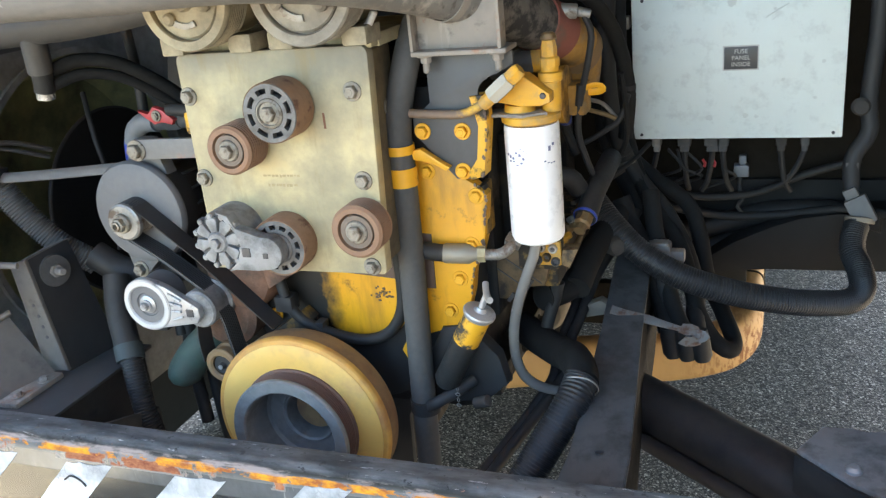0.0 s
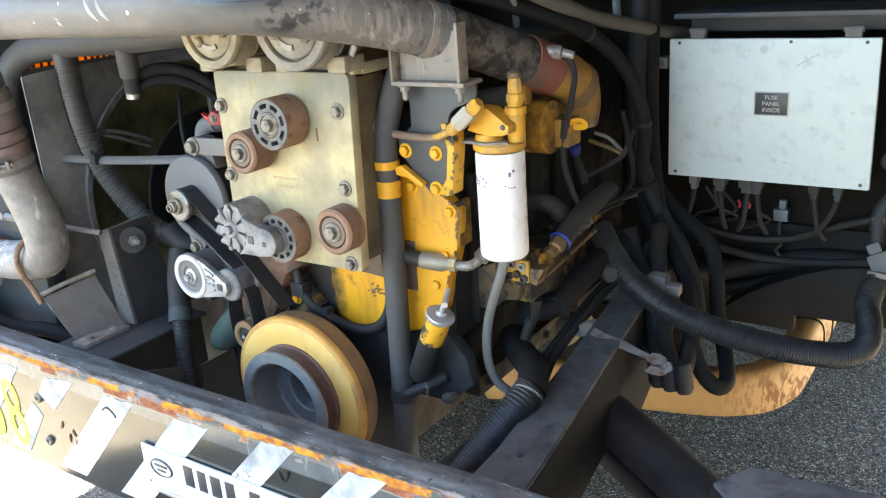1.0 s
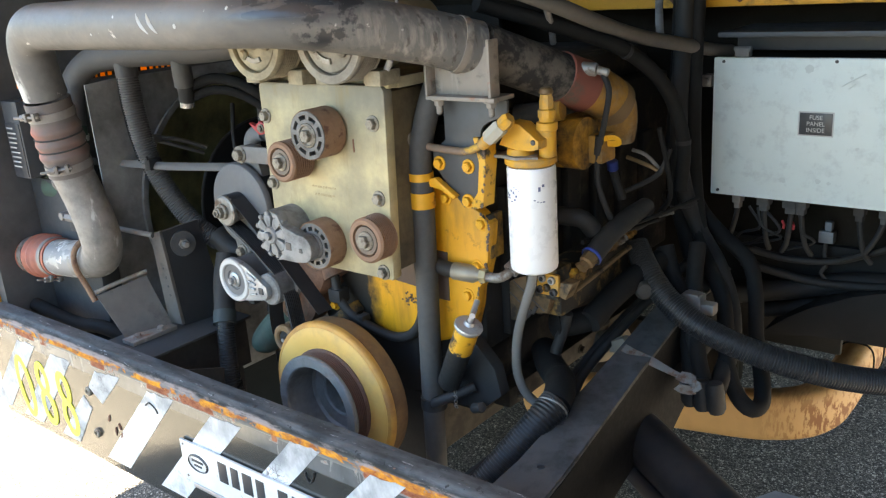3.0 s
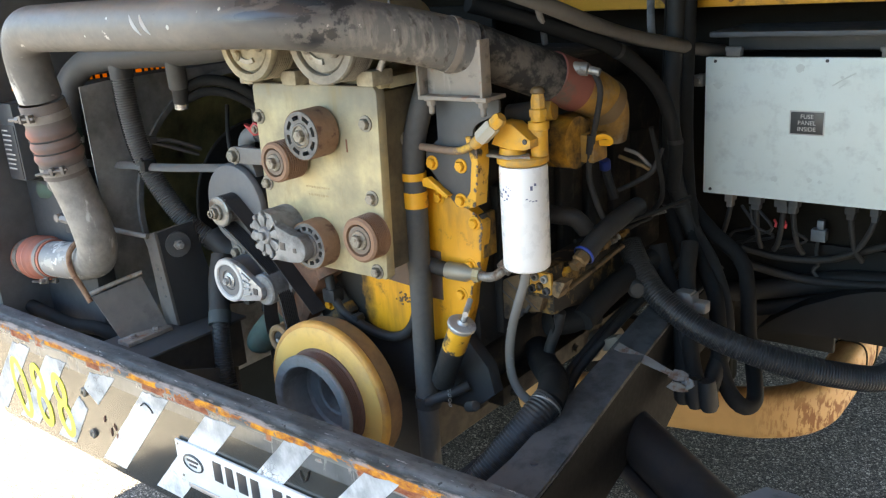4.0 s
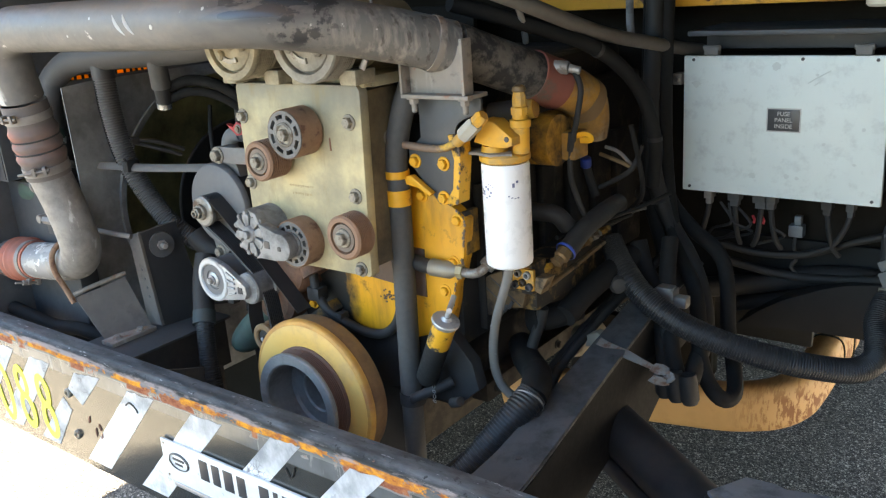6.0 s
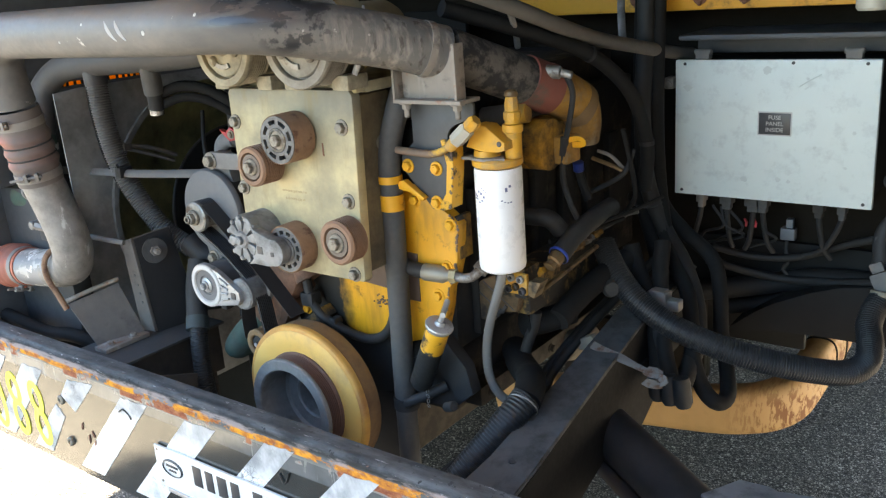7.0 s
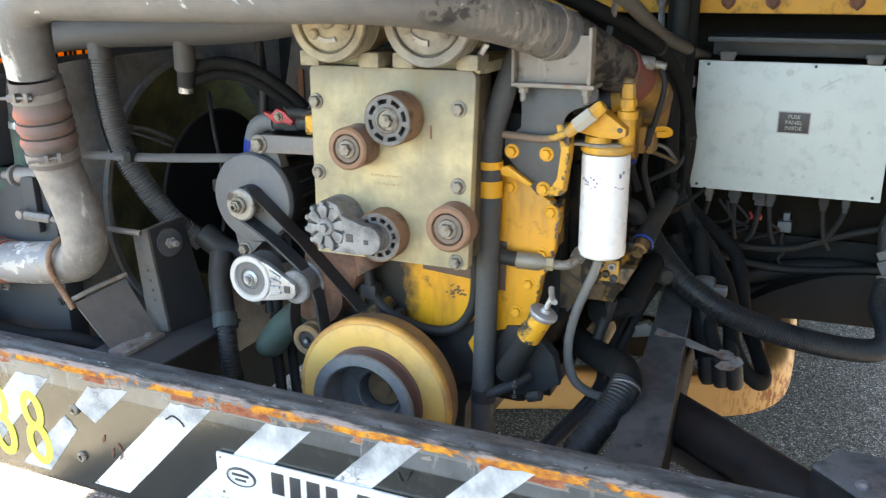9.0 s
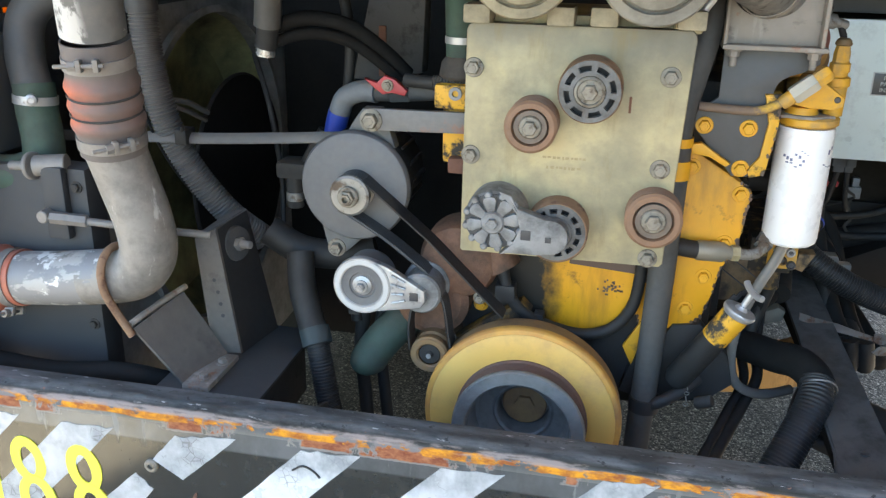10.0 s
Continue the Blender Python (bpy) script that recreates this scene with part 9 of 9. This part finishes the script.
def build_stand():
    ob = thing("engine_mount_stand", (-1.40, 1.28, 0.82), "dusty black folded steel stand with a stud and rubber washer", "stand")
    # front-left flange, back plate and foot
    t = B()
    m = Matrix.Identity(4)
    prism(t, [(-1.447, 1.092), (-1.438, 1.106), (-1.402, 1.114), (-1.366, 0.855), (-1.428, 0.85)], 1.268, 1.278, 0.002)
    part("front_flange", t, M_STAND, ob, "dusty front flange with holes")
    t = B()
    bm_pts = [((-1.404, 1.274, 1.113), (-1.368, 1.278, 0.85), (-1.345, 1.41, 0.845), (-1.388, 1.382, 1.120))]
    for q in bm_pts:
        vs = [t.verts.new(p) for p in q]
        f = t.faces.new(vs)
        ex = bmesh.ops.extrude_face_region(t, geom=[f])
        bmesh.ops.translate(t, verts=[v for v in ex["geom"] if isinstance(v, bmesh.types.BMVert)], vec=(-0.008, -0.002, 0))
    part("side_plate", t, M_BLACK, ob, "black side plate")
    t = B()
    vs = [t.verts.new(p) for p in ((-1.445, 1.272, 1.10), (-1.404, 1.272, 1.116), (-1.388, 1.385, 1.122), (-1.425, 1.385, 1.114))]
    f = t.faces.new(vs)
    ex = bmesh.ops.extrude_face_region(t, geom=[f])
    bmesh.ops.translate(t, verts=[v for v in ex["geom"] if isinstance(v, bmesh.types.BMVert)], vec=(0, 0, -0.008))
    part("top_fold", t, M_STAND, ob)
    nrm = Vector((0.94, -0.3, 0.1)).normalized()
    c = Vector((-1.394, 1.327, 1.068))
    t = B()
    lathe(t, c, nrm, [(0, 0), (0.034, 0), (0.036, 0.004), (0.034, 0.012), (0, 0.012)], 28)
    part("rubber_washer", t, M_HOSE_GREY, ob)
    t = B()
    cyl(t, c + nrm * 0.012, c + nrm * 0.045, 0.008, seg=14)
    lathe(t, c + nrm * 0.012, nrm, [(0, 0), (0.014, 0), (0.014, 0.01), (0, 0.01)], 6)
    part("stud", t, M_STEEL_DARK, ob)
    for x, z in ((-1.412, 1.01), (-1.406, 0.985), (-1.402, 0.96), (-1.399, 0.935)):
        t = B()
        cyl(t, (x, 1.2685, z), (x, 1.2672, z), 0.004, seg=10, bevel=0)
        part("hole", t, M_LABEL, ob)
    # leaning grey plate that carries the lower pipe, U-bolted
    pl = thing("pipe_support_plate", (-1.45, 1.17, 0.85), "dusty grey leaning support plate with U-bolt round the pipe", "support")
    t = B()
    q = [Vector(p) for p in ((-1.500, 1.115, 0.966), (-1.469, 1.248, 0.988), (-1.386, 1.250, 0.862), (-1.416, 1.130, 0.852))]
    vs = [t.verts.new(p) for p in q]
    f = t.faces.new(vs)
    nrm = (q[1] - q[0]).cross(q[3] - q[0]).normalized()
    ex = bmesh.ops.extrude_face_region(t, geom=[f])
    bmesh.ops.translate(t, verts=[v for v in ex["geom"] if isinstance(v, bmesh.types.BMVert)], vec=nrm * 0.006)
    part("plate", t, M_STAND, pl)
    t = B()
    tube(t, [q[0] + Vector((-0.006, 0, 0.008)), (q[0] + q[1]) / 2 + Vector((0, 0, 0.012)), q[1] + Vector((0.006, 0, 0.012))], 0.006, 10)
    part("top_fold", t, M_BRACKET, pl)
    t = B()
    tube(t, [q[0] + Vector((0.0, -0.006, -0.012)), q[0] + Vector((-0.02, -0.012, 0.03)), (-1.535, 1.092, 1.045), (-1.540, 1.098, 1.088), (-1.540, 1.13, 1.112), (-1.537, 1.18, 1.105)], 0.0075, 12)
    part("u_bolt", t, M_RUST, pl, "rusty U-bolt")
    t = B()
    box(t, (-1.415, 1.115, 0.850), (-1.362, 1.25, 0.862), 0.003)
    hexbolt(t, (-1.385, 1.145, 0.862), (0, 0, 1), 0.009, 0.008)
    hexbolt(t, (-1.378, 1.21, 0.862), (0, 0, 1), 0.009, 0.008)
    part("foot_strip", t, M_BRACKET, pl)
    # cross member they stand on, and dark boxes
    rl = thing("left_frame_rail", (-1.36, 1.26, 0.70), "dusty dark grey frame rail under the stand", "frame rail")
    t = B()
    box(t, (-1.47, 1.10, 0.842), (-1.262, 1.42, 0.85), 0.003)
    part("top_flange", t, M_RAILBROWN, rl)
    t = B()
    box(t, (-1.30, 1.11, 0.70), (-1.29, 1.42, 0.842), 0.002)
    box(t, (-1.47, 1.102, 0.70), (-1.29, 1.112, 0.842), 0.002)
    part("web", t, M_BLACK_DUSTY, rl, "black upright web")
    gs = thing("gusset", (-1.16, 1.2, 0.66), "black folded steel gusset beside the rail", "gusset")
    t = B()
    prism(t, [(-1.262, 0.80), (-1.19, 0.822), (-1.175, 0.66), (-1.262, 0.66)], 1.136, 1.142, 0.001)
    part("face_plate", t, M_BLACK_DUSTY, gs)
    t = B()
    prism(t, [(1.136, 0.822), (1.136, 0.66), (1.31, 0.66), (1.31, 0.76)], -1.186, -1.178, 0.001, "yz")
    part("side_flange", t, M_BLACK_DUSTY, gs)
    t = B()
    hexbolt(t, (-1.225, 1.136, 0.775), (0, -1, 0), 0.010, 0.010)
    part("bolt", t, M_BLACK_DUSTY, gs)
    for k, pts in enumerate(([(-1.9, 1.13, 0.86), (-1.7, 1.14, 0.84), (-1.55, 1.15, 0.85), (-1.40, 1.2, 0.80)], [(-1.9, 1.15, 0.83), (-1.72, 1.16, 0.80), (-1.55, 1.17, 0.81), (-1.42, 1.25, 0.76)])):
        t = B()
        tube(t, pts, 0.02, 14)
        solo("low_hose", t, M_SHADOW_BLACK, pts[1], "black hose lying behind the bumper", "hose", "hoses behind the bumper")
    # hoses between stand and damper
    lh = thing("lower_ribbed_hose", (-1.22, 1.35, 0.62), "black ribbed hose with green-grey cuff hanging down", "hose")
    t = B()
    ribbed(t, [(-1.215, 1.30, 0.885), (-1.20, 1.285, 0.83), (-1.182, 1.27, 0.76), (-1.15, 1.26, 0.66)], 0.024, 0.0065, 0.0018, 18)
    part("ribbed_tube", t, M_LOOM, lh)
    t = B()
    tube(t, [(-1.275, 1.38, 1.04), (-1.262, 1.35, 0.98), (-1.235, 1.32, 0.92), (-1.214, 1.298, 0.88)], 0.028, 18)
    part("upper_hose", t, M_RUBBER, lh)
    t = B()
    tube(t, [(-1.226, 1.312, 0.908), (-1.213, 1.297, 0.88)], 0.0305, 18)
    part("cuff", t, M_CUFF, lh, "green-grey cuff")
    for pts, r in (([(-1.36, 1.42, 1.07), (-1.30, 1.43, 1.03), (-1.22, 1.44, 1.02), (-1.14, 1.46, 1.04)], 0.032), ([(-1.17, 1.44, 1.0), (-1.16, 1.44, 0.92), (-1.165, 1.43, 0.82), (-1.15, 1.42, 0.66)], 0.015),
                   ([(-1.125, 1.46, 0.90), (-1.13, 1.45, 0.84), (-1.115, 1.43, 0.74), (-1.10, 1.42, 0.62)], 0.013), ([(-1.28, 1.5, 1.20), (-1.24, 1.48, 1.10), (-1.19, 1.45, 0.99), (-1.17, 1.42, 0.88)], 0.012),
                   ([(-1.33, 1.50, 1.13), (-1.30, 1.5, 1.20), (-1.26, 1.5, 1.27)], 0.012), ([(-1.45, 1.6, 1.4), (-1.4, 1.55, 1.3), (-1.38, 1.55, 1.15), (-1.36, 1.5, 1.05)], 0.006),
                   ([(-1.22, 1.52, 1.55), (-1.20, 1.5, 1.45), (-1.21, 1.5, 1.33), (-1.22, 1.48, 1.2), (-1.24, 1.46, 1.05)], 0.011)):
        t = B()
        tube(t, pts, r, 12)
        solo("dark_hose", t, M_RUBBER, pts[1], "black hose in the shade between stand and engine", "hose", "hoses by the stand")
    t = B()
    box(t, (-1.19, 1.36, 0.945), (-1.15, 1.40, 0.98), 0.006)
    box(t, (-1.165, 1.345, 0.93), (-1.14, 1.37, 0.955), 0.005)
    solo("small_clamp_block", t, M_BLACK_DUSTY, (-1.17, 1.38, 0.93), "small black clamp block on the hoses", "clamp")
    # added black sheet: stops leaking light and stands for the shade behind
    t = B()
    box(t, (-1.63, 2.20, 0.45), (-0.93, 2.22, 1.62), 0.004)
    solo("dark_backing_sheet", t, M_SHADOW_BLACK, (-1.25, 2.21, 0.45), "black sheet added for the darkness deep in the bay", "shield", kind="structure")
    # added sheet that hides sunlit ground under the left of the bay
    t = B()
    box(t, (-1.92, 1.10, 0.52), (-1.12, 1.46, 0.56), 0.004)
    solo("ground_screen", t, M_DARK, (-1.3, 1.6, 0.52), "dark sheet added to hide sunlit ground below the bay", "pan", kind="structure")
    sv = thing("thermo_switch", (-1.33, 1.50, 1.1), "dark sensor housing with upright plug", "sensor")
    t = B()
    box(t, (-1.36, 1.47, 1.165), (-1.29, 1.54, 1.20), 0.008)
    cyl(t, (-1.325, 1.49, 1.10), (-1.325, 1.49, 1.17), 0.018, seg=16)
    part("housing", t, M_BLACK_DUSTY, sv)
    t = B()
    cyl(t, (-1.325, 1.49, 1.115), (-1.325, 1.49, 1.135), 0.0195, seg=16)
    part("collar", t, M_STEEL, sv)


M_STAND = material("dusty_brown_grey_steel", (0.105, 0.098, 0.09), (0.15, 0.138, 0.126), 0.7, 0.05, 60, 8, bump=0.12, dirt=(0.08, 0.075, 0.07), dirt_amount=0.3, up_dust=DUST, up_amount=0.5)
M_RAILBROWN = material("dusty_dark_rail", (0.035, 0.037, 0.041), (0.06, 0.061, 0.063), 0.65, 0.0, 50, 7, up_dust=(0.085, 0.083, 0.08), up_amount=0.45)
M_CUFF = material("green_grey_cuff", (0.03, 0.042, 0.045), (0.048, 0.06, 0.062), 0.65)
build_stand()
